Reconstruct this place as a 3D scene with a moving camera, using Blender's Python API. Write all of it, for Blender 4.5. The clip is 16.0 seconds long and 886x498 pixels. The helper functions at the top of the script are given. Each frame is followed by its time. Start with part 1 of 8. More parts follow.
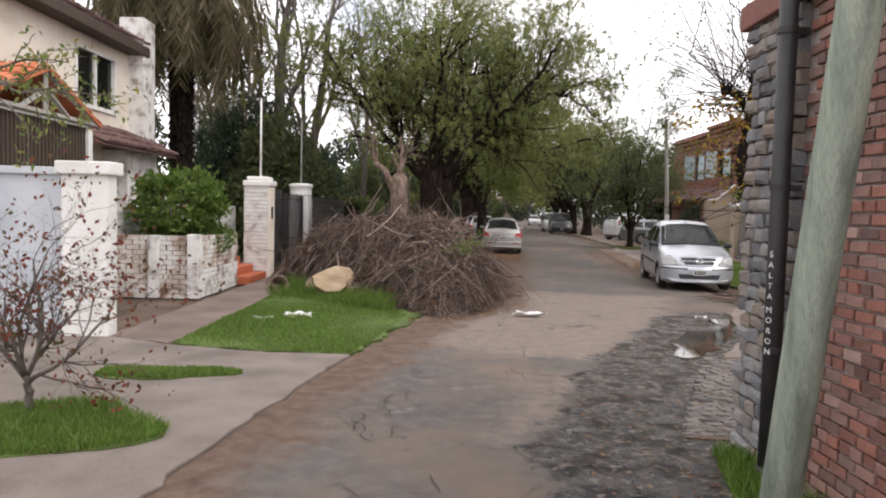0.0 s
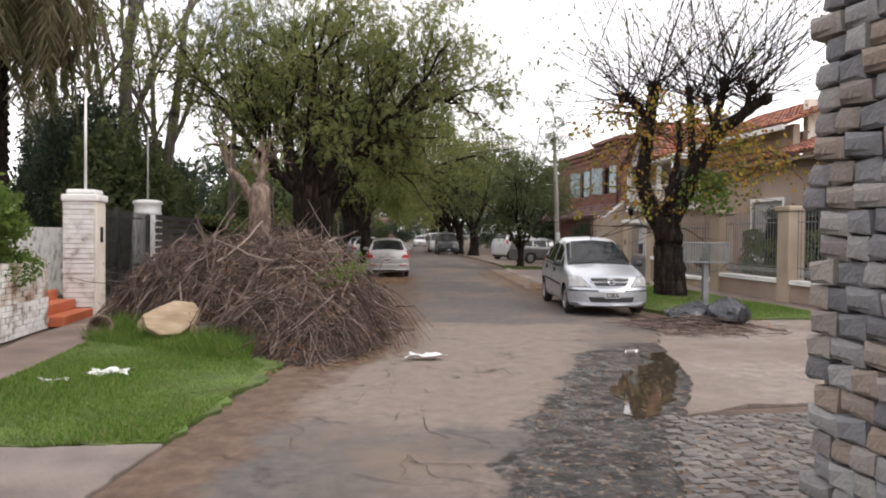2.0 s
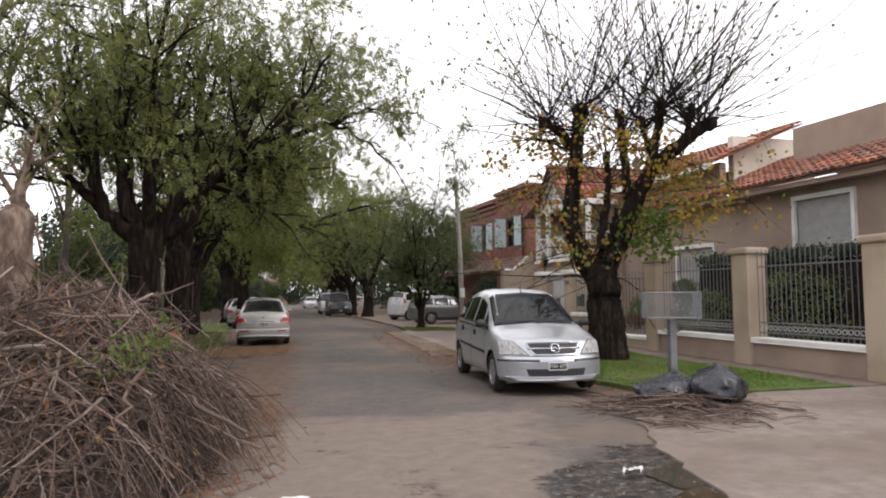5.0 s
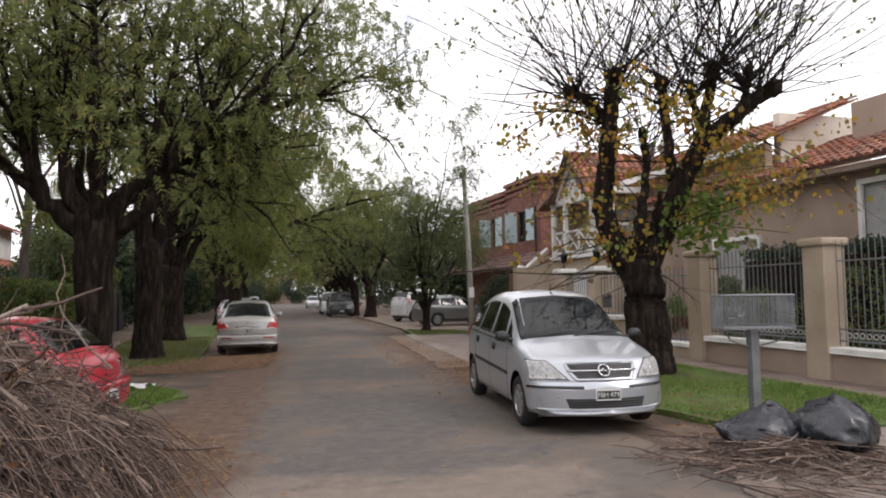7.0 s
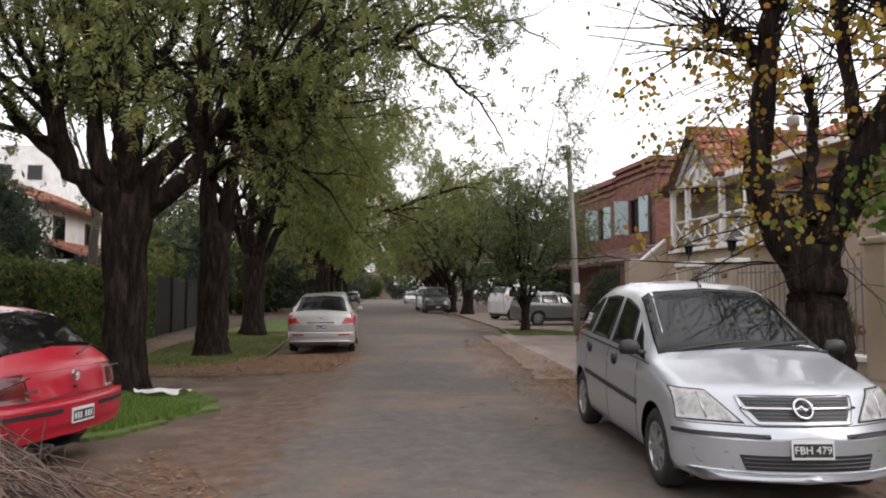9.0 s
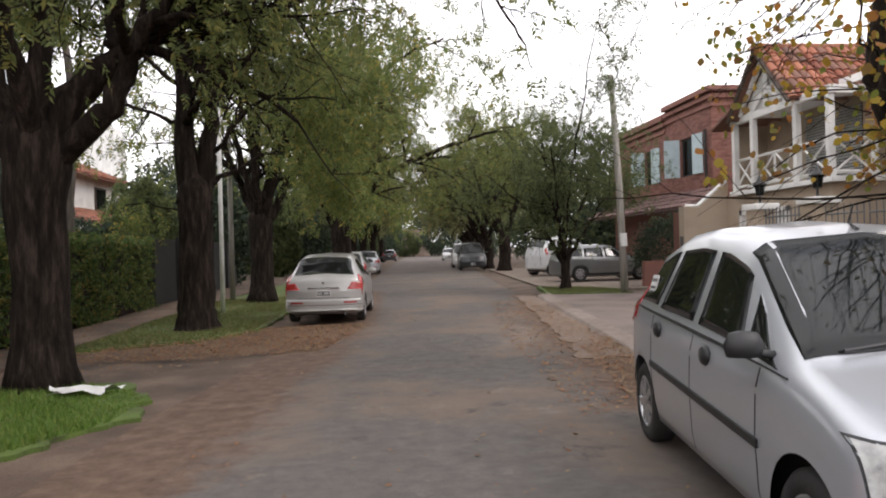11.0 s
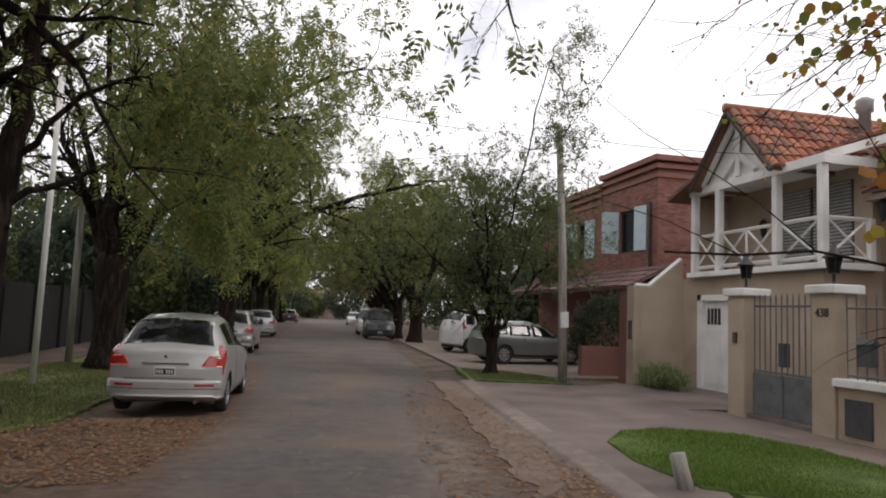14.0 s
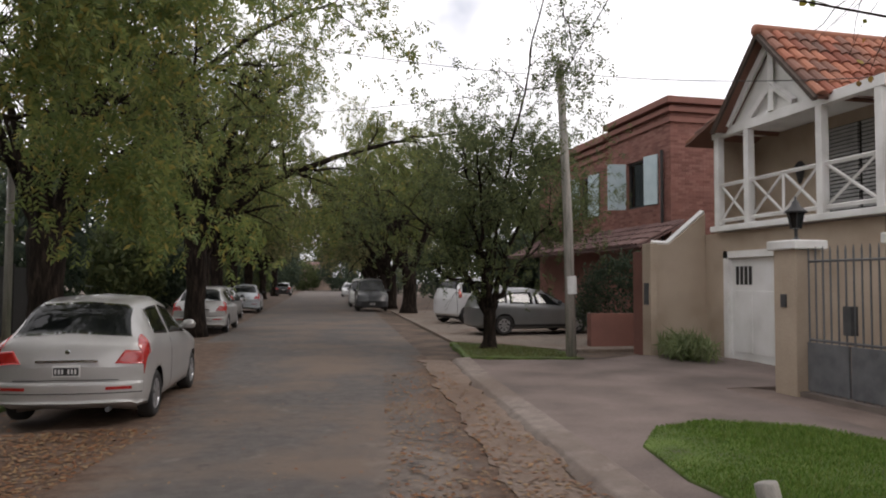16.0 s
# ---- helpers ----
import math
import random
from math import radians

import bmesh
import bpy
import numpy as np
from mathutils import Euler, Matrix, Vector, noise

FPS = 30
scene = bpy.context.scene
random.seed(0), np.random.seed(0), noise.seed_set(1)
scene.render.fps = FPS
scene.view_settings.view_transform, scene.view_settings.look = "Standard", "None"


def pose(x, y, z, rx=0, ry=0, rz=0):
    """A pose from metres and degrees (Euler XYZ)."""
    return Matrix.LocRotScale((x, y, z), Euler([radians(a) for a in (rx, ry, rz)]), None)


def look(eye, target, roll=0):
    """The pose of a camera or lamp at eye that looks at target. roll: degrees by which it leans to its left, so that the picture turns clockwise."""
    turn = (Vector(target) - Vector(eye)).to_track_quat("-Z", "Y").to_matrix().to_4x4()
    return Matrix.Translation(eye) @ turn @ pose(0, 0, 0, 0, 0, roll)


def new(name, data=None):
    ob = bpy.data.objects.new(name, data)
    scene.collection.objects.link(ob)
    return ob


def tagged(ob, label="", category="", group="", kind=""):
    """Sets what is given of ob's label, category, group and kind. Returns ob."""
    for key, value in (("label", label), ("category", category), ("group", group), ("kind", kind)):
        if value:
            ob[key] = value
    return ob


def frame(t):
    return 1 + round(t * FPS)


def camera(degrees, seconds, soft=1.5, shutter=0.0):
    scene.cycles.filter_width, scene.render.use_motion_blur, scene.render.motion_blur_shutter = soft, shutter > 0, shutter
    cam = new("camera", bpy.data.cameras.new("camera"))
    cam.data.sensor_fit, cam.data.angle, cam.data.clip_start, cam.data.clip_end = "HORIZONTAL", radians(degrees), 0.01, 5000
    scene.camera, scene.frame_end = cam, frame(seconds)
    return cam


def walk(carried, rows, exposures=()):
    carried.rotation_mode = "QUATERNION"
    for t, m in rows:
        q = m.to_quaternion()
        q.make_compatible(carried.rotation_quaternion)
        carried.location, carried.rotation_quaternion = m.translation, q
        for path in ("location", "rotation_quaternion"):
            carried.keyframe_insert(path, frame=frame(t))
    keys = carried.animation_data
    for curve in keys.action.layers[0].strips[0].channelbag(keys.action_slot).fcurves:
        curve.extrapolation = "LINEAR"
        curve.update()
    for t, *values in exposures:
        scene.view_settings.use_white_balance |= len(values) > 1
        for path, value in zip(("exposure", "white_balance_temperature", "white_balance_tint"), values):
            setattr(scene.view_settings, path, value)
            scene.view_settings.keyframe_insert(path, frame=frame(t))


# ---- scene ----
from mathutils.bvhtree import BVHTree
cam = camera(64.0, 16.0, 2.0)
PATH = [
    (0, (0.027, -0.921, 1.748), (0.017, 1.076, 1.641), 1.4),
    (0.5, (0.064, -0.28, 1.758), (0.264, 1.706, 1.637), 1.2),
    (1, (0.109, 0.332, 1.729), (0.347, 2.316, 1.631), 1.1),
    (1.5, (0.15, 0.987, 1.678), (0.438, 2.964, 1.589), 2.0),
    (2, (0.193, 1.657, 1.666), (0.505, 3.632, 1.626), 0.6),
    (2.5, (0.258, 2.356, 1.638), (0.558, 4.331, 1.565), 0.6),
    (3, (0.325, 3.031, 1.622), (0.715, 4.987, 1.475), -0.2),
    (3.5, (0.433, 3.709, 1.578), (0.806, 5.674, 1.6), 1.1),
    (4, (0.585, 4.344, 1.555), (1.075, 6.28, 1.66), 0.4),
    (6.5, (1.634, 7.673, 1.54), (2.265, 9.566, 1.677), -0.8),
    (7, (1.764, 8.258, 1.636), (2.35, 10.166, 1.76), -0.9),
    (7.5, (1.941, 8.86, 1.633), (2.392, 10.807, 1.699), 0.2),
    (8, (2.16, 9.514, 1.683), (2.604, 11.464, 1.719), -1.3),
    (8.5, (2.411, 10.214, 1.692), (2.742, 12.186, 1.707), -0.5),
    (9, (2.635, 10.962, 1.552), (2.941, 12.935, 1.671), 0.0),
    (9.5, (2.814, 11.654, 1.543), (3.039, 13.639, 1.624), -1.6),
    (11.8, (3.642, 14.698, 1.585), (3.81, 16.691, 1.574), -1.1),
    (12, (3.627, 14.96, 1.589), (3.769, 16.955, 1.63), -0.4),
    (12.5, (3.686, 15.708, 1.568), (3.852, 17.701, 1.607), 0.3),
    (13, (3.796, 16.352, 1.642), (4.004, 18.34, 1.712), -0.5),
    (13.5, (3.819, 17.045, 1.696), (4.072, 19.021, 1.868), 1.1),
    (14, (3.929, 17.693, 1.665), (4.369, 19.635, 1.848), 2.3),
    (14.5, (4.148, 18.193, 1.685), (4.751, 20.094, 1.828), 0.9),
    (15, (4.329, 18.791, 1.72), (4.903, 20.703, 1.842), 1.3),
    (15.5, (4.525, 19.368, 1.725), (5.143, 21.267, 1.838), -0.5),
    (16, (4.685, 19.989, 1.71), (5.135, 21.935, 1.802), 0.3),
]
walk(cam, [(t, look(eye, target, roll)) for t, eye, target, roll in PATH], [(0, 0.2, 6500, 15), (3, 0.28, 6500, 15), (4, 0.15, 6500, 15), (7, 0.05, 6500, 15), (8.5, 0.14, 6500, 15), (9.5, 0.16, 6500, 15), (12.5, 0.4, 6500, 15), (14.3, -0.36, 6500, 15), (16, -0.24, 6500, 15)])

# ---------------- light ----------------
world = bpy.data.worlds.new("sky")
scene.world = world
world.use_nodes = True
wn, wl = world.node_tree.nodes, world.node_tree.links
wn.clear()
w_out = wn.new("ShaderNodeOutputWorld")
w_bg = wn.new("ShaderNodeBackground")
w_sky = wn.new("ShaderNodeTexSky")
w_sky.sky_type, w_sky.sun_disc = "NISHITA", False
w_sky.sun_elevation, w_sky.sun_rotation = radians(48), radians(115)
w_dim = wn.new("ShaderNodeVectorMath")
w_dim.operation = "SCALE"
w_dim.inputs["Scale"].default_value = 0.11
w_co = wn.new("ShaderNodeTexCoord")
w_noise = wn.new("ShaderNodeTexNoise")
w_noise.inputs["Scale"].default_value, w_noise.inputs["Detail"].default_value = 3.2, 5
w_ramp = wn.new("ShaderNodeValToRGB")
w_ramp.color_ramp.elements[0].position, w_ramp.color_ramp.elements[0].color = 0.3, (0.3, 0.3, 0.3, 1)
w_ramp.color_ramp.elements[1].position, w_ramp.color_ramp.elements[1].color = 0.44, (1, 1, 1, 1)
w_mix = wn.new("ShaderNodeMix")
w_mix.data_type = "RGBA"
w_mix.inputs["B"].default_value = (1.62, 1.62, 1.63, 1)
wl.new(w_sky.outputs["Color"], w_dim.inputs[0])
wl.new(w_co.outputs["Generated"], w_noise.inputs["Vector"])
wl.new(w_noise.outputs["Fac"], w_ramp.inputs["Fac"])
wl.new(w_ramp.outputs["Color"], w_mix.inputs["Factor"])
wl.new(w_dim.outputs["Vector"], w_mix.inputs["A"])
wl.new(w_mix.outputs["Result"], w_bg.inputs["Color"])
w_bg.inputs["Strength"].default_value = 1.0
wl.new(w_bg.outputs["Background"], w_out.inputs["Surface"])

sun_data = bpy.data.lights.new("sun", "SUN")
sun_data.energy, sun_data.angle, sun_data.color = 0.9, radians(14), (1, 0.95, 0.88)
sun = new("sun", sun_data)
sun.matrix_world = look((20, -12, 26), (0, 0, 0))

# ---------------- materials ----------------
def ramp_of(nodes, stops):
    r = nodes.new("ShaderNodeValToRGB")
    els = r.color_ramp.elements
    while len(els) < len(stops):
        els.new(0.5)
    for e, (p, c) in zip(els, stops):
        e.position, e.color = p, (*c, 1)
    return r


def mat(name, colors, scale=4.0, fine=60.0, rough=0.8, metal=0.0, bump=0.2, per="", coat=0.0, stretch=(1, 1, 1), grain=0.25, rough_var=0.1, transl=0.0, spec=0.5):
    """Stained surface: a coarse noise picks between the colours, a fine one gives grain and relief. per: island or object."""
    m = bpy.data.materials.new(name)
    m.use_nodes = True
    n, l = m.node_tree.nodes, m.node_tree.links
    b = n["Principled BSDF"]
    co = n.new("ShaderNodeTexCoord")
    mp = n.new("ShaderNodeMapping")
    mp.inputs["Scale"].default_value = stretch
    l.new(co.outputs["Object"], mp.inputs["Vector"])
    big = n.new("ShaderNodeTexNoise")
    big.inputs["Scale"].default_value, big.inputs["Detail"].default_value = scale, 6
    small = n.new("ShaderNodeTexNoise")
    small.inputs["Scale"].default_value, small.inputs["Detail"].default_value = fine, 4
    l.new(mp.outputs["Vector"], big.inputs["Vector"])
    l.new(mp.outputs["Vector"], small.inputs["Vector"])
    k = len(colors)
    lo, hi = (0.0, 1.0) if per else (0.32, 0.68)
    ramp = ramp_of(n, [(lo + (hi - lo) * i / max(1, k - 1), c) for i, c in enumerate(colors)])
    if per == "island":
        g = n.new("ShaderNodeNewGeometry")
        l.new(g.outputs["Random Per Island"], ramp.inputs["Fac"])
    elif per == "object":
        g = n.new("ShaderNodeObjectInfo")
        l.new(g.outputs["Random"], ramp.inputs["Fac"])
    else:
        l.new(big.outputs["Fac"], ramp.inputs["Fac"])
    grainy = n.new("ShaderNodeMix")
    grainy.data_type, grainy.blend_type = "RGBA", "OVERLAY"
    grainy.inputs["Factor"].default_value = grain
    l.new(ramp.outputs["Color"], grainy.inputs["A"])
    both = n.new("ShaderNodeMath")
    both.operation = "MULTIPLY_ADD"
    both.inputs[1].default_value, both.inputs[2].default_value = 0.5, 0.0
    l.new(big.outputs["Fac"], both.inputs[0])
    half = n.new("ShaderNodeMath")
    half.operation = "MULTIPLY_ADD"
    half.inputs[1].default_value = 0.5
    l.new(small.outputs["Fac"], half.inputs[0])
    l.new(both.outputs[0], half.inputs[2])
    l.new(half.outputs[0] if per else small.outputs["Fac"], grainy.inputs["B"])
    l.new(grainy.outputs["Result"], b.inputs["Base Color"])
    rr = n.new("ShaderNodeMapRange")
    rr.inputs["To Min"].default_value, rr.inputs["To Max"].default_value = max(0.02, rough - rough_var), min(1, rough + rough_var)
    l.new(big.outputs["Fac"], rr.inputs["Value"])
    l.new(rr.outputs["Result"], b.inputs["Roughness"])
    b.inputs["Metallic"].default_value = metal
    b.inputs["Coat Weight"].default_value = coat
    b.inputs["Coat Roughness"].default_value = 0.06
    b.inputs["Specular IOR Level"].default_value = spec
    if bump:
        bp = n.new("ShaderNodeBump")
        bp.inputs["Strength"].default_value, bp.inputs["Distance"].default_value = bump, 0.02
        l.new(half.outputs[0], bp.inputs["Height"])
        l.new(bp.outputs["Normal"], b.inputs["Normal"])
    if transl:
        t = n.new("ShaderNodeBsdfTranslucent")
        l.new(grainy.outputs["Result"], t.inputs["Color"])
        mx = n.new("ShaderNodeMixShader")
        mx.inputs["Fac"].default_value = transl
        l.new(b.outputs["BSDF"], mx.inputs[1])
        l.new(t.outputs["BSDF"], mx.inputs[2])
        l.new(mx.outputs["Shader"], n["Material Output"].inputs["Surface"])
    return m


def pane_mat(name, tint, clear):
    m = bpy.data.materials.new(name)
    m.use_nodes = True
    n, l = m.node_tree.nodes, m.node_tree.links
    n.remove(n["Principled BSDF"])
    gl = n.new("ShaderNodeBsdfGlossy")
    gl.inputs["Roughness"].default_value = 0.03
    tr = n.new("ShaderNodeBsdfTransparent")
    tr.inputs["Color"].default_value = (*tint, 1)
    df = n.new("ShaderNodeBsdfDiffuse")
    df.inputs["Color"].default_value = (0.012, 0.014, 0.014, 1)
    body = n.new("ShaderNodeMixShader")
    body.inputs["Fac"].default_value = 1 - clear
    fr = n.new("ShaderNodeFresnel")
    fr.inputs["IOR"].default_value = 1.5
    mx = n.new("ShaderNodeMixShader")
    l.new(tr.outputs[0], body.inputs[1])
    l.new(df.outputs[0], body.inputs[2])
    l.new(fr.outputs[0], mx.inputs["Fac"])
    l.new(body.outputs[0], mx.inputs[1])
    l.new(gl.outputs[0], mx.inputs[2])
    l.new(mx.outputs[0], n["Material Output"].inputs["Surface"])
    return m


M = {}


def road_mat(name, base, dirt, pale, drifts=False):
    """Old asphalt: grey stone chips, brown dust in broad drifts, paler worn islands, dark seams."""
    m = bpy.data.materials.new(name)
    m.use_nodes = True
    n, l = m.node_tree.nodes, m.node_tree.links
    b = n["Principled BSDF"]
    co = n.new("ShaderNodeTexCoord")

    def tex(scale, detail, rough=0.55):
        t = n.new("ShaderNodeTexNoise")
        t.inputs["Scale"].default_value, t.inputs["Detail"].default_value, t.inputs["Roughness"].default_value = scale, detail, rough
        l.new(co.outputs["Object"], t.inputs["Vector"])
        return t

    def mask(t, lo, hi):
        r = n.new("ShaderNodeMapRange")
        r.inputs["From Min"].default_value, r.inputs["From Max"].default_value = lo, hi
        l.new(t.outputs["Fac"], r.inputs["Value"])
        return r.outputs["Result"]

    def blend(fac, a, c, mode="MIX"):
        x = n.new("ShaderNodeMix")
        x.data_type, x.blend_type = "RGBA", mode
        if isinstance(fac, float):
            x.inputs["Factor"].default_value = fac
        else:
            l.new(fac, x.inputs["Factor"])
        for slot, v in (("A", a), ("B", c)):
            if isinstance(v, tuple):
                x.inputs[slot].default_value = (*v, 1)
            else:
                l.new(v, x.inputs[slot])
        return x.outputs["Result"]

    chips, mid, broad, seams = tex(150, 2, 0.8), tex(5, 6, 0.7), tex(0.42, 7, 0.62), tex(1.3, 8, 0.75)
    col = blend(mask(mid, 0.35, 0.7), tuple(c * 0.78 for c in base), tuple(c * 1.2 for c in base))
    col = blend(mask(broad, 0.46, 0.62), col, dirt)
    col = blend(mask(seams, 0.6, 0.68), col, pale)
    col = blend(mask(seams, 0.4, 0.33), col, tuple(c * 0.6 for c in base))
    b.inputs["Roughness"].default_value = 0.9
    if drifts:
        def drift(key, wob, soft):
            at = n.new("ShaderNodeAttribute")
            at.attribute_name = key
            s = n.new("ShaderNodeMath")
            s.operation = "MULTIPLY_ADD"
            s.inputs[1].default_value = wob
            l.new(seams.outputs["Fac"], s.inputs[0])
            l.new(at.outputs["Fac"], s.inputs[2])
            r = n.new("ShaderNodeMapRange")
            r.interpolation_type = "SMOOTHSTEP"
            r.inputs["From Min"].default_value, r.inputs["From Max"].default_value = wob * 0.5 - soft, wob * 0.5 + soft
            l.new(s.outputs[0], r.inputs["Value"])
            return r.outputs["Result"]

        beige = blend(mask(mid, 0.35, 0.7), (0.165, 0.132, 0.11), (0.225, 0.182, 0.15))
        beige = blend(mask(seams, 0.42, 0.36), beige, (0.075, 0.06, 0.05))
        earth = blend(mask(mid, 0.3, 0.7), (0.068, 0.042, 0.03), (0.165, 0.112, 0.08))
        mud = blend(mask(mid, 0.42, 0.62), (0.014, 0.012, 0.011), (0.06, 0.05, 0.042))
        stony = tex(11, 3, 0.6)
        mud = blend(mask(stony, 0.57, 0.63), mud, (0.15, 0.125, 0.105))
        col = blend(drift("pale", 2.4, 0.4), col, beige)
        col = blend(drift("dust", 1.9, 0.25), col, earth)
        wet = drift("wet", 1.5, 0.07)
        col = blend(wet, col, mud)
        ro = n.new("ShaderNodeMapRange")
        ro.inputs["From Min"].default_value, ro.inputs["From Max"].default_value = 0.4, 0.56
        ro.inputs["To Min"].default_value, ro.inputs["To Max"].default_value = 0.12, 0.8
        l.new(tex(3.2, 5, 0.6).outputs["Fac"], ro.inputs["Value"])
        mixr = n.new("ShaderNodeMix")
        mixr.inputs["A"].default_value = 0.9
        l.new(wet, mixr.inputs["Factor"])
        l.new(ro.outputs["Result"], mixr.inputs["B"])
        l.new(mixr.outputs["Result"], b.inputs["Roughness"])
    col = blend(0.55, col, chips.outputs["Fac"], "OVERLAY")
    l.new(col, b.inputs["Base Color"])
    b.inputs["Specular IOR Level"].default_value = 0.3
    h = n.new("ShaderNodeMath")
    h.operation = "MULTIPLY_ADD"
    h.inputs[1].default_value = 0.5
    l.new(chips.outputs["Fac"], h.inputs[0])
    l.new(seams.outputs["Fac"], h.inputs[2])
    bp = n.new("ShaderNodeBump")
    bp.inputs["Strength"].default_value, bp.inputs["Distance"].default_value = 0.45, 0.02
    l.new(h.outputs[0], bp.inputs["Height"])
    l.new(bp.outputs["Normal"], b.inputs["Normal"])
    return m


M["asphalt"] = road_mat("old_asphalt", (0.112, 0.1, 0.092), (0.16, 0.122, 0.096), (0.19, 0.168, 0.15), True)
M["asphalt_pale"] = road_mat("pale_asphalt", (0.2, 0.165, 0.135), (0.17, 0.125, 0.095), (0.26, 0.22, 0.185))
M["puddle"] = mat("puddle_water", [(0.035, 0.028, 0.02), (0.06, 0.048, 0.034)], 2, 20, 0.04, bump=0.0, rough_var=0.03)
M["concrete"] = mat("concrete", [(0.115, 0.093, 0.08), (0.172, 0.142, 0.122), (0.215, 0.182, 0.158)], 1.3, 80, 0.88, bump=0.2, grain=0.35)
M["crack"] = mat("crack_dirt", [(0.035, 0.03, 0.025), (0.06, 0.05, 0.04)], 5, 60, 0.95, bump=0.2)
M["dirt"] = mat("bare_earth", [(0.05, 0.034, 0.024), (0.095, 0.064, 0.045), (0.15, 0.105, 0.076)], 1.1, 50, 0.95, bump=0.6, grain=0.5)
M["turf"] = mat("turf", [(0.05, 0.06, 0.018), (0.075, 0.115, 0.022), (0.11, 0.16, 0.03)], 2.2, 70, 0.95, bump=0.6, grain=0.5)
M["blade_dry"] = mat("dull_grass_blade", [(0.07, 0.09, 0.022), (0.1, 0.125, 0.03), (0.15, 0.155, 0.05), (0.2, 0.17, 0.08)], 2, 30, 0.7, bump=0, per="island", transl=0.3)
M["blade"] = mat("grass_blade", [(0.06, 0.12, 0.014), (0.1, 0.19, 0.02), (0.14, 0.23, 0.035), (0.2, 0.22, 0.06)], 2, 30, 0.6, bump=0, per="island", transl=0.35)
M["litter"] = mat("fallen_leaf", [(0.14, 0.055, 0.022), (0.22, 0.095, 0.035), (0.1, 0.055, 0.03), (0.25, 0.145, 0.065), (0.2, 0.15, 0.09)], 2, 30, 0.85, bump=0, per="island")
M["paver"] = mat("brown_paver", [(0.12, 0.088, 0.072), (0.17, 0.125, 0.102), (0.22, 0.168, 0.14)], 1.2, 60, 0.85, bump=0.25, per="", grain=0.4)
M["drive_paver"] = mat("grey_pink_paver", [(0.1, 0.077, 0.066), (0.15, 0.115, 0.099), (0.2, 0.155, 0.136)], 0.8, 50, 0.85, bump=0.3, grain=0.4)
M["gutter"] = road_mat("dusty_gutter", (0.2, 0.15, 0.118), (0.15, 0.105, 0.078), (0.25, 0.2, 0.165))
M["apron"] = road_mat("stained_concrete", (0.235, 0.195, 0.168), (0.165, 0.128, 0.105), (0.28, 0.24, 0.21))
M["cobble"] = mat("cobble_stone", [(0.075, 0.068, 0.063), (0.12, 0.108, 0.098), (0.17, 0.15, 0.13)], 3, 40, 0.7, bump=0.4, per="object", grain=0.5)
M["cobble_far"] = mat("cobble_stone_far", [(0.075, 0.068, 0.063), (0.12, 0.108, 0.098), (0.17, 0.15, 0.13)], 3, 40, 0.7, bump=0.4, per="island", grain=0.5)
M["tile_new"] = mat("bright_clay_tile", [(0.42, 0.12, 0.05), (0.5, 0.16, 0.07), (0.55, 0.2, 0.1)], 3, 40, 0.8, bump=0.3, per="island", grain=0.4)
M["brick"] = mat("red_brick", [(0.09, 0.048, 0.042), (0.2, 0.084, 0.062), (0.26, 0.11, 0.08), (0.13, 0.07, 0.058), (0.24, 0.135, 0.11), (0.17, 0.07, 0.053), (0.29, 0.19, 0.16), (0.11, 0.062, 0.055)], 7, 70, 0.9, bump=0.6, per="object", grain=0.6)
M["brick_far"] = mat("red_brick_far", [(0.17, 0.075, 0.058), (0.23, 0.105, 0.082), (0.28, 0.14, 0.115)], 2.5, 30, 0.9, bump=0.3, per="island", grain=0.4)
M["mortar"] = mat("mortar", [(0.27, 0.235, 0.215), (0.41, 0.365, 0.335)], 6, 80, 0.95, bump=0.4)
M["stone"] = mat("grey_stone", [(0.1, 0.1, 0.105), (0.17, 0.17, 0.175), (0.24, 0.235, 0.23), (0.21, 0.165, 0.13), (0.14, 0.14, 0.15)], 8, 60, 0.85, bump=0.7, per="object", grain=0.6)
M["white"] = mat("white_paint", [(0.62, 0.61, 0.58), (0.74, 0.73, 0.7), (0.8, 0.79, 0.77)], 1.6, 50, 0.75, bump=0.12, grain=0.15)
M["white_rough"] = mat("worn_white_paint", [(0.3, 0.25, 0.22), (0.62, 0.6, 0.57), (0.74, 0.73, 0.7), (0.78, 0.77, 0.75)], 4, 40, 0.85, bump=0.5, grain=0.3)
M["grey_wall"] = mat("pale_grey_paint", [(0.42, 0.45, 0.49), (0.5, 0.53, 0.56), (0.56, 0.58, 0.6)], 1.5, 50, 0.8, bump=0.1, grain=0.15)
M["cream"] = mat("cream_stucco", [(0.6, 0.53, 0.43), (0.72, 0.65, 0.55), (0.78, 0.72, 0.62)], 1.2, 60, 0.9, bump=0.2, grain=0.25)
M["tan"] = mat("tan_stucco", [(0.34, 0.265, 0.195), (0.41, 0.33, 0.25), (0.46, 0.375, 0.29)], 0.9, 70, 0.9, bump=0.2, grain=0.25)
M["pink"] = mat("faded_pink_stucco", [(0.26, 0.19, 0.15), (0.33, 0.25, 0.2), (0.38, 0.29, 0.235)], 0.8, 60, 0.9, bump=0.2, grain=0.25)
M["tile"] = mat("clay_roof_tile", [(0.17, 0.055, 0.034), (0.28, 0.095, 0.055), (0.36, 0.145, 0.085), (0.13, 0.07, 0.052), (0.24, 0.11, 0.075)], 3, 40, 0.85, bump=0.3, per="island", grain=0.5)
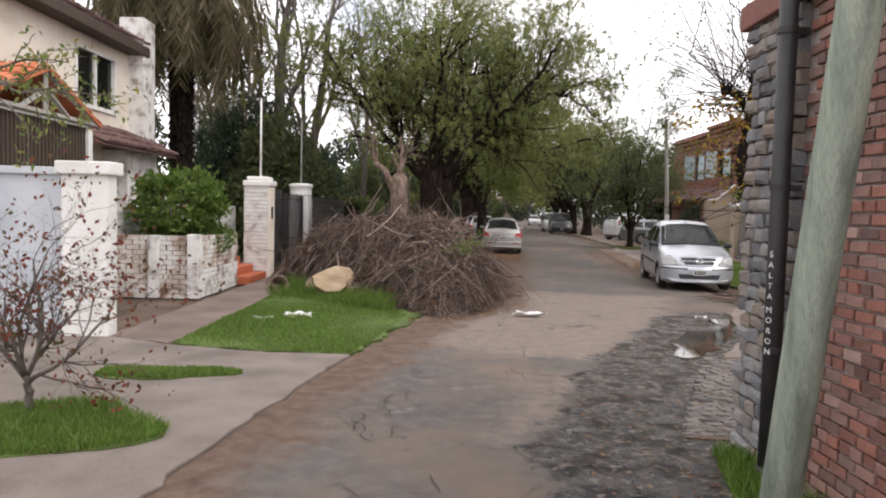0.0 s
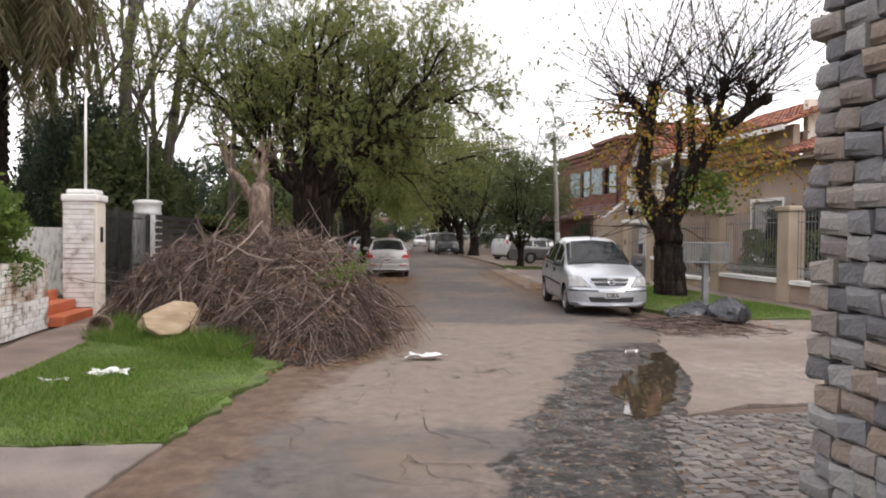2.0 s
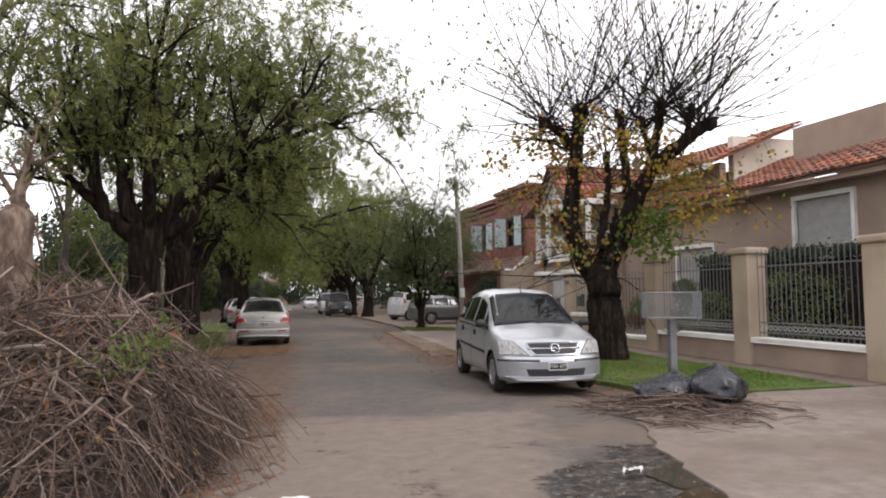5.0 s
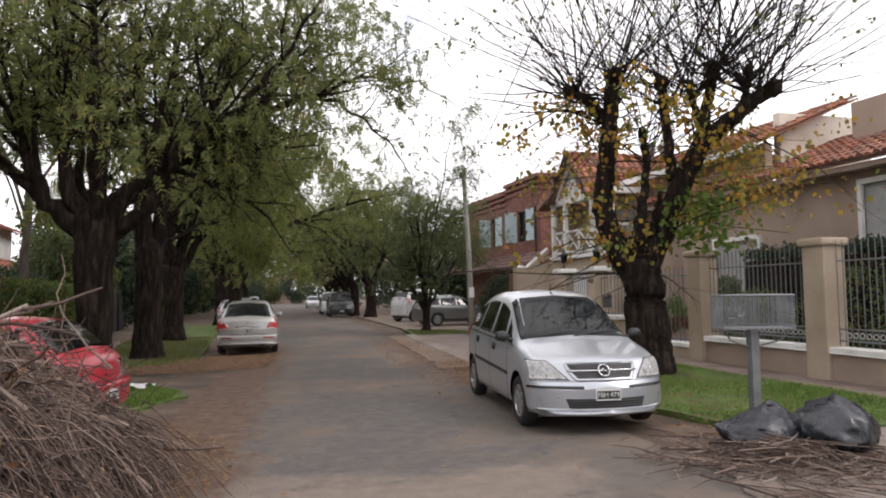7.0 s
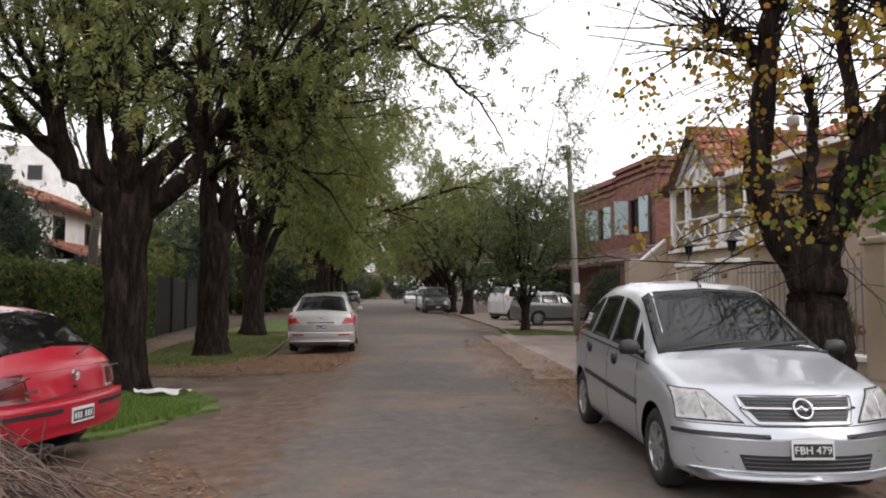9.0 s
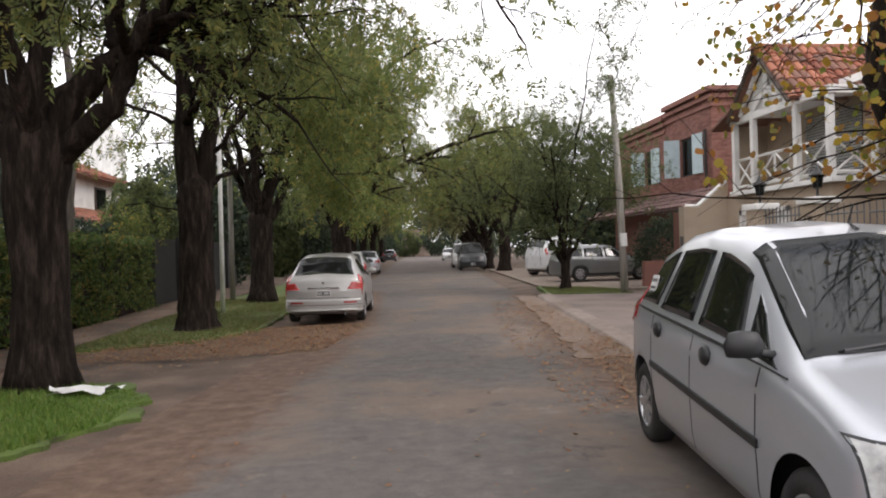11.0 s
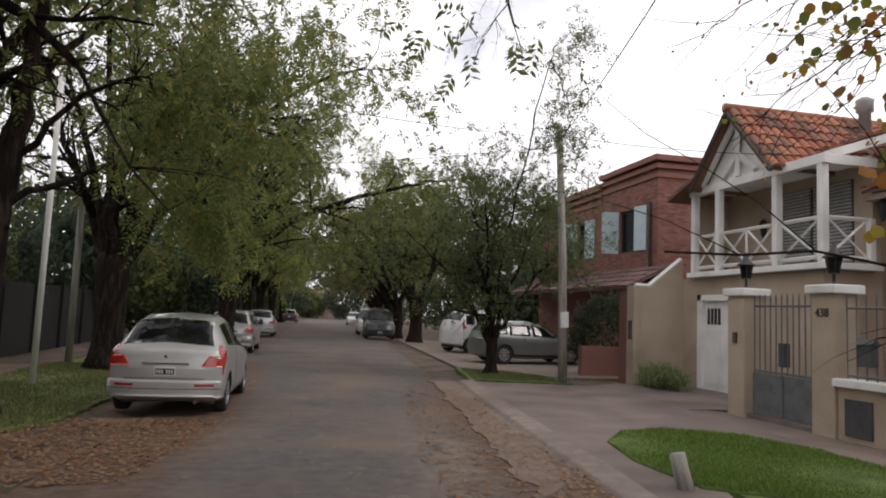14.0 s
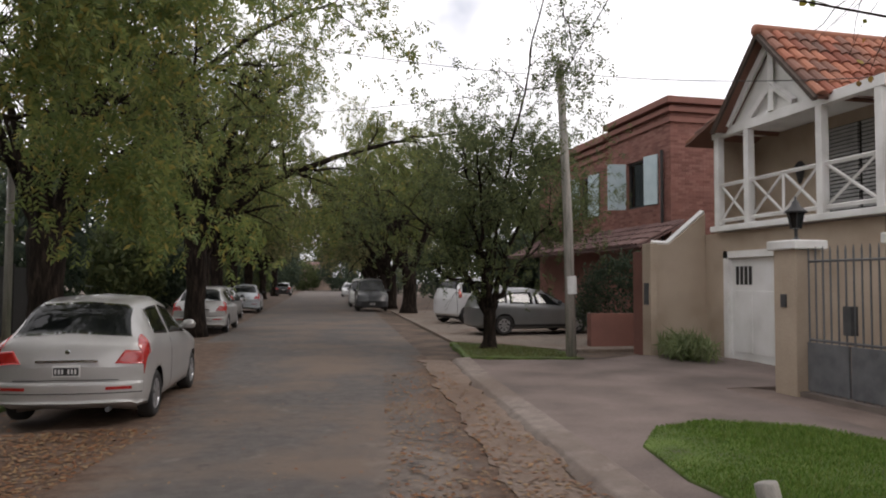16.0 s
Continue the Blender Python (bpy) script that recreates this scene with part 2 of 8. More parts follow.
M["tile_dark"] = mat("brown_roof_tile", [(0.09, 0.05, 0.045), (0.14, 0.08, 0.07), (0.18, 0.11, 0.1)], 3, 40, 0.85, bump=0.3, per="island", grain=0.5)
M["step"] = mat("red_step_tile", [(0.38, 0.09, 0.035), (0.47, 0.13, 0.055)], 2, 50, 0.6, bump=0.1)
M["planter_brick"] = mat("stained_planter_brick", [(0.2, 0.11, 0.07), (0.5, 0.42, 0.35), (0.68, 0.65, 0.61), (0.74, 0.72, 0.69)], 2.2, 40, 0.9, bump=0.5, grain=0.4)
M["pole_wood"] = mat("weathered_green_pole", [(0.18, 0.21, 0.17), (0.26, 0.3, 0.245), (0.33, 0.365, 0.3)], 3, 30, 0.85, bump=0.5, stretch=(6, 6, 0.5), grain=0.5)
M["grey_wood"] = mat("grey_wood", [(0.2, 0.19, 0.17), (0.3, 0.28, 0.25), (0.36, 0.33, 0.29)], 3, 30, 0.85, bump=0.4, stretch=(6, 6, 0.5), grain=0.5)
M["dark_wood"] = mat("dark_stained_wood", [(0.045, 0.03, 0.022), (0.08, 0.055, 0.04)], 3, 30, 0.75, bump=0.3, stretch=(6, 6, 0.6))
M["iron"] = mat("black_iron", [(0.012, 0.012, 0.013), (0.03, 0.028, 0.027)], 5, 60, 0.55, bump=0.1)
M["grey_iron"] = mat("grey_painted_iron", [(0.1, 0.105, 0.11), (0.16, 0.165, 0.17)], 5, 60, 0.5, bump=0.1)
M["pale_iron"] = mat("pale_painted_iron", [(0.3, 0.3, 0.29), (0.4, 0.395, 0.38)], 5, 60, 0.5, bump=0.1)
M["mesh_metal"] = mat("galvanised_metal", [(0.2, 0.21, 0.22), (0.3, 0.31, 0.32)], 5, 60, 0.45, metal=0.6, bump=0.1)
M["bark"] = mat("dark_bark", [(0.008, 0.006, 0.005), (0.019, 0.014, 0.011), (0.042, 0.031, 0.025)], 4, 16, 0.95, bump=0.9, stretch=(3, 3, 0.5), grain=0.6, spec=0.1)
M["bark_grey"] = mat("grey_bark", [(0.06, 0.048, 0.04), (0.12, 0.1, 0.085), (0.18, 0.15, 0.13)], 3, 16, 0.95, bump=0.8, stretch=(3, 3, 0.5), grain=0.5)
M["bark_pale"] = mat("peeling_pale_bark", [(0.06, 0.04, 0.03), (0.14, 0.095, 0.07), (0.25, 0.185, 0.145)], 4, 16, 0.9, bump=0.7, stretch=(2, 2, 0.8), grain=0.5)
M["twig"] = mat("dry_twig", [(0.035, 0.023, 0.019), (0.09, 0.058, 0.046), (0.16, 0.112, 0.09), (0.28, 0.21, 0.172), (0.065, 0.043, 0.035), (0.12, 0.08, 0.063), (0.045, 0.03, 0.025)], 5, 50, 0.9, bump=0.3, per="island", grain=0.4)
M["branch"] = mat("cut_branch", [(0.055, 0.036, 0.03), (0.11, 0.075, 0.06), (0.19, 0.14, 0.115), (0.36, 0.29, 0.24), (0.08, 0.052, 0.042), (0.14, 0.096, 0.075)], 5, 50, 0.9, bump=0.4, per="object", grain=0.5)
# dark brown that carries the shade seen between the heap's sticks
M["core"] = mat("heap_gap_shade", [(0.02, 0.014, 0.011), (0.05, 0.034, 0.026), (0.085, 0.058, 0.045)], 9, 60, 0.95, bump=1.0, grain=0.6)
M["log_end"] = mat("sawn_wood", [(0.3, 0.21, 0.13), (0.42, 0.31, 0.2), (0.5, 0.39, 0.27)], 3, 40, 0.8, bump=0.2, stretch=(1, 5, 5))
M["bag"] = mat("black_plastic_bag", [(0.012, 0.014, 0.018), (0.03, 0.033, 0.04)], 6, 22, 0.28, bump=0.8, rough_var=0.12)
M["rubber"] = mat("tyre_rubber", [(0.012, 0.012, 0.012), (0.03, 0.028, 0.026)], 6, 60, 0.8, bump=0.2)
M["plastic"] = mat("black_plastic", [(0.014, 0.014, 0.015), (0.022, 0.022, 0.022)], 6, 80, 0.5, bump=0.05)
M["chrome"] = mat("chrome", [(0.55, 0.55, 0.56), (0.65, 0.65, 0.66)], 4, 40, 0.15, metal=1.0, bump=0)
M["rim"] = mat("alloy_rim", [(0.36, 0.36, 0.37), (0.5, 0.5, 0.51)], 5, 40, 0.35, metal=0.8, bump=0.05)
M["silver"] = mat("silver_car_paint", [(0.43, 0.45, 0.48), (0.47, 0.49, 0.52)], 1.5, 900, 0.32, metal=0.55, bump=0.0, coat=0.8, grain=0.06, rough_var=0.05)
M["champagne"] = mat("pale_silver_car_paint", [(0.4, 0.39, 0.375), (0.47, 0.46, 0.44)], 1.5, 900, 0.35, metal=0.4, bump=0.0, coat=0.7, grain=0.06, rough_var=0.06)
M["red"] = mat("red_car_paint", [(0.3, 0.003, 0.016), (0.38, 0.006, 0.022)], 1.5, 400, 0.35, bump=0.0, coat=0.6, grain=0.06, rough_var=0.08)
M["darkcar"] = mat("dark_car_paint", [(0.018, 0.02, 0.022), (0.03, 0.032, 0.034)], 1.5, 400, 0.3, bump=0.0, coat=0.7, grain=0.06)
M["greycar"] = mat("grey_car_paint", [(0.17, 0.175, 0.175), (0.21, 0.215, 0.215)], 1.5, 400, 0.33, metal=0.5, bump=0.0, coat=0.7, grain=0.06)
M["whitecar"] = mat("white_car_paint", [(0.6, 0.6, 0.6), (0.66, 0.66, 0.66)], 1.5, 400, 0.3, bump=0.0, coat=0.7, grain=0.06)
M["carglass"] = pane_mat("tinted_car_glass", (0.12, 0.14, 0.135), 0.5)
M["glass"] = pane_mat("window_glass", (0.3, 0.32, 0.32), 0.35)
M["lens"] = mat("clear_lamp_lens", [(0.2, 0.203, 0.2), (0.4, 0.4, 0.39), (0.28, 0.28, 0.275)], 12, 30, 0.3, bump=0.1, coat=0.25, spec=0.3)
M["tail"] = mat("red_lamp_lens", [(0.3, 0.012, 0.012), (0.42, 0.03, 0.025)], 8, 30, 0.15, bump=0.05, coat=1.0)
M["tail_dark"] = mat("smoked_lamp_lens", [(0.05, 0.008, 0.008), (0.12, 0.012, 0.012)], 8, 30, 0.2, bump=0.05, coat=0.8)
M["plate"] = mat("black_number_plate", [(0.012, 0.012, 0.012), (0.02, 0.02, 0.02)], 5, 40, 0.5, bump=0)
M["plate_white"] = mat("plate_white", [(0.6, 0.6, 0.58), (0.7, 0.7, 0.68)], 5, 40, 0.5, bump=0)
M["paper"] = mat("white_paper", [(0.6, 0.6, 0.58), (0.72, 0.72, 0.7)], 6, 50, 0.7, bump=0.3)
M["shutter"] = mat("pale_blue_shutter", [(0.4, 0.5, 0.53), (0.48, 0.58, 0.6)], 3, 50, 0.6, bump=0.1)
M["dark_metal"] = mat("dark_grey_metal", [(0.05, 0.052, 0.055), (0.09, 0.092, 0.095)], 3, 50, 0.45, bump=0.05)
M["interior"] = mat("dark_interior", [(0.012, 0.011, 0.01), (0.03, 0.027, 0.024)], 2, 30, 0.9, bump=0)
GREENS = {
    "tipa": [(0.065, 0.09, 0.022), (0.1, 0.128, 0.028), (0.13, 0.158, 0.034), (0.17, 0.19, 0.038), (0.085, 0.112, 0.025), (0.24, 0.215, 0.04)],
    "tipa_yellow": [(0.075, 0.11, 0.025), (0.11, 0.15, 0.03), (0.14, 0.178, 0.034), (0.18, 0.205, 0.038), (0.09, 0.125, 0.027), (0.3, 0.25, 0.042)],
    "dark": [(0.022, 0.034, 0.016), (0.034, 0.05, 0.021), (0.05, 0.07, 0.027), (0.068, 0.088, 0.034)],
    "round": [(0.06, 0.08, 0.036), (0.09, 0.115, 0.05), (0.125, 0.152, 0.06), (0.16, 0.175, 0.07)],
    "plane": [(0.38, 0.23, 0.035), (0.45, 0.29, 0.045), (0.3, 0.24, 0.04), (0.15, 0.19, 0.04), (0.4, 0.17, 0.04), (0.24, 0.13, 0.045), (0.12, 0.17, 0.035)],
    "bush": [(0.07, 0.12, 0.024), (0.11, 0.175, 0.034), (0.16, 0.22, 0.05), (0.08, 0.13, 0.028)],
    "hedge": [(0.036, 0.058, 0.018), (0.058, 0.09, 0.025), (0.08, 0.118, 0.031), (0.18, 0.14, 0.037)],
    "palm": [(0.12, 0.1, 0.055), (0.2, 0.165, 0.1), (0.09, 0.1, 0.035), (0.28, 0.23, 0.15)],
    "redleaf": [(0.16, 0.035, 0.025), (0.22, 0.07, 0.04), (0.09, 0.04, 0.025), (0.12, 0.1, 0.04)],
    "strap": [(0.14, 0.19, 0.08), (0.2, 0.25, 0.12), (0.28, 0.31, 0.17), (0.16, 0.2, 0.07)],
    "far": [(0.075, 0.09, 0.028), (0.11, 0.125, 0.036), (0.155, 0.16, 0.044), (0.21, 0.185, 0.054)],
}
for key, cols in GREENS.items():
    if key in ("tipa", "tipa_yellow", "far", "dark"):
        cols = [(r * 1.3, g * 1.26, b * 1.95) for r, g, b in cols]
    if key == "hedge":
        cols = [(r * 1.35, g * 1.35, b * 1.5) for r, g, b in cols]
    M["leaf_" + key] = mat("leaf_" + key, cols, 1.2, 30, 0.6, bump=0, per="island", transl=0.5, grain=0.2, spec=0.25)


# ---------------- mesh helpers ----------------
class Geo:
    """Collects faces for one mesh."""

    def __init__(self):
        self.v, self.f = [], []

    def add(self, verts, faces):
        k = len(self.v)
        self.v.extend(tuple(p) for p in verts)
        self.f.extend([i + k for i in q] for q in faces)
        return self

    def box(self, x0, x1, y0, y1, z0, z1, m=None):
        vs = [Vector(p) for p in ((x0, y0, z0), (x1, y0, z0), (x1, y1, z0), (x0, y1, z0), (x0, y0, z1), (x1, y0, z1), (x1, y1, z1), (x0, y1, z1))]
        if m:
            vs = [m @ p for p in vs]
        return self.add(vs, [(3, 2, 1, 0), (4, 5, 6, 7), (0, 1, 5, 4), (1, 2, 6, 5), (2, 3, 7, 6), (3, 0, 4, 7)])

    def tube(self, pts, radii, n=6, caps=True):
        pts = np.asarray(pts, float)
        t = np.gradient(pts, axis=0)
        t /= np.linalg.norm(t, axis=1)[:, None] + 1e-9
        ref = np.array((0.31, 0.17, 0.93)) if abs(t[0] @ np.array((0.31, 0.17, 0.93))) < 0.9 else np.array((1.0, 0, 0))
        a = np.cross(t, ref)
        a /= np.linalg.norm(a, axis=1)[:, None] + 1e-9
        b = np.cross(t, a)
        ang = np.arange(n) * 2 * np.pi / n
        ring = a[:, None, :] * np.cos(ang)[None, :, None] + b[:, None, :] * np.sin(ang)[None, :, None]
        vs = (pts[:, None, :] + ring * np.asarray(radii, float)[:, None, None]).reshape(-1, 3)
        k = len(pts)
        fs = [(i * n + j, i * n + (j + 1) % n, (i + 1) * n + (j + 1) % n, (i + 1) * n + j) for i in range(k - 1) for j in range(n)]
        if caps:
            fs += [tuple(range(n - 1, -1, -1)), tuple((k - 1) * n + j for j in range(n))]
        return self.add(vs.tolist(), fs)

    def lathe(self, prof, n=24, m=None):
        """Turns (radius, height) pairs round z."""
        vs = [Vector((r * math.cos(2 * math.pi * j / n), r * math.sin(2 * math.pi * j / n), z)) for r, z in prof for j in range(n)]
        if m:
            vs = [m @ p for p in vs]
        k = len(prof)
        fs = [(i * n + j, i * n + (j + 1) % n, (i + 1) * n + (j + 1) % n, (i + 1) * n + j) for i in range(k - 1) for j in range(n)]
        return self.add(vs, fs + [tuple(range(n - 1, -1, -1)), tuple((k - 1) * n + j for j in range(n))])

    def slab(self, outline, z0, z1):
        """A flat plate from an outline of (x, y), counter-clockwise."""
        k = len(outline)
        vs = [(x, y, z0) for x, y in outline] + [(x, y, z1) for x, y in outline]
        return self.add(vs, [tuple(range(k - 1, -1, -1)), tuple(range(k, 2 * k))] + [(i, (i + 1) % k, k + (i + 1) % k, k + i) for i in range(k)])

    def grid(self, rows):
        """A sheet through rows of points of equal length."""
        k, n = len(rows), len(rows[0])
        return self.add([p for r in rows for p in r], [(i * n + j, i * n + j + 1, (i + 1) * n + j + 1, (i + 1) * n + j) for i in range(k - 1) for j in range(n - 1)])

    def weld(self):
        """Joins equal points and drops the faces inside."""
        seen, order, out = {}, [], []
        for p in self.v:
            k = tuple(round(c, 4) for c in p)
            if k not in seen:
                seen[k] = len(out)
                out.append(p)
            order.append(seen[k])
        faces = {}
        for q in self.f:
            q = list(dict.fromkeys(order[i] for i in q))
            if len(q) > 2:
                faces.setdefault(tuple(sorted(q)), []).append(q)
        self.v, self.f = out, [qs[0] for qs in faces.values() if len(qs) == 1]
        return self

    def mesh(self, name, material, smooth=False):
        me = bpy.data.meshes.new(name)
        me.from_pydata(self.v, [], self.f)
        if material:
            me.materials.append(material)
        if smooth:
            me.polygons.foreach_set("use_smooth", [True] * len(me.polygons))
        me.update()
        return me


def part(name, geo, material, parent=None, label="", smooth=False, bevel=0.0, auto=0):
    ob = new(name, geo.mesh(name, material, smooth))
    if parent:
        ob.parent = parent
    if bevel:
        b = ob.modifiers.new("edge", "BEVEL")
        b.width, b.segments, b.limit_method = bevel, 2, "ANGLE"
    if label:
        tagged(ob, label)
    return ob


def thing(name, label, category, at=None, group="", kind=""):
    ob = new(name)
    if at is not None:
        ob.matrix_basis = at
    return tagged(ob, label, category, group, kind)


def solid(name, geo, material, label, category="", kind="structure", smooth=False, bevel=0.0, group=""):
    return tagged(part(name, geo, material, None, "", smooth, bevel), label, category, group, kind)


def letters(name, text, size, m, material, parent, depth=0.003, align="CENTER"):
    cu = bpy.data.curves.new(name, "FONT")
    cu.body, cu.size, cu.extrude, cu.align_x, cu.align_y = text, size, depth, align, "CENTER"
    tmp = bpy.data.objects.new(name, cu)
    scene.collection.objects.link(tmp)
    bpy.context.view_layer.update()
    me = bpy.data.meshes.new_from_object(tmp.evaluated_get(bpy.context.evaluated_depsgraph_get()))
    bpy.data.objects.remove(tmp)
    me.materials.append(material)
    ob = new(name, me)
    ob.parent = parent
    ob.matrix_basis = m
    return ob


def wall_holes(geo, along, a0, a1, b0, b1, z0, z1, holes=()):
    """A wall along x or y from a0 to a1, its thickness b0 to b1, with openings (a, a, z, z)."""
    cuts = sorted({a0, a1, *(h[0] for h in holes), *(h[1] for h in holes)})
    lifts = sorted({z0, z1, *(h[2] for h in holes), *(h[3] for h in holes)})
    for p, q in zip(cuts, cuts[1:]):
        for u, t in zip(lifts, lifts[1:]):
            if t > u and not any(h[0] <= p and q <= h[1] and h[2] <= u and t <= h[3] for h in holes):
                geo.box(*((p, q, b0, b1) if along == "x" else (b0, b1, p, q)), u, t)
    geo.weld()
    return geo

# ---------------- ground, road, pavements ----------------
def ragged(outline, amp=0.05, step=0.14, seed=1):
    """The outline with worn, uneven edges."""
    out, k = [], len(outline)
    for i in range(k):
        (x0, y0), (x1, y1) = outline[i], outline[(i + 1) % k]
        ln = math.hypot(x1 - x0, y1 - y0)
        n = max(1, int(ln / step)) if ln < 14 else 1
        for j in range(n):
            x, y = x0 + (x1 - x0) * j / n, y0 + (y1 - y0) * j / n
            if n > 1:
                a = noise.noise(Vector((x * 1.7, y * 1.7, seed))) + 0.6 * noise.noise(Vector((x * 6, y * 6, seed + 9)))
                x, y = x - (y1 - y0) / ln * a * amp * 2, y + (x1 - x0) / ln * a * amp * 2
            out.append((x, y))
    return out


g = Geo()
g.grid([[(x, y, -0.03) for x in (-600, -60, -14, -5, 0, 8, 14, 22, 70, 600)] for y in (-500, -40, -6, 4, 12, 20, 30, 45, 80, 160, 700)])
solid("ground", g, M["dirt"], "brown bare earth ground reaching to the horizon", "ground")

left = [(-2.3, -12), (-1.9, 1.5), (-1.77, 3.2), (-1.6, 4.3), (-1.44, 5.5), (-1.08, 7.4), (-0.62, 9.6), (-0.2, 11.2), (0.35, 13.5), (0.95, 16.5), (1.1, 19.0), (1.3, 21.0), (1.7, 23.5), (1.85, 26.0), (2.3, 31.0), (2.7, 40.0), (3.4, 53.0), (5.6, 90.0), (9.0, 150.0)]
right = [(2.25, -12), (2.25, 1.5), (2.28, 3.2), (2.3, 4.3), (2.5, 5.5), (3.4, 7.4), (4.6, 9.6), (5.3, 11.2), (6.1, 13.5), (6.2, 16.5), (6.9, 19.0), (6.8, 21.0), (6.9, 23.5), (7.15, 26.0), (7.55, 31.0), (8.3, 40.0), (9.4, 53.0), (12.6, 90.0), (16.2, 150.0)]
DUST = [[(-2.6, 1.4), (-1.72, 2.4), (-1.35, 5.8), (-1.0, 7.3), (-0.6, 9.4), (0.1, 10.6), (-0.15, 9.6), (-0.7, 7.4), (-1.15, 5.4), (-1.5, 3.6), (-1.75, 1.4)],
        [(-0.6, 11.0), (0.5, 11.2), (1.1, 13.8), (1.6, 15.5), (1.9, 18.5), (2.2, 21.5), (2.7, 25), (3.1, 28.5), (3.2, 33), (3.4, 40), (2.0, 40), (1.2, 26), (0.6, 21), (0.2, 17)],
        [(6.1, 19.0), (8.2, 19.6), (7.6, 23.2), (7.9, 26.5), (8.3, 31.0), (8.8, 36.5), (8.1, 36.5), (7.3, 31.0), (6.75, 27.0), (6.4, 23.5)]]
PALE = [[(-0.9, 9.6), (-0.4, 8.3), (0.7, 7.7), (1.9, 7.5), (2.6, 8.2), (3.2, 9.7), (4.2, 12.2), (4.9, 14.4), (1.9, 14.8), (0.9, 13.8), (0.2, 12.6), (-0.4, 10.9)], [(5.4, 24.6), (6.4, 24.9), (6.6, 27.0), (5.9, 27.2)], [(0.5, 4.6), (1.4, 5.0), (1.6, 6.6), (0.9, 6.4)]]
WET = [[(0.9, 1.0), (2.6, 1.0), (2.6, 4.9), (3.0, 6.5), (3.6, 7.4), (4.4, 8.7), (4.9, 10.0), (5.7, 12.2), (4.7, 12.0), (3.6, 11.0), (2.7, 9.1), (2.0, 7.8), (1.6, 6.8), (1.2, 5.8), (0.75, 4.2), (0.8, 3.2)]]


def inside_by(polys, x, y):
    """Metres inside the nearest outline, negative outside."""
    best = np.full(len(x), -99.0)
    for poly in polys:
        d, c = np.full(len(x), 99.0), np.zeros(len(x), bool)
        for (x0, y0), (x1, y1) in zip(poly, poly[1:] + poly[:1]):
            t = np.clip(((x - x0) * (x1 - x0) + (y - y0) * (y1 - y0)) / ((x1 - x0) ** 2 + (y1 - y0) ** 2), 0, 1)
            d = np.minimum(d, np.hypot(x - x0 - t * (x1 - x0), y - y0 - t * (y1 - y0)))
            c ^= ((y0 > y) != (y1 > y)) & (x < (x1 - x0) * (y - y0) / (y1 - y0 + 1e-12) + x0)
        best = np.maximum(best, np.where(c, d, -d))
    return np.clip(best, -3, 3)


g = Geo()
rows = []
for y in list(np.arange(-12, 2, 1.0)) + list(np.arange(2, 42, 0.22)) + list(np.arange(42, 151, 4.0)):
    xl, xr = np.interp(y, [p[1] for p in left], [p[0] for p in left]), np.interp(y, [p[1] for p in right], [p[0] for p in right])
    rows.append([(xl + (xr - xl) * i / 26, y, 0.03 * math.sin(math.pi * i / 26) * min(1, max(0, (y - 14) / 8))) for i in range(27)])
g.grid(rows)
road = solid("road", g, M["asphalt"], "worn grey asphalt street with pale patch, earth drifts and wet gutter", "road")
co_ = np.array(g.v)
for key, polys, off_ in (("dust", DUST, 0.32), ("pale", PALE, 0.0), ("wet", WET, 0.05)):
    road.data.attributes.new(key, "FLOAT", "POINT").data.foreach_set("value", (inside_by(polys, co_[:, 0], co_[:, 1]) + off_).astype(np.float32))


def blob(cx, cy, rx, ry, rot, seed, n=28, rough=0.16):
    r = random.Random(seed)
    ph = [r.uniform(0, 6.28) for _ in range(4)]
    out = []
    for i in range(n):
        a = 2 * math.pi * i / n
        k = 1 + rough * (math.sin(2 * a + ph[0]) + 0.7 * math.sin(3 * a + ph[1]) + 0.5 * math.sin(5 * a + ph[2]))
        x, y = rx * k * math.cos(a), ry * k * math.sin(a)
        out.append((cx + x * math.cos(rot) - y * math.sin(rot), cy + x * math.sin(rot) + y * math.cos(rot)))
    return out


for i, (x, y, rx, ry, rot) in enumerate([(3.75, 9.2, 0.36, 1.35, -0.5), (4.75, 10.9, 0.2, 0.45, -0.5)]):
    solid("puddle", Geo().slab(ragged(blob(x, y, rx, ry, rot, i), 0.05, 0.06, i), 0.0, 0.013), M["puddle"], "shallow brown rain puddle in the gutter", "puddle")
# cracks in the old asphalt
rng = np.random.default_rng(5)
g = Geo()
for _ in range(70):
    y = rng.uniform(2.5, 12.5)
    t_ = (y - 2) / 11
    x = rng.uniform(-1.0 + 0.9 * t_, 1.0 + 2.6 * t_)
    d = rng.uniform(0, 6.28)
    pts = [(x, y)]
    for _ in range(rng.integers(5, 14)):
        d += rng.normal(0, 0.55)
        x, y = x + 0.09 * math.cos(d), y + 0.09 * math.sin(d)
        pts.append((x, y))
    w = rng.uniform(0.0015, 0.006)
    g.grid([[(px - w, py, 0.0105) for px, py in pts], [(px + w, py + w, 0.0105) for px, py in pts]])
solid("road_cracks", g, M["crack"], "fine dark cracks in the old asphalt", "road", "stuff")

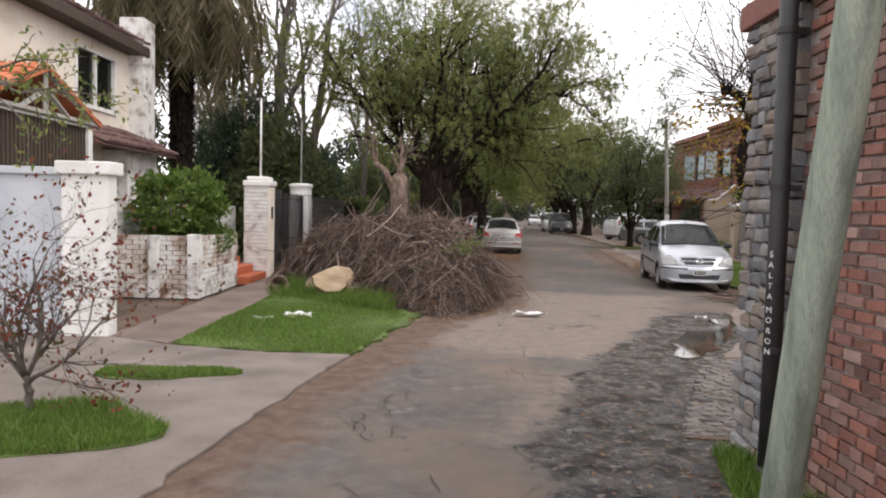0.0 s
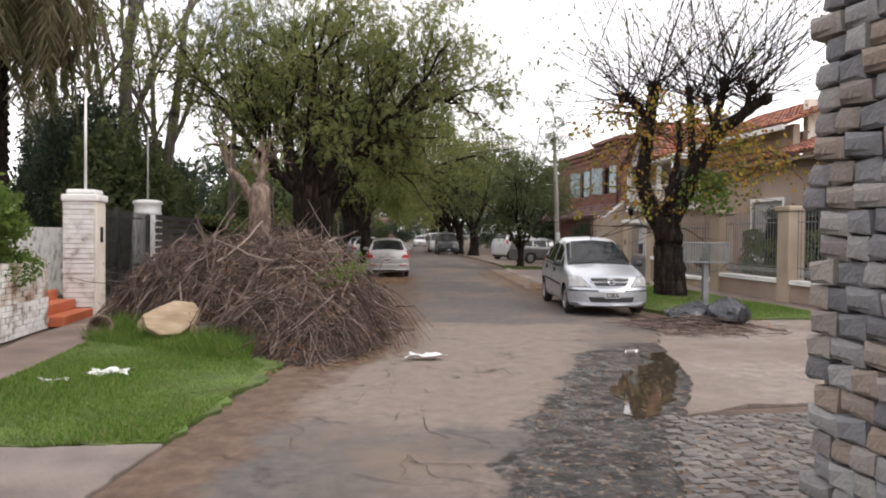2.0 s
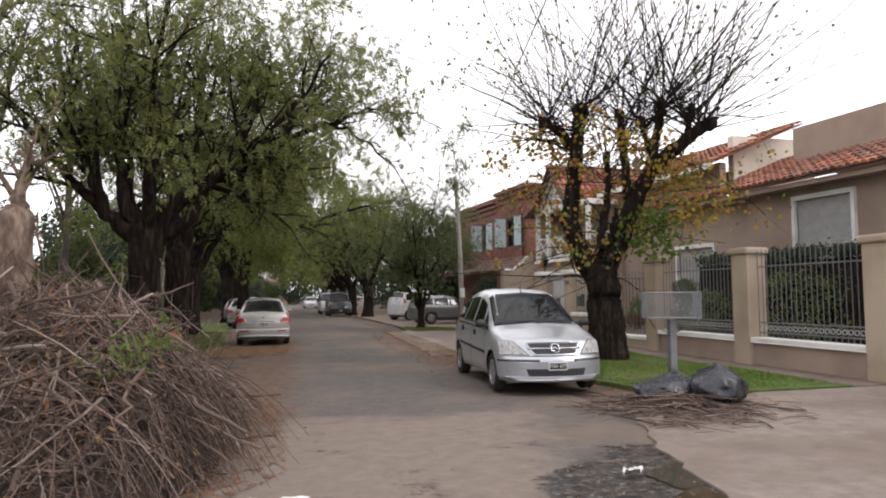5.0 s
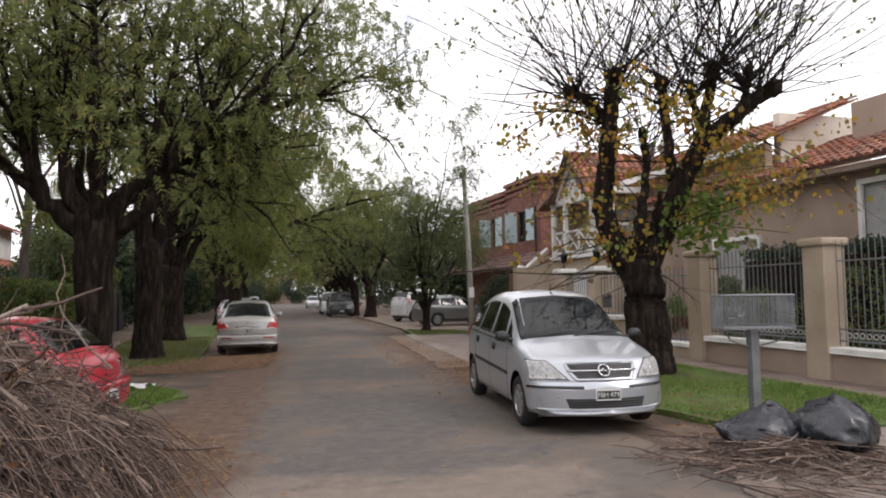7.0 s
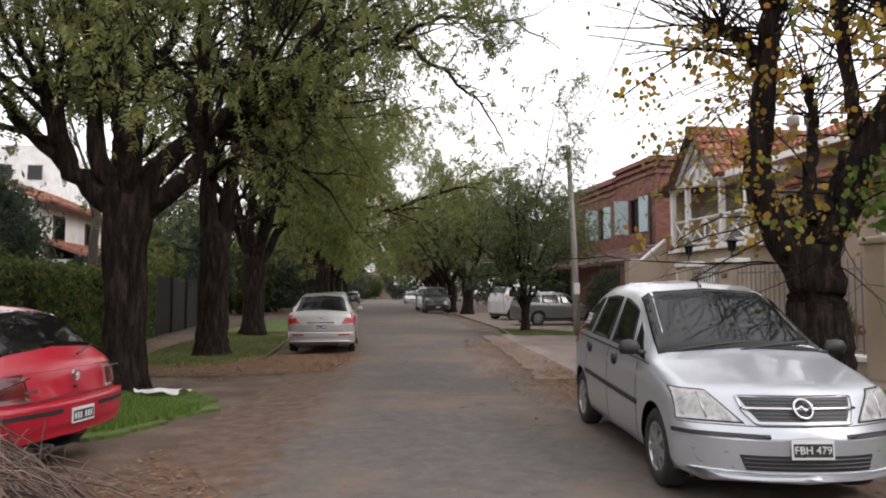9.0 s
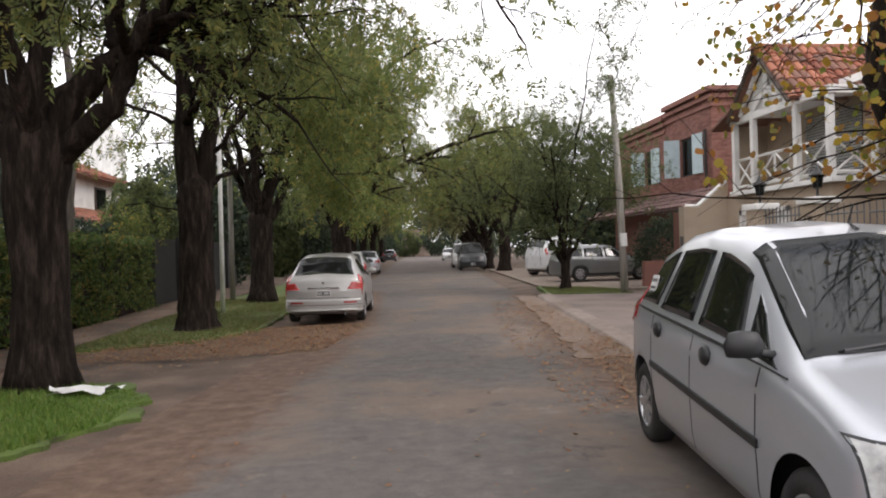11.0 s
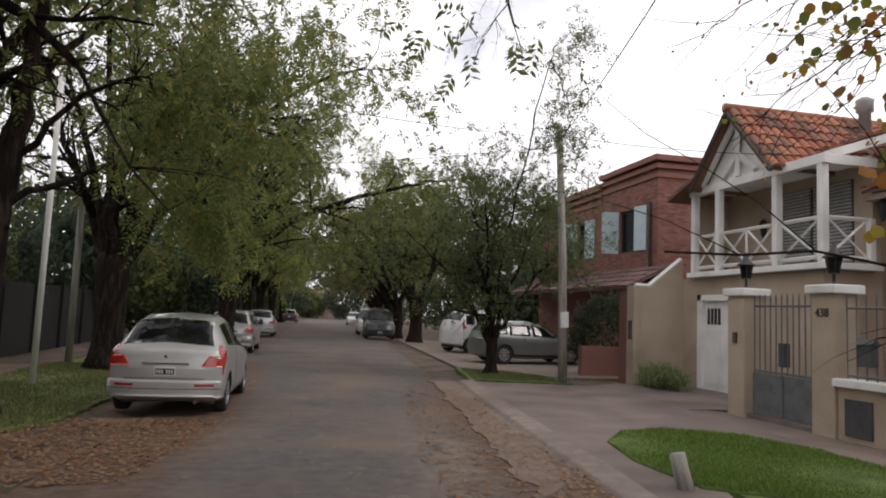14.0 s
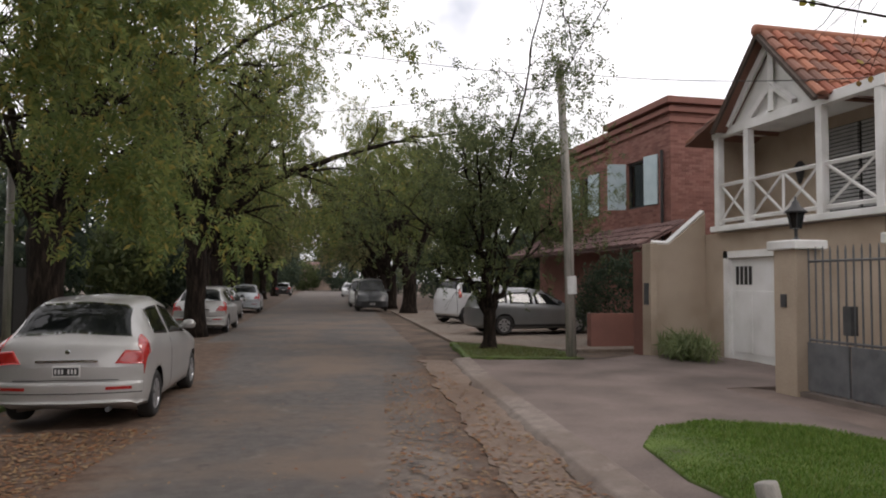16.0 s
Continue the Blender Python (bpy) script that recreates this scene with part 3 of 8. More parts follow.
# left side: driveway, verge, pavement
g = Geo()
g.slab(ragged([(-1.9, 1.5), (-1.77, 3.2), (-1.6, 4.3), (-1.44, 5.5), (-1.08, 7.4), (-2.15, 7.42), (-3.4, 7.75), (-4.3, 8.2), (-10, 8.3), (-10, -6), (-2.1, -6)], 0.04), -0.1, 0.03)
solid("driveway", g, M["concrete"], "pale concrete driveway with a ragged edge to the street", "driveway", bevel=0.015)
g = Geo()
g.slab(ragged([(-4.35, 8.2), (-3.4, 7.8), (-3.3, 10.3), (-3.35, 13.0), (-3.4, 16.0), (-3.45, 22.0), (-4.35, 22.0)], 0.04), -0.1, 0.028)
solid("pavement_1", g, M["paver"], "reddish brown tiled footpath beside the garden walls", "pavement")
g = Geo()
g.slab(ragged([(-3.35, 7.76), (-2.15, 7.43), (-1.08, 7.41), (-0.7, 9.2), (-0.4, 10.6), (-0.9, 13), (-1.4, 17), (-3.4, 17), (-3.3, 10.3)], 0.09, 0.1), -0.1, 0.035)
solid("verge_1", g, M["turf"], "green grass verge in front of the brush pile", "grass")
solid("lawn_patch", Geo().slab(ragged(blob(-3.2, 4.3, 0.95, 0.72, 0.1, 3), 0.04, 0.06), 0.0, 0.045), M["turf"], "small square of grass round the young shrub", "grass")
solid("lawn_patch", Geo().slab(ragged(blob(-2.82, 6.2, 0.62, 0.3, 0.1, 4), 0.04, 0.06), 0.0, 0.042), M["turf"], "small strip of grass set in the driveway", "grass")
g = Geo()
g.slab(ragged([(-0.9, 18.5), (0.3, 19.3), (0.95, 20.6), (1.05, 21.6), (0.4, 22.6), (-0.8, 22.9), (-1.6, 21)], 0.12, 0.08), -0.1, 0.014)
solid("verge_2", g, M["turf"], "short grass verge at the foot of the big tree", "grass")
g = Geo()
g.slab(ragged([(-1.7, 25.9), (0.2, 26.8), (1.1, 28.3), (1.2, 30.5), (1.3, 38), (1.8, 50), (-0.8, 50), (-1.6, 38), (-1.8, 31)], 0.04), -0.1, 0.03)
solid("verge_3", g, M["turf"], "grass verge under the row of street trees", "grass")
g = Geo()
g.slab(ragged([(-3.0, 22), (-1.9, 22), (-1.75, 31), (-1.5, 50), (-3.2, 50)], 0.04), -0.1, 0.02)
solid("pavement_2", g, M["dirt"], "earthy brown footpath strewn with leaves", "pavement")

# right side: cross pavement, verges, kerb, drive
g = Geo()
g.slab(ragged([(3.45, 7.75), (4.3, 8.06), (9.8, 8.1), (16, 8.1), (16, 16), (11.6, 15.2), (10.7, 14.6), (8.3, 14.7), (7.2, 14.0), (6.0, 13.6), (5.2, 11.9), (4.3, 9.2)], 0.04), -0.1, 0.025)
solid("apron", g, M["apron"], "pale concrete crossing with joints and stains", "pavement", bevel=0.012)
g = Geo()
g.slab(ragged([(10.7, 14.6), (16, 14.6), (16, 25), (12.0, 30), (11.4, 30), (10.9, 20)], 0.04), -0.1, 0.04)
solid("pavement_3", g, M["paver"], "brown tiled footpath along the railings", "pavement")
g = Geo()
g.slab(ragged([(7.6, 14.55), (8.3, 14.72), (10.7, 14.65), (10.9, 20), (11.2, 24.0), (8.4, 24.0), (7.5, 21), (7.2, 17)], 0.04), -0.1, 0.05)
solid("verge_4", g, M["turf"], "green grass verge under the pollarded tree", "grass")
g = Geo()
g.slab(ragged([(7.0, 22.0), (7.5, 21.5), (8.3, 24.0), (11.2, 24.0), (11.6, 30), (14.5, 30), (14.5, 34.9), (12.6, 34.9), (11.4, 34.2), (9.2, 34.6), (8.55, 35.0), (8.1, 32), (7.75, 28), (7.35, 24.9)], 0.04), -0.1, 0.05)
solid("drive_2", g, M["drive_paver"], "grey-pink paved drive between the street and the tan house", "driveway")
oval = [(8.1, 24.1), (8.9, 23.5), (10.2, 23.6), (11.0, 24.5), (11.0, 25.9), (10.6, 27.0), (9.7, 27.6), (8.9, 27.4), (8.3, 26.6), (8.05, 25.4)]
solid("verge_5", Geo().slab(oval, -0.05, 0.075), M["turf"], "rounded green lawn beside the paved drive", "grass", bevel=0.02)
g = Geo()
kl = [(7.0, 23.0), (7.25, 24.9), (7.6, 28.1), (8.0, 32.0), (8.45, 35.0)]
g.add([(x + dx, y, z) for x, y in kl for dx, z in ((-0.1, -0.02), (0.0, 0.06), (0.33, 0.075), (0.36, -0.05))], [(4 * i + j, 4 * i + j + 1, 4 * i + j + 5, 4 * i + j + 4) for i in range(4) for j in range(3)] + [(0, 3, 2, 1), (16, 17, 18, 19)])
gl_ = [(x - 0.1, y) for x, y in kl] + [(x - 0.75 + 0.12 * math.sin(y), y) for x, y in kl[::-1]]
solid("gutter", Geo().slab(ragged(gl_, 0.07, 0.12, 4), -0.05, 0.024), M["gutter"], "dusty concrete gutter strip below the kerb", "gutter")
solid("kerb", g, M["apron"], "low worn concrete kerb beside the drive", "kerb", bevel=0.02)
g = Geo()
g.slab(ragged([(8.7, 35.1), (11.2, 34.4), (11.4, 36.4), (10.4, 38.2), (9.3, 39.0)], 0.04), -0.05, 0.06)
solid("verge_6", g, M["turf"], "thin dry grass round the small street tree", "grass")
g = Geo()
g.slab(ragged([(9.4, 39.1), (10.5, 38.4), (11.5, 36.5), (16, 36.0), (18, 60), (10.9, 60)], 0.04), -0.1, 0.05)
solid("forecourt", g, M["asphalt_pale"], "paved forecourt on which cars are parked", "driveway")

# ---------------- cars ----------------
class Shape:
    """A car body's surface: s metres from the nose, v from the underside's middle (0) to the roof's middle (9)."""

    def __init__(self, stations, nose=0.3, tail=0.16):
        a = np.array(stations, float)
        self.length = a[-1, 0]
        self.nose, self.tail = nose, tail
        self.s = np.linspace(0, self.length, 241)
        cols = []
        for c in range(1, 6):
            y = np.interp(self.s, a[:, 0], a[:, c])
            k = np.array([1, 2, 3, 4, 3, 2, 1], float)
            yy = np.convolve(np.pad(y, 3, mode="edge"), k / k.sum(), "valid")
            yy[0], yy[-1] = y[0], y[-1]
            cols.append(yy)
        self.cols = cols

    def at(self, s, v, side=1, off=0.0):
        if off:
            p = self.at(s, v, side)
            e = 0.02
            ds = self.at(min(s + e, self.length), v, side) - self.at(max(s - e, 0), v, side)
            dv = self.at(s, min(v + 0.05, 9.0), side) - self.at(s, max(v - 0.05, 0.0), side)
            n = ds.cross(dv).normalized() * side
            if v > 8.9:
                n = Vector((0, n.y, abs(n.z)))
            return p + n * off
        w, zb, belt, top, wt = (np.interp(s, self.s, c) for c in self.cols)
        h = belt - zb
        P = [(0, zb), (0.8 * w, zb), (0.95 * w, zb + 0.05), (0.985 * w, zb + 0.22 * h), (w, zb + 0.55 * h), (0.99 * w, zb + 0.85 * h), (0.955 * w, belt), (wt, top - 0.09 * min(1, (top - belt) * 4)), (wt - 0.1, top - 0.02), (0, top + 0.015)]
        i = min(int(v), 8)
        f = v - i
        x, z = P[i][0] + (P[i + 1][0] - P[i][0]) * f, P[i][1] + (P[i + 1][1] - P[i][1]) * f
        return Vector((side * x, s - self.length / 2 + self.rounding(s, x), z))

    def rounding(self, s, x):
        """How far the ends fall back towards the corners."""
        k = (abs(x) / 0.84) ** 2.6
        return k * (self.nose * max(0, 1 - s) ** 1.5 - self.tail * max(0, 1 - (self.length - s) / 0.6) ** 1.5)

    def body(self, axles, arch):
        ss = sorted({*np.linspace(0, 0.5, 22), *np.linspace(0.5, self.length - 0.4, 48), *np.linspace(self.length - 0.4, self.length, 14)})
        vs = [0, 1, 2, 2.5, 3, 3.25, 3.5, 3.75, 4, 4.25, 4.5, 4.75, 5, 5.5, 6, 6.5, 7, 7.5, 8, 8.5, 9]
        line = [(v, 1) for v in vs] + [(v, -1) for v in vs[-2:0:-1]]
        n = len(line)
        verts, inside = [], []
        for s in ss:
            for v, side in line:
                p = self.at(s, v, side)
                hit = False
                if v >= 1 and v <= 5:
                    for c in axles:
                        dy, dz = p.y - (c - self.length / 2), p.z - arch * 0.86
                        r = math.hypot(dy, dz)
                        if r < arch:
                            hit = True
                            k = arch / max(r, 1e-6)
                            p.y, p.z = c - self.length / 2 + dy * k, max(arch * 0.86 + dz * k, 0.14)
                verts.append(p)
                inside.append(hit)
        faces = []
        for i in range(len(ss) - 1):
            for j in range(n):
                q = (i * n + j, i * n + (j + 1) % n, (i + 1) * n + (j + 1) % n, (i + 1) * n + j)
                if not all(inside[k] for k in q):
                    faces.append(q)
        g = Geo().add(verts, faces)
        for s in (0, self.length):
            rows = []
            for v in vs[1:]:
                p = self.at(s, v)
                xs = [p.x * (1 - j / 9) for j in range(19)]
                rows.append([(x, s - self.length / 2 + self.rounding(s, x), p.z) for x in xs])
            g.grid(rows if s == 0 else [r[::-1] for r in rows])
        return g.weld()

    def patch(self, geo, corners, side, off=0.006, n=8):
        """A skin on the body between four corners (s, v): nose-low, tail-low, tail-high, nose-high."""
        a, b, c, d = corners
        rows, base = [], []
        for i in range(n + 1):
            t = i / n
            r, q = [], []
            for j in range(n + 1):
                u = j / n
                s = (a[0] * (1 - u) + b[0] * u) * (1 - t) + (d[0] * (1 - u) + c[0] * u) * t
                v = (a[1] * (1 - u) + b[1] * u) * (1 - t) + (d[1] * (1 - u) + c[1] * u) * t
                r.append(self.at(s, v, side, off))
                q.append(self.at(s, v, side, -0.004))
            rows.append(r)
            base.append(q)
        if side < 0:
            rows, base = rows[::-1], base[::-1]
        geo.grid(rows)
        for edge in (lambda k: (0, k), lambda k: (n, k), lambda k: (k, 0), lambda k: (k, n)):
            geo.grid([[rows[edge(k)[0]][edge(k)[1]] for k in range(n + 1)], [base[edge(k)[0]][edge(k)[1]] for k in range(n + 1)]])
        return geo


def on_end(sh, x, z, facing, off=0.0):
    """The point of the car's front (-1) or rear (1) face at x, z."""
    hit, nrm, _, _ = sh.tree.ray_cast(Vector((x, facing * 6, z)), Vector((0, -facing, 0)))
    if hit is None:
        hit, nrm, _, _ = sh.tree.find_nearest(Vector((x, facing * sh.length * 0.46, z)))
    if nrm.y * facing < 0:
        nrm = -nrm
    return hit + nrm * off


def skin(sh, facing, corners, off=0.008, n=12, m=6):
    """A thin plate on the front or rear face between corners (x, z): low, low, high, high."""
    a, b, c, d = corners
    rows, base = [], []
    for i in range(m + 1):
        t = i / m
        r, q = [], []
        for j in range(n + 1):
            u = j / n
            x = (a[0] * (1 - u) + b[0] * u) * (1 - t) + (d[0] * (1 - u) + c[0] * u) * t
            z = (a[1] * (1 - u) + b[1] * u) * (1 - t) + (d[1] * (1 - u) + c[1] * u) * t
            r.append(on_end(sh, x, z, facing, off))
            q.append(on_end(sh, x, z, facing, -0.006))
        rows.append(r)
        base.append(q)
    g = Geo().grid(rows)
    for e in (lambda k: (0, min(k, n)), lambda k: (m, min(k, n)), lambda k: (min(k, m), 0), lambda k: (min(k, m), n)):
        g.grid([[rows[e(k)[0]][e(k)[1]] for k in range(n + 1)], [base[e(k)[0]][e(k)[1]] for k in range(n + 1)]])
    return g.weld()


def wheel(parent, x, y, r, side, spokes=7):
    m = pose(x, y, r, 0, 90 * side, 0)
    prof = [(r * 0.62, -0.09), (r * 0.9, -0.095), (r * 0.985, -0.07), (r, -0.04), (r, 0.04), (r * 0.985, 0.07), (r * 0.9, 0.095), (r * 0.66, 0.092), (r * 0.62, 0.07)]
    w = part("wheel", Geo().lathe(prof, 28, m), M["rubber"], parent, "black rubber tyre", True)
    g = Geo().lathe([(r * 0.64, 0.03), (r * 0.64, 0.088), (r * 0.6, 0.092), (r * 0.57, 0.07), (r * 0.2, 0.075), (r * 0.1, 0.095), (0.01, 0.095)], 28, m)
    for k in range(spokes):
        g.box(0.03, r * 0.58, -0.028, 0.028, 0.07, 0.09, m @ pose(0, 0, 0, 0, 0, 360 * k / spokes))
    part("rim", g, M["rim"], w, "silver wheel cover with spokes")
    for k in range(spokes):
        part("rim_slot", Geo().box(r * 0.3, r * 0.54, -0.024, 0.024, 0.072, 0.078, m @ pose(0, 0, 0, 0, 0, 360 * (k + 0.5) / spokes)), M["plastic"], w, "dark slot between the spokes")


def car(name, label, at, stations, paint, axles, radius, side_windows, screen, rear_screen, lamps, tails, detail, spokes=7):
    """A car with its nose at -y. side_windows: corners on the flank; screen, rear_screen: (s, s)."""
    top = thing(name, label, "car", at)
    sh = Shape(stations, *detail.get("ends", (0.3, 0.16)))
    L = sh.length
    shell = sh.body(axles, radius * 1.17)
    part("body", shell, paint, top, "", True)
    sh.tree = BVHTree.FromPolygons(shell.v, shell.f)
    w = max(s[1] for s in stations)
    for c in axles:
        for side in (-1, 1):
            wheel(top, side * (w - 0.115), c - L / 2, radius, side, spokes)
    g = Geo()
    g.box(-w * 0.8, w * 0.8, axles[0] - L / 2 - 0.42, axles[1] - L / 2 + 0.42, 0.22, 0.6)
    part("underbody", g, M["interior"], top, "dark underbody")
    part("windscreen", sh.patch(sh.patch(Geo(), [(screen[0], 7.15), (screen[1], 7.15), (screen[1], 9), (screen[0], 9)], 1), [(screen[0], 7.15), (screen[1], 7.15), (screen[1], 9), (screen[0], 9)], -1).weld(), M["carglass"], top, "dark reflecting windscreen", True)
    part("rear_window", sh.patch(sh.patch(Geo(), [(rear_screen[0], 7.25), (rear_screen[1], 7.25), (rear_screen[1], 9), (rear_screen[0], 9)], 1), [(rear_screen[0], 7.25), (rear_screen[1], 7.25), (rear_screen[1], 9), (rear_screen[0], 9)], -1).weld(), M["carglass"], top, "dark rear window", True)
    for side in (-1, 1):
        for q in side_windows:
            part("side_window", sh.patch(Geo(), q, side).weld(), M["carglass"], top, "dark tinted side window", True)
        for q in lamps:
            part("headlight", sh.patch(Geo(), q, side, 0.012), M["lens"], top, "clear headlight", True)
        for q in tails:
            part("tail_light", sh.patch(Geo(), q, side, 0.012), M["tail"], top, "red tail light", True)
        s_m = side_windows[0][0][0] + 0.12
        p = sh.at(s_m, 6.3, side, 0.02)
        g = Geo()
        g.lathe([(0.02, -0.055), (0.07, -0.05), (0.085, 0.0), (0.06, 0.05), (0.02, 0.06)], 14, Matrix.Translation(p + Vector((side * 0.11, 0, 0.05))) @ Matrix.Diagonal((1.15, 0.65, 1.1, 1)))
        g.tube([p - Vector((side * 0.03, 0, 0)), p + Vector((side * 0.1, 0, 0.02))], [0.022, 0.02], 8)
        part("wing_mirror", g, paint if detail.get("painted_mirror") else M["plastic"], top, "rounded wing mirror", True)
    detail["more"](top, sh, paint) if "more" in detail else None
    return top


def plate(parent, y, z, text, facing, tilt=0):
    g = Geo().box(-0.147, 0.147, -0.006, 0.006, -0.065, 0.065)
    p = part("number_plate", g, M["plate_white"], parent, "white-rimmed black number plate")
    p.matrix_basis = pose(0, y, z, tilt, 0, 0 if facing < 0 else 180)
    f = part("plate_field", Geo().box(-0.135, 0.135, -0.0085, -0.006, -0.05, 0.04), M["plate"], p)
    if text:
        letters("plate_text", text, 0.074, pose(0, -0.009, -0.005, 90, 0, 0), M["plate_white"], p, 0.001)
    else:
        for k in range(6):
            x = -0.11 + 0.036 * k + (0.03 if k > 2 else 0)
            part("plate_mark", Geo().box(x - 0.01, x + 0.01, -0.01, -0.0085, -0.032, 0.022), M["plate_white"], p)
    return p


def van_more(top, sh, paint):
    h = sh.length / 2
    c = on_end(sh, 0, 0.7, -1, 0.022)
    a = np.linspace(0, 2 * np.pi, 25)
    tilt = lambda x, z: (c.x + x, c.y + 0.55 * z, c.z + z)
    g = Geo().tube([tilt(0.066 * math.cos(t), 0.062 * math.sin(t)) for t in a], [0.01] * 25, 6, False)
    g.tube([tilt(-0.06, -0.012), tilt(-0.01, 0.014), tilt(0.01, -0.014), tilt(0.06, 0.012)], [0.007, 0.013, 0.013, 0.007], 6)
    part("badge", g, M["chrome"], top, "round chrome badge", True)
    part("grille_bar", skin(sh, -1, [(-0.37, 0.715), (0.37, 0.715), (0.4, 0.778), (-0.4, 0.778)], 0.004), M["plastic"], top, "black upper grille opening")
    part("grille_bar", skin(sh, -1, [(-0.31, 0.625), (0.31, 0.625), (0.36, 0.69), (-0.36, 0.69)], 0.004), M["plastic"], top, "black lower grille opening")
    for zz in (0.735, 0.757, 0.645, 0.667):
        part("grille_slat", Geo().tube([on_end(sh, x * (0.38 if zz > 0.7 else 0.33), zz, -1, 0.006) for x in np.linspace(-1, 1, 13)], [0.004] * 13, 4), M["dark_metal"], top)
    part("grille_trim", Geo().tube([on_end(sh, x * 0.41, 0.702, -1, 0.008) for x in np.linspace(-1, 1, 17)], [0.013] * 17, 6), M["chrome"], top, "bright middle bar of the grille", True)
    ring = [(-0.42, 0.775), (-0.4, 0.79), (0.4, 0.79), (0.42, 0.775), (0.4, 0.69), (0.34, 0.612), (0.3, 0.604), (-0.3, 0.604), (-0.34, 0.612), (-0.4, 0.69), (-0.42, 0.775)]
    pts = [on_end(sh, p[0] + (q[0] - p[0]) * k / 6, p[1] + (q[1] - p[1]) * k / 6, -1, 0.006) for p, q in zip(ring, ring[1:]) for k in range(6)]
    part("grille_trim", Geo().tube(pts + pts[:1], [0.009] * (len(pts) + 1), 6), paint, top, "silver grille surround", True)
    part("lower_grille", skin(sh, -1, [(-0.43, 0.3), (0.43, 0.3), (0.47, 0.405), (-0.47, 0.405)], 0.005), M["plastic"], top, "black lower grille opening")
    for z in (0.325, 0.352, 0.38):
        part("lower_grille_slat", Geo().tube([on_end(sh, x * 0.44, z, -1, 0.008) for x in np.linspace(-1, 1, 13)], [0.005] * 13, 4), M["dark_metal"], top)
    part("bumper_seam", Geo().tube([on_end(sh, x * 0.8, 0.592, -1, 0.001) for x in np.linspace(-1, 1, 31)], [0.004] * 31, 4), M["plastic"], top, "dark seam above the bumper")
    for sgn in (-1, 1):
        def out(pts):
            return [(sgn * x, z) for x, z in pts]
        part("bumper_insert", skin(sh, -1, out([(0.27, 0.512), (0.83, 0.512), (0.83, 0.542), (0.27, 0.542)]), 0.01, 20, 2), M["plastic"], top, "black bumper insert")
        part("headlight_edge", skin(sh, -1, out([(0.4, 0.605), (0.808, 0.605), (0.808, 0.825), (0.6, 0.815)]), 0.004), M["plastic"], top, "dark headlight seam", True)
        hl = part("headlight", skin(sh, -1, out([(0.425, 0.612), (0.8, 0.615), (0.8, 0.812), (0.605, 0.803)]), 0.011), M["lens"], top, "clear headlight with grey reflector", True)
        part("reflector", Geo().tube([on_end(sh, sgn * (0.63 + 0.03 * t), 0.625 + 0.17 * t, -1, 0.014) for t in (0, 0.5, 1)], [0.006] * 3, 5), M["chrome"], hl, "bright reflector edge", True)
        part("fog_panel", Geo().tube([on_end(sh, sgn * x, z, -1, 0.001) for x, z in ((0.53, 0.415), (0.74, 0.415), (0.7, 0.33), (0.5, 0.31))], [0.003] * 4, 4), M["plastic"], top, "seam round the fog lamp blank")
    for sgn in (-1, 1):
        g = Geo()
        sh.patch(g, [(1.25, 3.85), (3.2, 3.95), (3.2, 4.12), (1.25, 4.02)], sgn, 0.014)
        part("side_moulding", g, M["plastic"], top, "black side moulding", True)
        for s in (2.0, 3.02):
            p = sh.at(s, 5.25, sgn, 0.008)
            part("door_handle", Geo().lathe([(0.0, -0.02), (0.055, -0.015), (0.06, 0.0), (0.045, 0.02), (0.0, 0.028)], 16, Matrix.Translation(p) @ pose(0, 0, 0, 0, 90 * sgn, 0) @ Matrix.Diagonal((1, 1.25, 1, 1))), M["plastic"], top, "black oval door handle", True)
        for s in (1.28, 2.28, 3.2):
            g = Geo()
            sh.patch(g, [(s, 2.3), (s + 0.012, 2.3), (s + 0.012, 5.9), (s, 5.9)], sgn, 0.0015, 10)
            part("door_gap", g, M["plastic"], top, "dark door seam")
        g = Geo()
        sh.patch(g, [(1.0, 5.97), (3.72, 5.97), (3.72, 6.03), (1.0, 6.03)], sgn, 0.009, 12)
        part("waist_strip", g, M["plastic"], top, "black waist strip", True)
    g = Geo().tube([(0, -h + 1.93, 1.585), (0, -h + 2.02, 1.63), (0, -h + 1.96, 1.73)], [0.014, 0.007, 0.004], 6)
    part("aerial", g, M["plastic"], top, "short black roof aerial")
    plate(top, -h - 0.014, 0.452, "FBH 479", -1, -4)
    g = Geo()
    for x0, x1 in ((-0.55, 0.08), (-0.02, 0.58)):
        part("wiper", Geo().tube([sh.at(1.03, 9.0) + Vector((x0, 0.0, 0.0)), sh.at(1.06, 9.0) + Vector(((x0 + x1) / 2, 0, 0.02)), sh.at(1.1, 9.0) + Vector((x1, 0.02, 0.015))], [0.009, 0.008, 0.005], 5), M["plastic"], top, "black wiper blade")
    p = sh.at(3.5, 6.4, -1, 0.012)
    n_ = Geo().box(-0.09, 0.09, -0.001, 0.001, -0.09, 0.09)
    st = part("window_sticker", n_, M["paper"], top, "white handwritten sale notice")
    st.matrix_basis = Matrix.Translation(p) @ pose(0, 0, 0, -18, 0, -90)
    letters("sticker_text", "VENDO", 0.045, pose(0, -0.003, 0.045, 90, 0, 0), M["plate"], st, 0.0005)
    b = Geo()
    for z in (-0.01, -0.045):
        b.box(-0.07, 0.07, -0.003, -0.0015, z - 0.01, z + 0.01)
    part("sticker_marks", b, M["plate"], st)


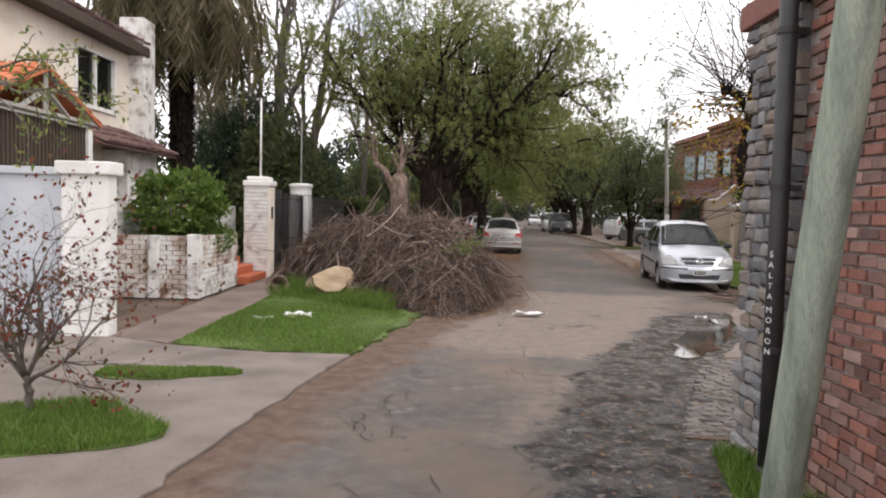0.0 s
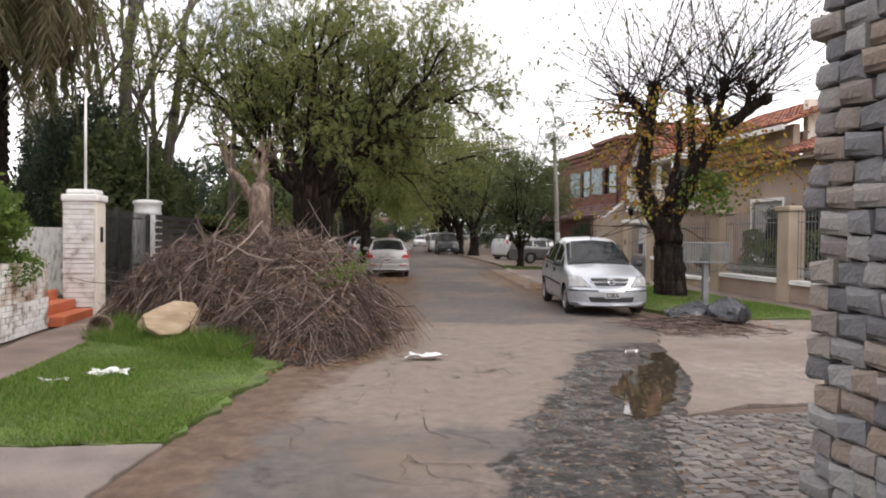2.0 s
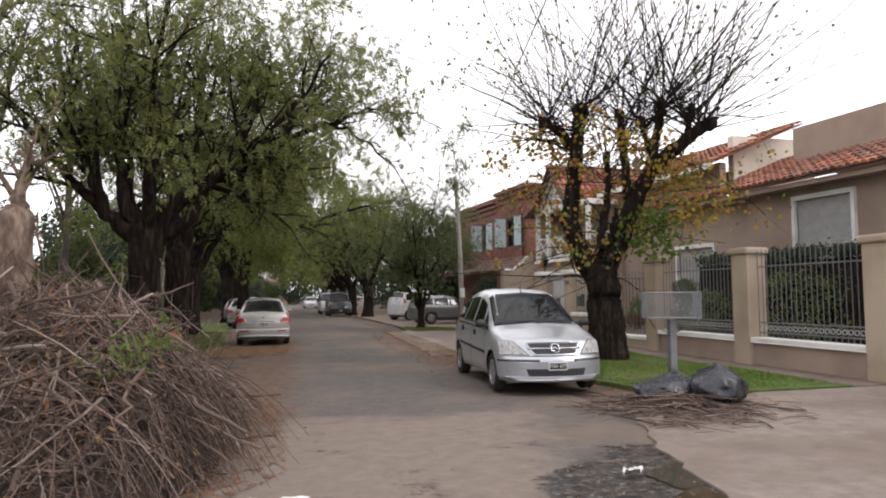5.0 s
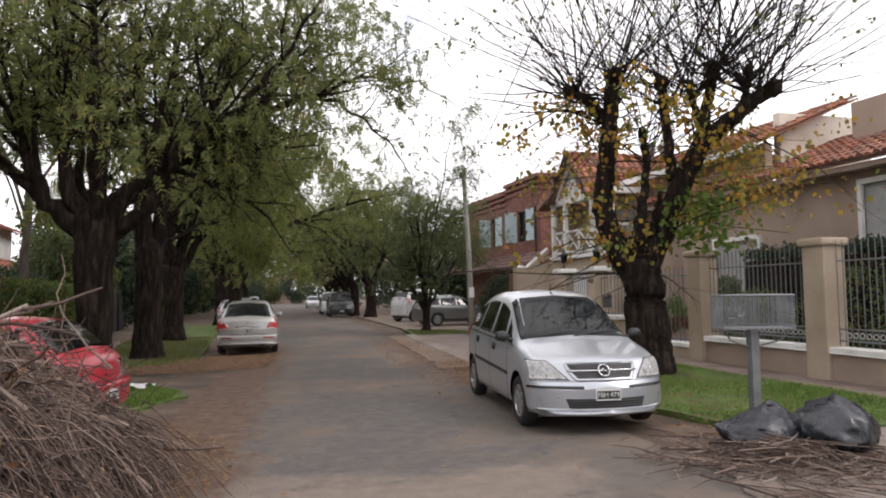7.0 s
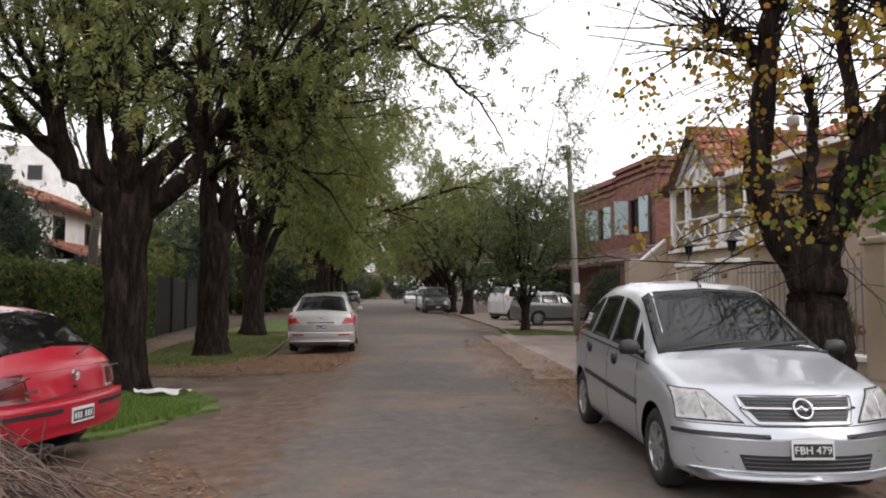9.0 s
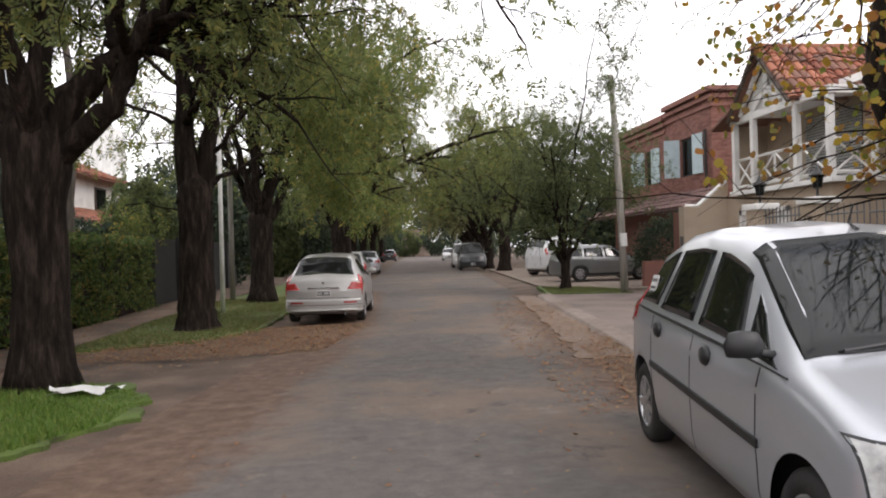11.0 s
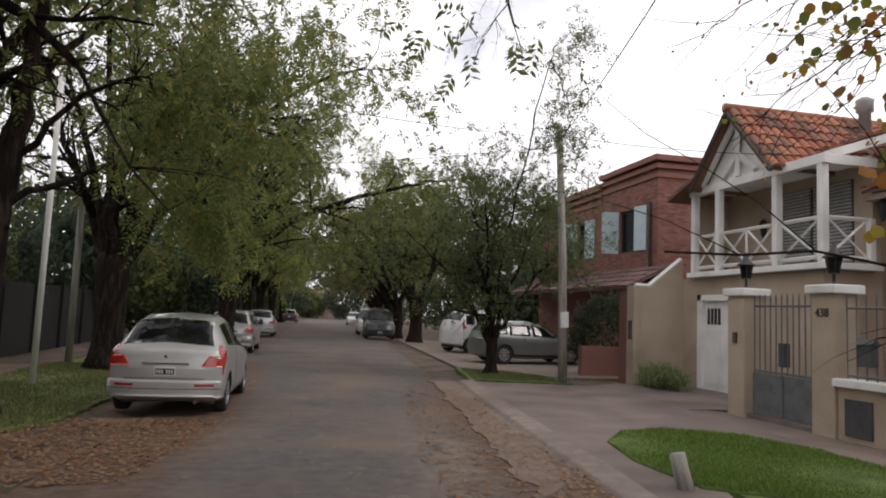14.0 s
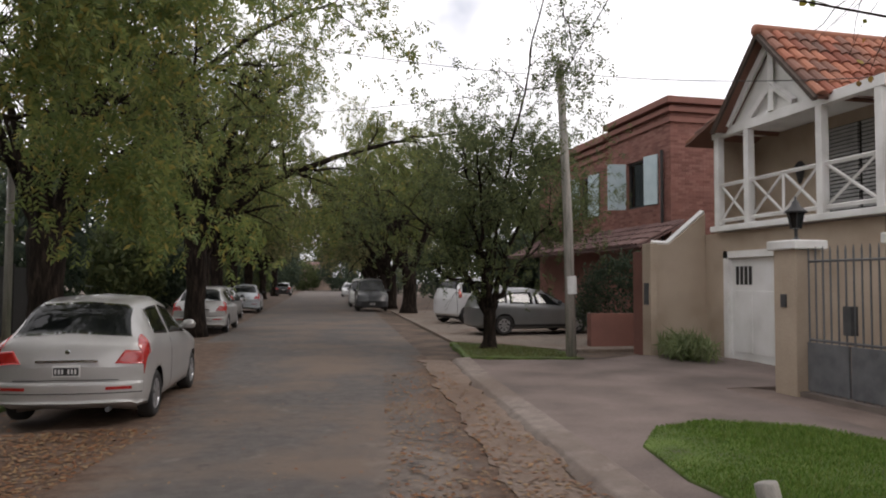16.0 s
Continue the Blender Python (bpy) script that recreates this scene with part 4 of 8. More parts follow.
VAN = [(0, 0.78, 0.23, 0.45, 0.525, 0.70), (0.025, 0.815, 0.2, 0.50, 0.57, 0.75), (0.06, 0.83, 0.19, 0.54, 0.595, 0.765), (0.1, 0.836, 0.19, 0.60, 0.655, 0.765), (0.16, 0.84, 0.19, 0.69, 0.75, 0.757), (0.22, 0.843, 0.19, 0.755, 0.815, 0.75), (0.32, 0.845, 0.19, 0.80, 0.858, 0.745), (0.65, 0.845, 0.19, 0.88, 0.935, 0.735), (1.0, 0.845, 0.19, 0.94, 1.015, 0.735), (1.3, 0.845, 0.19, 0.955, 1.22, 0.695), (1.78, 0.845, 0.19, 0.97, 1.53, 0.625), (2.1, 0.845, 0.19, 0.98, 1.61, 0.605), (2.6, 0.845, 0.19, 1.0, 1.645, 0.595), (3.2, 0.845, 0.19, 1.02, 1.605, 0.59), (3.65, 0.845, 0.2, 1.04, 1.5, 0.59), (3.88, 0.83, 0.24, 1.04, 1.28, 0.63), (3.99, 0.81, 0.28, 0.98, 1.05, 0.68), (4.04, 0.78, 0.34, 0.8, 0.86, 0.66)]
van_windows = [[(1.12, 6.1), (1.5, 6.1), (1.58, 6.88), (1.46, 6.8)], [(1.56, 6.1), (2.25, 6.1), (2.25, 6.9), (1.72, 6.9)], [(2.36, 6.1), (3.1, 6.1), (3.02, 6.9), (2.36, 6.9)], [(3.2, 6.12), (3.7, 6.15), (3.56, 6.86), (3.12, 6.9)]]
car("silver_minivan", "silver compact minivan with black trim parked at the kerb", pose(6.17, 17.47, 0.012, 0, 0, -7.6), VAN, M["silver"], (0.81, 3.5), 0.305, van_windows, (1.05, 1.86), (3.66, 3.9), [], [[(3.78, 5.2), (3.97, 5.2), (3.9, 6.6), (3.72, 6.6)]], {"more": van_more, "ends": (0.36, 0.1)})


def hatch_more(top, sh, paint):
    h = sh.length / 2
    plate(top, h + 0.004, 0.66, "", 1)
    part("boot_trim", Geo().box(-0.33, 0.33, h - 0.035, h + 0.006, 0.755, 0.785), M["chrome"], top, "bright boot handle strip", bevel=0.006)
    part("badge", Geo().lathe([(0.03, 0), (0.03, 0.012), (0.02, 0.016)], 14, pose(0, h - 0.04, 0.87, -90, 0, 0)), M["chrome"], top, "small chrome badge")
    for sgn in (-1, 1):
        part("tail_lamp_face", skin(sh, 1, [(sgn * 0.5, 0.735), (sgn * 0.8, 0.72), (sgn * 0.8, 0.865), (sgn * 0.6, 0.885)], 0.012, 8, 5), M["tail"], top, "red tail lamp face", True)
    part("boot_seam", Geo().box(-0.56, 0.56, h - 0.02, h + 0.003, 0.552, 0.56), M["plastic"], top, "dark boot seam")
    part("rear_bumper", skin(sh, 1, [(-0.79, 0.3), (0.79, 0.3), (0.79, 0.53), (-0.79, 0.53)], 0.05, 24, 6), paint, top, "rounded rear bumper", True)
    part("bumper_groove", Geo().tube([on_end(sh, x * 0.78, 0.41, 1, 0.051) for x in np.linspace(-1, 1, 25)], [0.006] * 25, 4), M["plastic"], top, "dark bumper groove")
    g = Geo().tube([(0.0, h - 0.3, 1.03), (0.33, h - 0.33, 1.06)], [0.009, 0.006], 5)
    part("wiper", g, M["plastic"], top, "black rear wiper")
    g = Geo().tube([(-0.45, h - 0.1, 0.22), (-0.45, h + 0.01, 0.22)], [0.028, 0.028], 10)
    part("exhaust", g, M["dark_metal"], top, "small exhaust pipe")
    for sgn in (-1, 1):
        g = Geo()
        part("reflector", skin(sh, 1, [(sgn * 0.42, 0.445), (sgn * 0.68, 0.445), (sgn * 0.68, 0.48), (sgn * 0.42, 0.48)], 0.055, 8, 2), M["tail"], top, "red bumper reflector")
        g = Geo()
        sh.patch(g, [(2.32, 2.4), (2.33, 2.4), (2.33, 5.9), (2.32, 5.9)], sgn, 0.002, 10)
        part("door_gap", g, M["plastic"], top, "dark door seam")


HATCH = [(0, 0.7, 0.25, 0.5, 0.56, 0.6), (0.1, 0.76, 0.2, 0.6, 0.66, 0.66), (0.4, 0.81, 0.18, 0.75, 0.82, 0.7), (0.95, 0.826, 0.18, 0.86, 0.95, 0.7), (1.3, 0.826, 0.18, 0.88, 1.15, 0.64), (1.75, 0.826, 0.18, 0.89, 1.36, 0.58), (2.2, 0.826, 0.18, 0.9, 1.43, 0.57), (2.8, 0.826, 0.18, 0.92, 1.42, 0.565), (3.2, 0.824, 0.19, 0.94, 1.37, 0.565), (3.42, 0.82, 0.19, 0.94, 1.25, 0.585), (3.62, 0.815, 0.2, 0.93, 1.05, 0.64), (3.7, 0.81, 0.22, 0.91, 0.965, 0.68), (3.77, 0.805, 0.25, 0.86, 0.915, 0.71), (3.81, 0.8, 0.27, 0.76, 0.82, 0.72), (3.83, 0.79, 0.29, 0.62, 0.68, 0.7)]
HATCH = [(s, w * 1.02, zb, b * 1.04, t * 1.05, wt * 1.02) for s, w, zb, b, t, wt in HATCH]
hatch_windows = [[(1.25, 6.1), (2.28, 6.1), (2.28, 6.9), (1.68, 6.9)], [(2.38, 6.1), (3.1, 6.15), (3.0, 6.88), (2.38, 6.9)]]
hatch_lamps = [[(0.1, 5.0), (0.5, 5.2), (0.5, 6.3), (0.16, 6.3)]]
hatch_tails = [[(3.58, 4.9), (3.825, 4.9), (3.76, 6.9), (3.52, 6.5)]]
car("white_hatchback", "dusty pale silver hatchback parked under the trees", pose(2.47, 30.75, 0.012, 0, 0, 176.5), HATCH, M["champagne"], (0.72, 3.1), 0.29, hatch_windows, (0.98, 1.72), (3.24, 3.66), hatch_lamps, hatch_tails, {"more": hatch_more, "painted_mirror": True})


def red_more(top, sh, paint):
    h = sh.length / 2
    part("bumper", skin(sh, 1, [(-0.8, 0.34), (0.8, 0.34), (0.8, 0.59), (-0.8, 0.59)], 0.075, 24, 6), paint, top, "red rear bumper", True)
    for sgn in (-1, 1):
        part("bumper_strip", skin(sh, 1, [(sgn * 0.24, 0.5), (sgn * 0.8, 0.5), (sgn * 0.8, 0.535), (sgn * 0.24, 0.535)], 0.082, 10, 2), M["plastic"], top, "black bumper strip")
        part("tail_lamp_face", skin(sh, 1, [(sgn * 0.5, 0.62), (sgn * 0.815, 0.62), (sgn * 0.815, 0.84), (sgn * 0.52, 0.84)], 0.01, 8, 5), M["tail_dark"], top, "dark smoked tail lamp", True)
    part("boot_seam", Geo().tube([on_end(sh, x * 0.6, 0.615, 1, 0.002) for x in np.linspace(-1, 1, 15)], [0.005] * 15, 4), M["plastic"], top, "dark boot seam")
    part("boot_crease", Geo().tube([on_end(sh, x * 0.6, 0.85, 1, 0.0) for x in np.linspace(-1, 1, 15)], [0.006] * 15, 4), paint, top)
    plate(top, h + 0.085, 0.455, "", 1)
    a = np.linspace(0, 2 * np.pi, 21)
    g = Geo().tube([(0.045 * math.cos(t), h + 0.006, 0.79 + 0.045 * math.sin(t)) for t in a], [0.007] * 21, 6, False)
    g.tube([(-0.03, h + 0.006, 0.81), (-0.01, h + 0.006, 0.765), (0, h + 0.006, 0.79), (0.01, h + 0.006, 0.765), (0.03, h + 0.006, 0.81)], [0.005] * 5, 5)
    part("badge", g, M["chrome"], top, "round chrome badge")
    part("lock", Geo().lathe([(0.018, 0), (0.018, 0.012)], 12, pose(0, h - 0.004, 0.69, -90, 0, 0)), M["plastic"], top, "black boot lock")
    g = Geo()
    for sgn in (-1, 1):
        g.box(sgn * 0.55 - 0.07, sgn * 0.55 + 0.07, h - 0.002, h + 0.004, 0.70 if sgn > 0 else 0.82, 0.72 if sgn > 0 else 0.835)
    part("lettering", g, M["dark_metal"], top, "worn boot lettering")
    g = Geo().tube([(-0.1, h - 0.06, 0.965), (-0.42, h - 0.14, 1.03)], [0.01, 0.006], 5)
    part("wiper", g, M["plastic"], top, "black rear wiper")
    part("exhaust", Geo().tube([(0.3, h - 0.3, 0.24), (0.3, h + 0.02, 0.22)], [0.025, 0.025], 10), M["dark_metal"], top, "rusty exhaust pipe")


RED = [(0, 0.68, 0.25, 0.54, 0.6, 0.58), (0.1, 0.76, 0.2, 0.66, 0.72, 0.64), (0.4, 0.81, 0.19, 0.78, 0.85, 0.7), (1.0, 0.82, 0.19, 0.88, 0.96, 0.7), (1.35, 0.826, 0.19, 0.89, 1.18, 0.62), (1.75, 0.826, 0.19, 0.9, 1.36, 0.57), (2.2, 0.826, 0.19, 0.9, 1.41, 0.55), (2.9, 0.82, 0.19, 0.91, 1.39, 0.555), (3.2, 0.82, 0.2, 0.92, 1.32, 0.57), (3.55, 0.815, 0.22, 0.91, 1.03, 0.64), (3.68, 0.812, 0.26, 0.89, 0.945, 0.69), (3.73, 0.81, 0.3, 0.82, 0.88, 0.72), (3.76, 0.81, 0.34, 0.7, 0.76, 0.73), (3.78, 0.8, 0.36, 0.6, 0.66, 0.72)]
RED = [(s, w, zb, b * 0.97, t * (1.0 if t > 1 else 0.97), wt) for s, w, zb, b, t, wt in RED]
car("red_hatchback", "faded red hatchback with scratched paint parked half on the verge", pose(-1.42, 18.28, 0.025, 0, 0, 253), RED, M["red"], (0.75, 3.12), 0.29, hatch_windows, (1.02, 1.72), (3.12, 3.56), hatch_lamps, [], {"more": red_more})

SUV = [(s, w * 1.06, zb + 0.05, b + 0.1, t * 1.13, wt * 1.08) for s, w, zb, b, t, wt in VAN]
SEDAN = [(0, 0.58, 0.25, 0.52, 0.58, 0.48), (0.1, 0.74, 0.2, 0.62, 0.68, 0.6), (0.5, 0.82, 0.18, 0.76, 0.84, 0.7), (1.15, 0.845, 0.18, 0.87, 0.96, 0.72), (1.5, 0.85, 0.18, 0.89, 1.17, 0.66), (1.95, 0.85, 0.18, 0.9, 1.4, 0.59), (2.4, 0.85, 0.18, 0.91, 1.47, 0.57), (3.3, 0.845, 0.18, 0.94, 1.45, 0.57), (3.8, 0.84, 0.19, 0.96, 1.4, 0.57), (4.1, 0.82, 0.21, 0.97, 1.2, 0.6), (4.2, 0.8, 0.25, 0.92, 1.0, 0.64), (4.28, 0.74, 0.3, 0.8, 0.85, 0.6)]
sedan_windows = [[(1.42, 6.1), (2.35, 6.1), (2.35, 6.9), (1.85, 6.9)], [(2.45, 6.1), (3.25, 6.1), (3.2, 6.9), (2.45, 6.9)], [(3.34, 6.12), (3.98, 6.15), (3.8, 6.86), (3.3, 6.9)]]
sedan_tails = [[(4.02, 5.1), (4.24, 5.1), (4.18, 6.6), (4.0, 6.6)]]


def plain_more(top, sh, paint):
    h = sh.length / 2
    plate(top, -h - 0.03, 0.42, "", -1)
    part("grille", Geo().box(-0.42, 0.42, -h - 0.012, -h + 0.05, 0.52, 0.58), M["plastic"], top, "dark grille", bevel=0.01)
    for sgn in (-1, 1):
        g = Geo()
        sh.patch(g, [(0.9, 2.2), (3.3, 2.2), (3.3, 2.9), (0.9, 2.9)], sgn, 0.01)
        part("sill", g, M["plastic"], top, "dark sill", True)


def other(name, label, at, kind, paint):
    st, win, sc, rs, tl, ax, r = {
        "suv": (SUV, van_windows, (0.98, 1.82), (3.66, 3.9), [[(3.78, 5.2), (3.97, 5.2), (3.9, 6.6), (3.72, 6.6)]], (0.83, 3.4), 0.34),
        "wagon": (SEDAN, sedan_windows, (1.18, 1.95), (3.85, 4.15), sedan_tails, (0.86, 3.46), 0.31),
        "hatch": (HATCH, hatch_windows, (0.98, 1.72), (3.24, 3.66), hatch_tails, (0.72, 3.1), 0.29),
    }[kind]
    car(name, label, at, st, paint, ax, r, win, sc, rs, hatch_lamps, tl, {"more": hatch_more if kind == "hatch" else plain_more})


other("grey_wagon", "metallic grey estate car parked side-on on the forecourt", pose(12.7, 42.0, 0.06, 0, 0, 98), "wagon", M["greycar"])
other("white_wagon", "white estate car parked behind the grey one", pose(12.9, 48.3, 0.06, 0, 0, 112), "suv", M["whitecar"])
other("dark_pickup", "dark green off-road car parked at the far kerb", pose(9.95, 61.5, 0.02, 0, 0, -4), "suv", M["darkcar"])
other("white_van", "pale van parked behind the dark car", pose(10.2, 68.0, 0.02, 0, 0, -4), "suv", M["whitecar"])
other("silver_sedan", "silver hatchback parked further along the tree verge", pose(2.35, 45.6, 0.012, 0, 0, 176.5), "hatch", M["champagne"])
other("grey_hatchback", "grey hatchback parked behind the silver one", pose(2.2, 52.2, 0.012, 0, 0, 177), "wagon", M["greycar"])
other("silver_hatchback", "small silver car parked far along the verge", pose(2.95, 61.0, 0.012, 0, 0, 178), "hatch", M["silver"])
other("far_dark_car", "small dark car far down the street", pose(5.3, 104, 0.012, 0, 0, 176), "hatch", M["darkcar"])
other("far_white_car", "white car far down the street", pose(12.4, 100, 0.012, 0, 0, -4), "wagon", M["whitecar"])

# ---------------- trees ----------------
def unit(v):
    return v / (np.linalg.norm(v) + 1e-9)


def grow(geo, tips, rng, p, d, length, r, level, P):
    n = max(3, int(length / P["seg"]))
    pts, rad = [p], [r]
    up = P["up"][min(level, len(P["up"]) - 1)]
    for i in range(n):
        d = unit(d + rng.normal(0, P["wig"], 3) + np.array((0, 0, up)))
        p = p + d * length / n
        pts.append(p)
        rad.append(r * (1 - (1 - P["taper"]) * (i + 1) / n))
    geo.tube(pts, rad, (9, 7, 5, 4, 3)[min(level, 4)])
    if level >= P["leaf_from"]:
        tips.extend(pts[1:])
    if level < P["levels"]:
        for _ in range(P["kids"][min(level, len(P["kids"]) - 1)]):
            j = int(rng.uniform(P["bare"] * n, n + 0.99))
            e = unit(pts[min(j + 1, n)] - pts[max(j - 1, 0)])
            side = unit(np.cross(e, rng.normal(0, 1, 3)))
            a = radians(rng.uniform(*P["angle"]))
            grow(geo, tips, rng, pts[j], unit(e * math.cos(a) + side * math.sin(a)), length * rng.uniform(*P["ratio"]), rad[j] * 0.62, level + 1, P)


def leaves(name, rng, pts, count, spread, size, material, parent, droop=0.4, narrow=0.4, label="", frond=0):
    """Single leaves, or feathered fronds of leaflets, scattered round twig points."""
    pts = np.asarray(pts)
    keep = rng.permutation(len(pts))[: max(120, int(len(pts) * (0.15 if frond else 0.4)))]
    pts = pts[keep[: len(pts)]]
    m = count // frond if frond else count
    c = pts[rng.integers(0, len(pts), m)] + rng.normal(0, 1, (m, 3)) * np.asarray(spread)
    a = rng.normal(0, 1, (m, 3)) - np.array((0, 0, droop * 2))
    a /= np.linalg.norm(a, axis=1)[:, None]
    b = np.cross(a, rng.normal(0, 1, (m, 3)))
    b /= np.linalg.norm(b, axis=1)[:, None]
    if frond:
        k = np.arange(frond)
        side = np.where(k % 2, 1.0, -1.0)[None, :, None]
        along = (0.25 + k / frond)[None, :, None] * size * 1.9 * rng.uniform(0.7, 1.3, (m, 1, 1))
        sag = np.array((0, 0, -1.0)) * (k[None, :, None] / frond) ** 2 * size * 0.7
        d = a[:, None] * 0.55 + b[:, None] * side + rng.normal(0, 0.16, (m, frond, 3)) - np.array((0, 0, 0.25))
        d /= np.linalg.norm(d, axis=2)[:, :, None]
        c = (c[:, None] + a[:, None] * along + sag + d * size * 0.45).reshape(-1, 3)
        b = np.cross(d, np.cross(a, b)[:, None] + rng.normal(0, 0.3, (m, frond, 3))).reshape(-1, 3)
        b /= np.linalg.norm(b, axis=1)[:, None] + 1e-9
        a = d.reshape(-1, 3)
        count = m * frond
    L = size * rng.uniform(0.6, 1.3, (count, 1))
    w = b * L * narrow / 2
    corners = [c - a * L / 2, c + w - a * L * 0.08, c + a * L / 2, c - w - a * L * 0.08]
    if narrow > 0.6:
        bend = np.cross(a, b) * L * 0.12
        corners = [c - a * L * 0.42 + w * 0.25, c - a * L * 0.25 + w * 0.85 + bend, c + a * L * 0.12 + w, c + a * L / 2, c + a * L * 0.16 - w * 0.95, c - a * L * 0.2 - w * 0.9 + bend, c - a * L * 0.42 - w * 0.25]
    q = len(corners)
    v = np.stack(corners, 1).reshape(-1, 3)
    me = bpy.data.meshes.new(name)
    me.vertices.add(q * count)
    me.vertices.foreach_set("co", v.ravel())
    me.loops.add(q * count)
    me.loops.foreach_set("vertex_index", np.arange(q * count))
    me.polygons.add(count)
    me.polygons.foreach_set("loop_start", np.arange(count) * q)
    me.update(calc_edges=True)
    me.materials.append(material)
    ob = new(name, me)
    ob.parent = parent
    if label:
        tagged(ob, label)
    return ob


TIPA = dict(seg=0.45, wig=0.16, up=(0.05, 0.03, -0.02, -0.07), taper=0.35, leaf_from=2, levels=3, kids=(5, 5, 4), bare=0.3, angle=(25, 65), ratio=(0.42, 0.7))


def tree(name, label, seed, base, trunk, limbs, P, bark, leaf, count, spread, size, droop=0.4, narrow=0.4, flare=1.5, frond=0):
    """trunk: points and radii; limbs: (points or start, direction, length, radius)."""
    rng = np.random.default_rng(seed)
    top = thing(name, label, "tree", pose(*base))
    g, tips = Geo(), []
    pts = np.array([t[:3] for t in trunk], float)
    rad = [t[3] for t in trunk]
    fine, fr = [], []
    for i in range(len(pts) - 1):
        for k in range(4):
            f = k / 4
            fine.append(pts[i] * (1 - f) + pts[i + 1] * f + rng.normal(0, 0.012, 3))
            fr.append(rad[i] * (1 - f) + rad[i + 1] * f)
    for lift, thin in ((0, 1.0), (0.45, 0.86), (0.85, 0.55), (1.05, 0.15)):
        fine.append(pts[-1] + np.array((0, 0, rad[-1] * lift)))
        fr.append(rad[-1] * thin)
    fr[0] *= flare
    fr[1] *= 1 + (flare - 1) * 0.35
    g.tube(fine, fr, 12)
    for limb in limbs:
        if isinstance(limb[0][0], (tuple, list)):
            lp = np.array(limb[0], float)
            r0, r1 = limb[1]
            k = len(lp)
            q = np.linspace(0, k - 1, 4 * k)
            path = np.stack([np.interp(q, range(k), lp[:, c]) for c in range(3)], 1) + rng.normal(0, 0.03, (4 * k, 3))
            rr = np.interp(q, (0, 0.5 * (k - 1), k - 1), (r0, r0 * 0.5, r1 * 0.6))
            g.tube(path, rr, 8)
            dens = limb[2]
            sparse = limb[4] if len(limb) > 4 else 1.0
            here = []
            for _ in range(dens):
                j = int(rng.uniform(0.3, 0.999) * len(path))
                e = unit(path[min(j + 1, len(path) - 1)] - path[j - 1])
                side = unit(np.cross(e, rng.normal(0, 1, 3)))
                a = radians(rng.uniform(*P["angle"]))
                grow(g, here, rng, path[j], unit(e * math.cos(a) + side * math.sin(a)), limb[3] * rng.uniform(0.6, 1.1), rr[j] * 0.55, 1, P)
            here.extend(path[-6:])
            tips.extend(p for p in here if rng.uniform() < sparse)
        else:
            s, d, ln, r = limb
            grow(g, tips, rng, np.array(s, float), unit(np.array(d, float)), ln, r, 0, P)
    part("trunk", g, bark, top, "bark-covered trunk and limbs", True)
    if count:
        clear = P.get("clear", 0)
        tips = [p for p in tips if p[2] > clear]
        leaves("crown", rng, tips, count, spread, size, leaf, top, droop, narrow, "", frond)
    return top


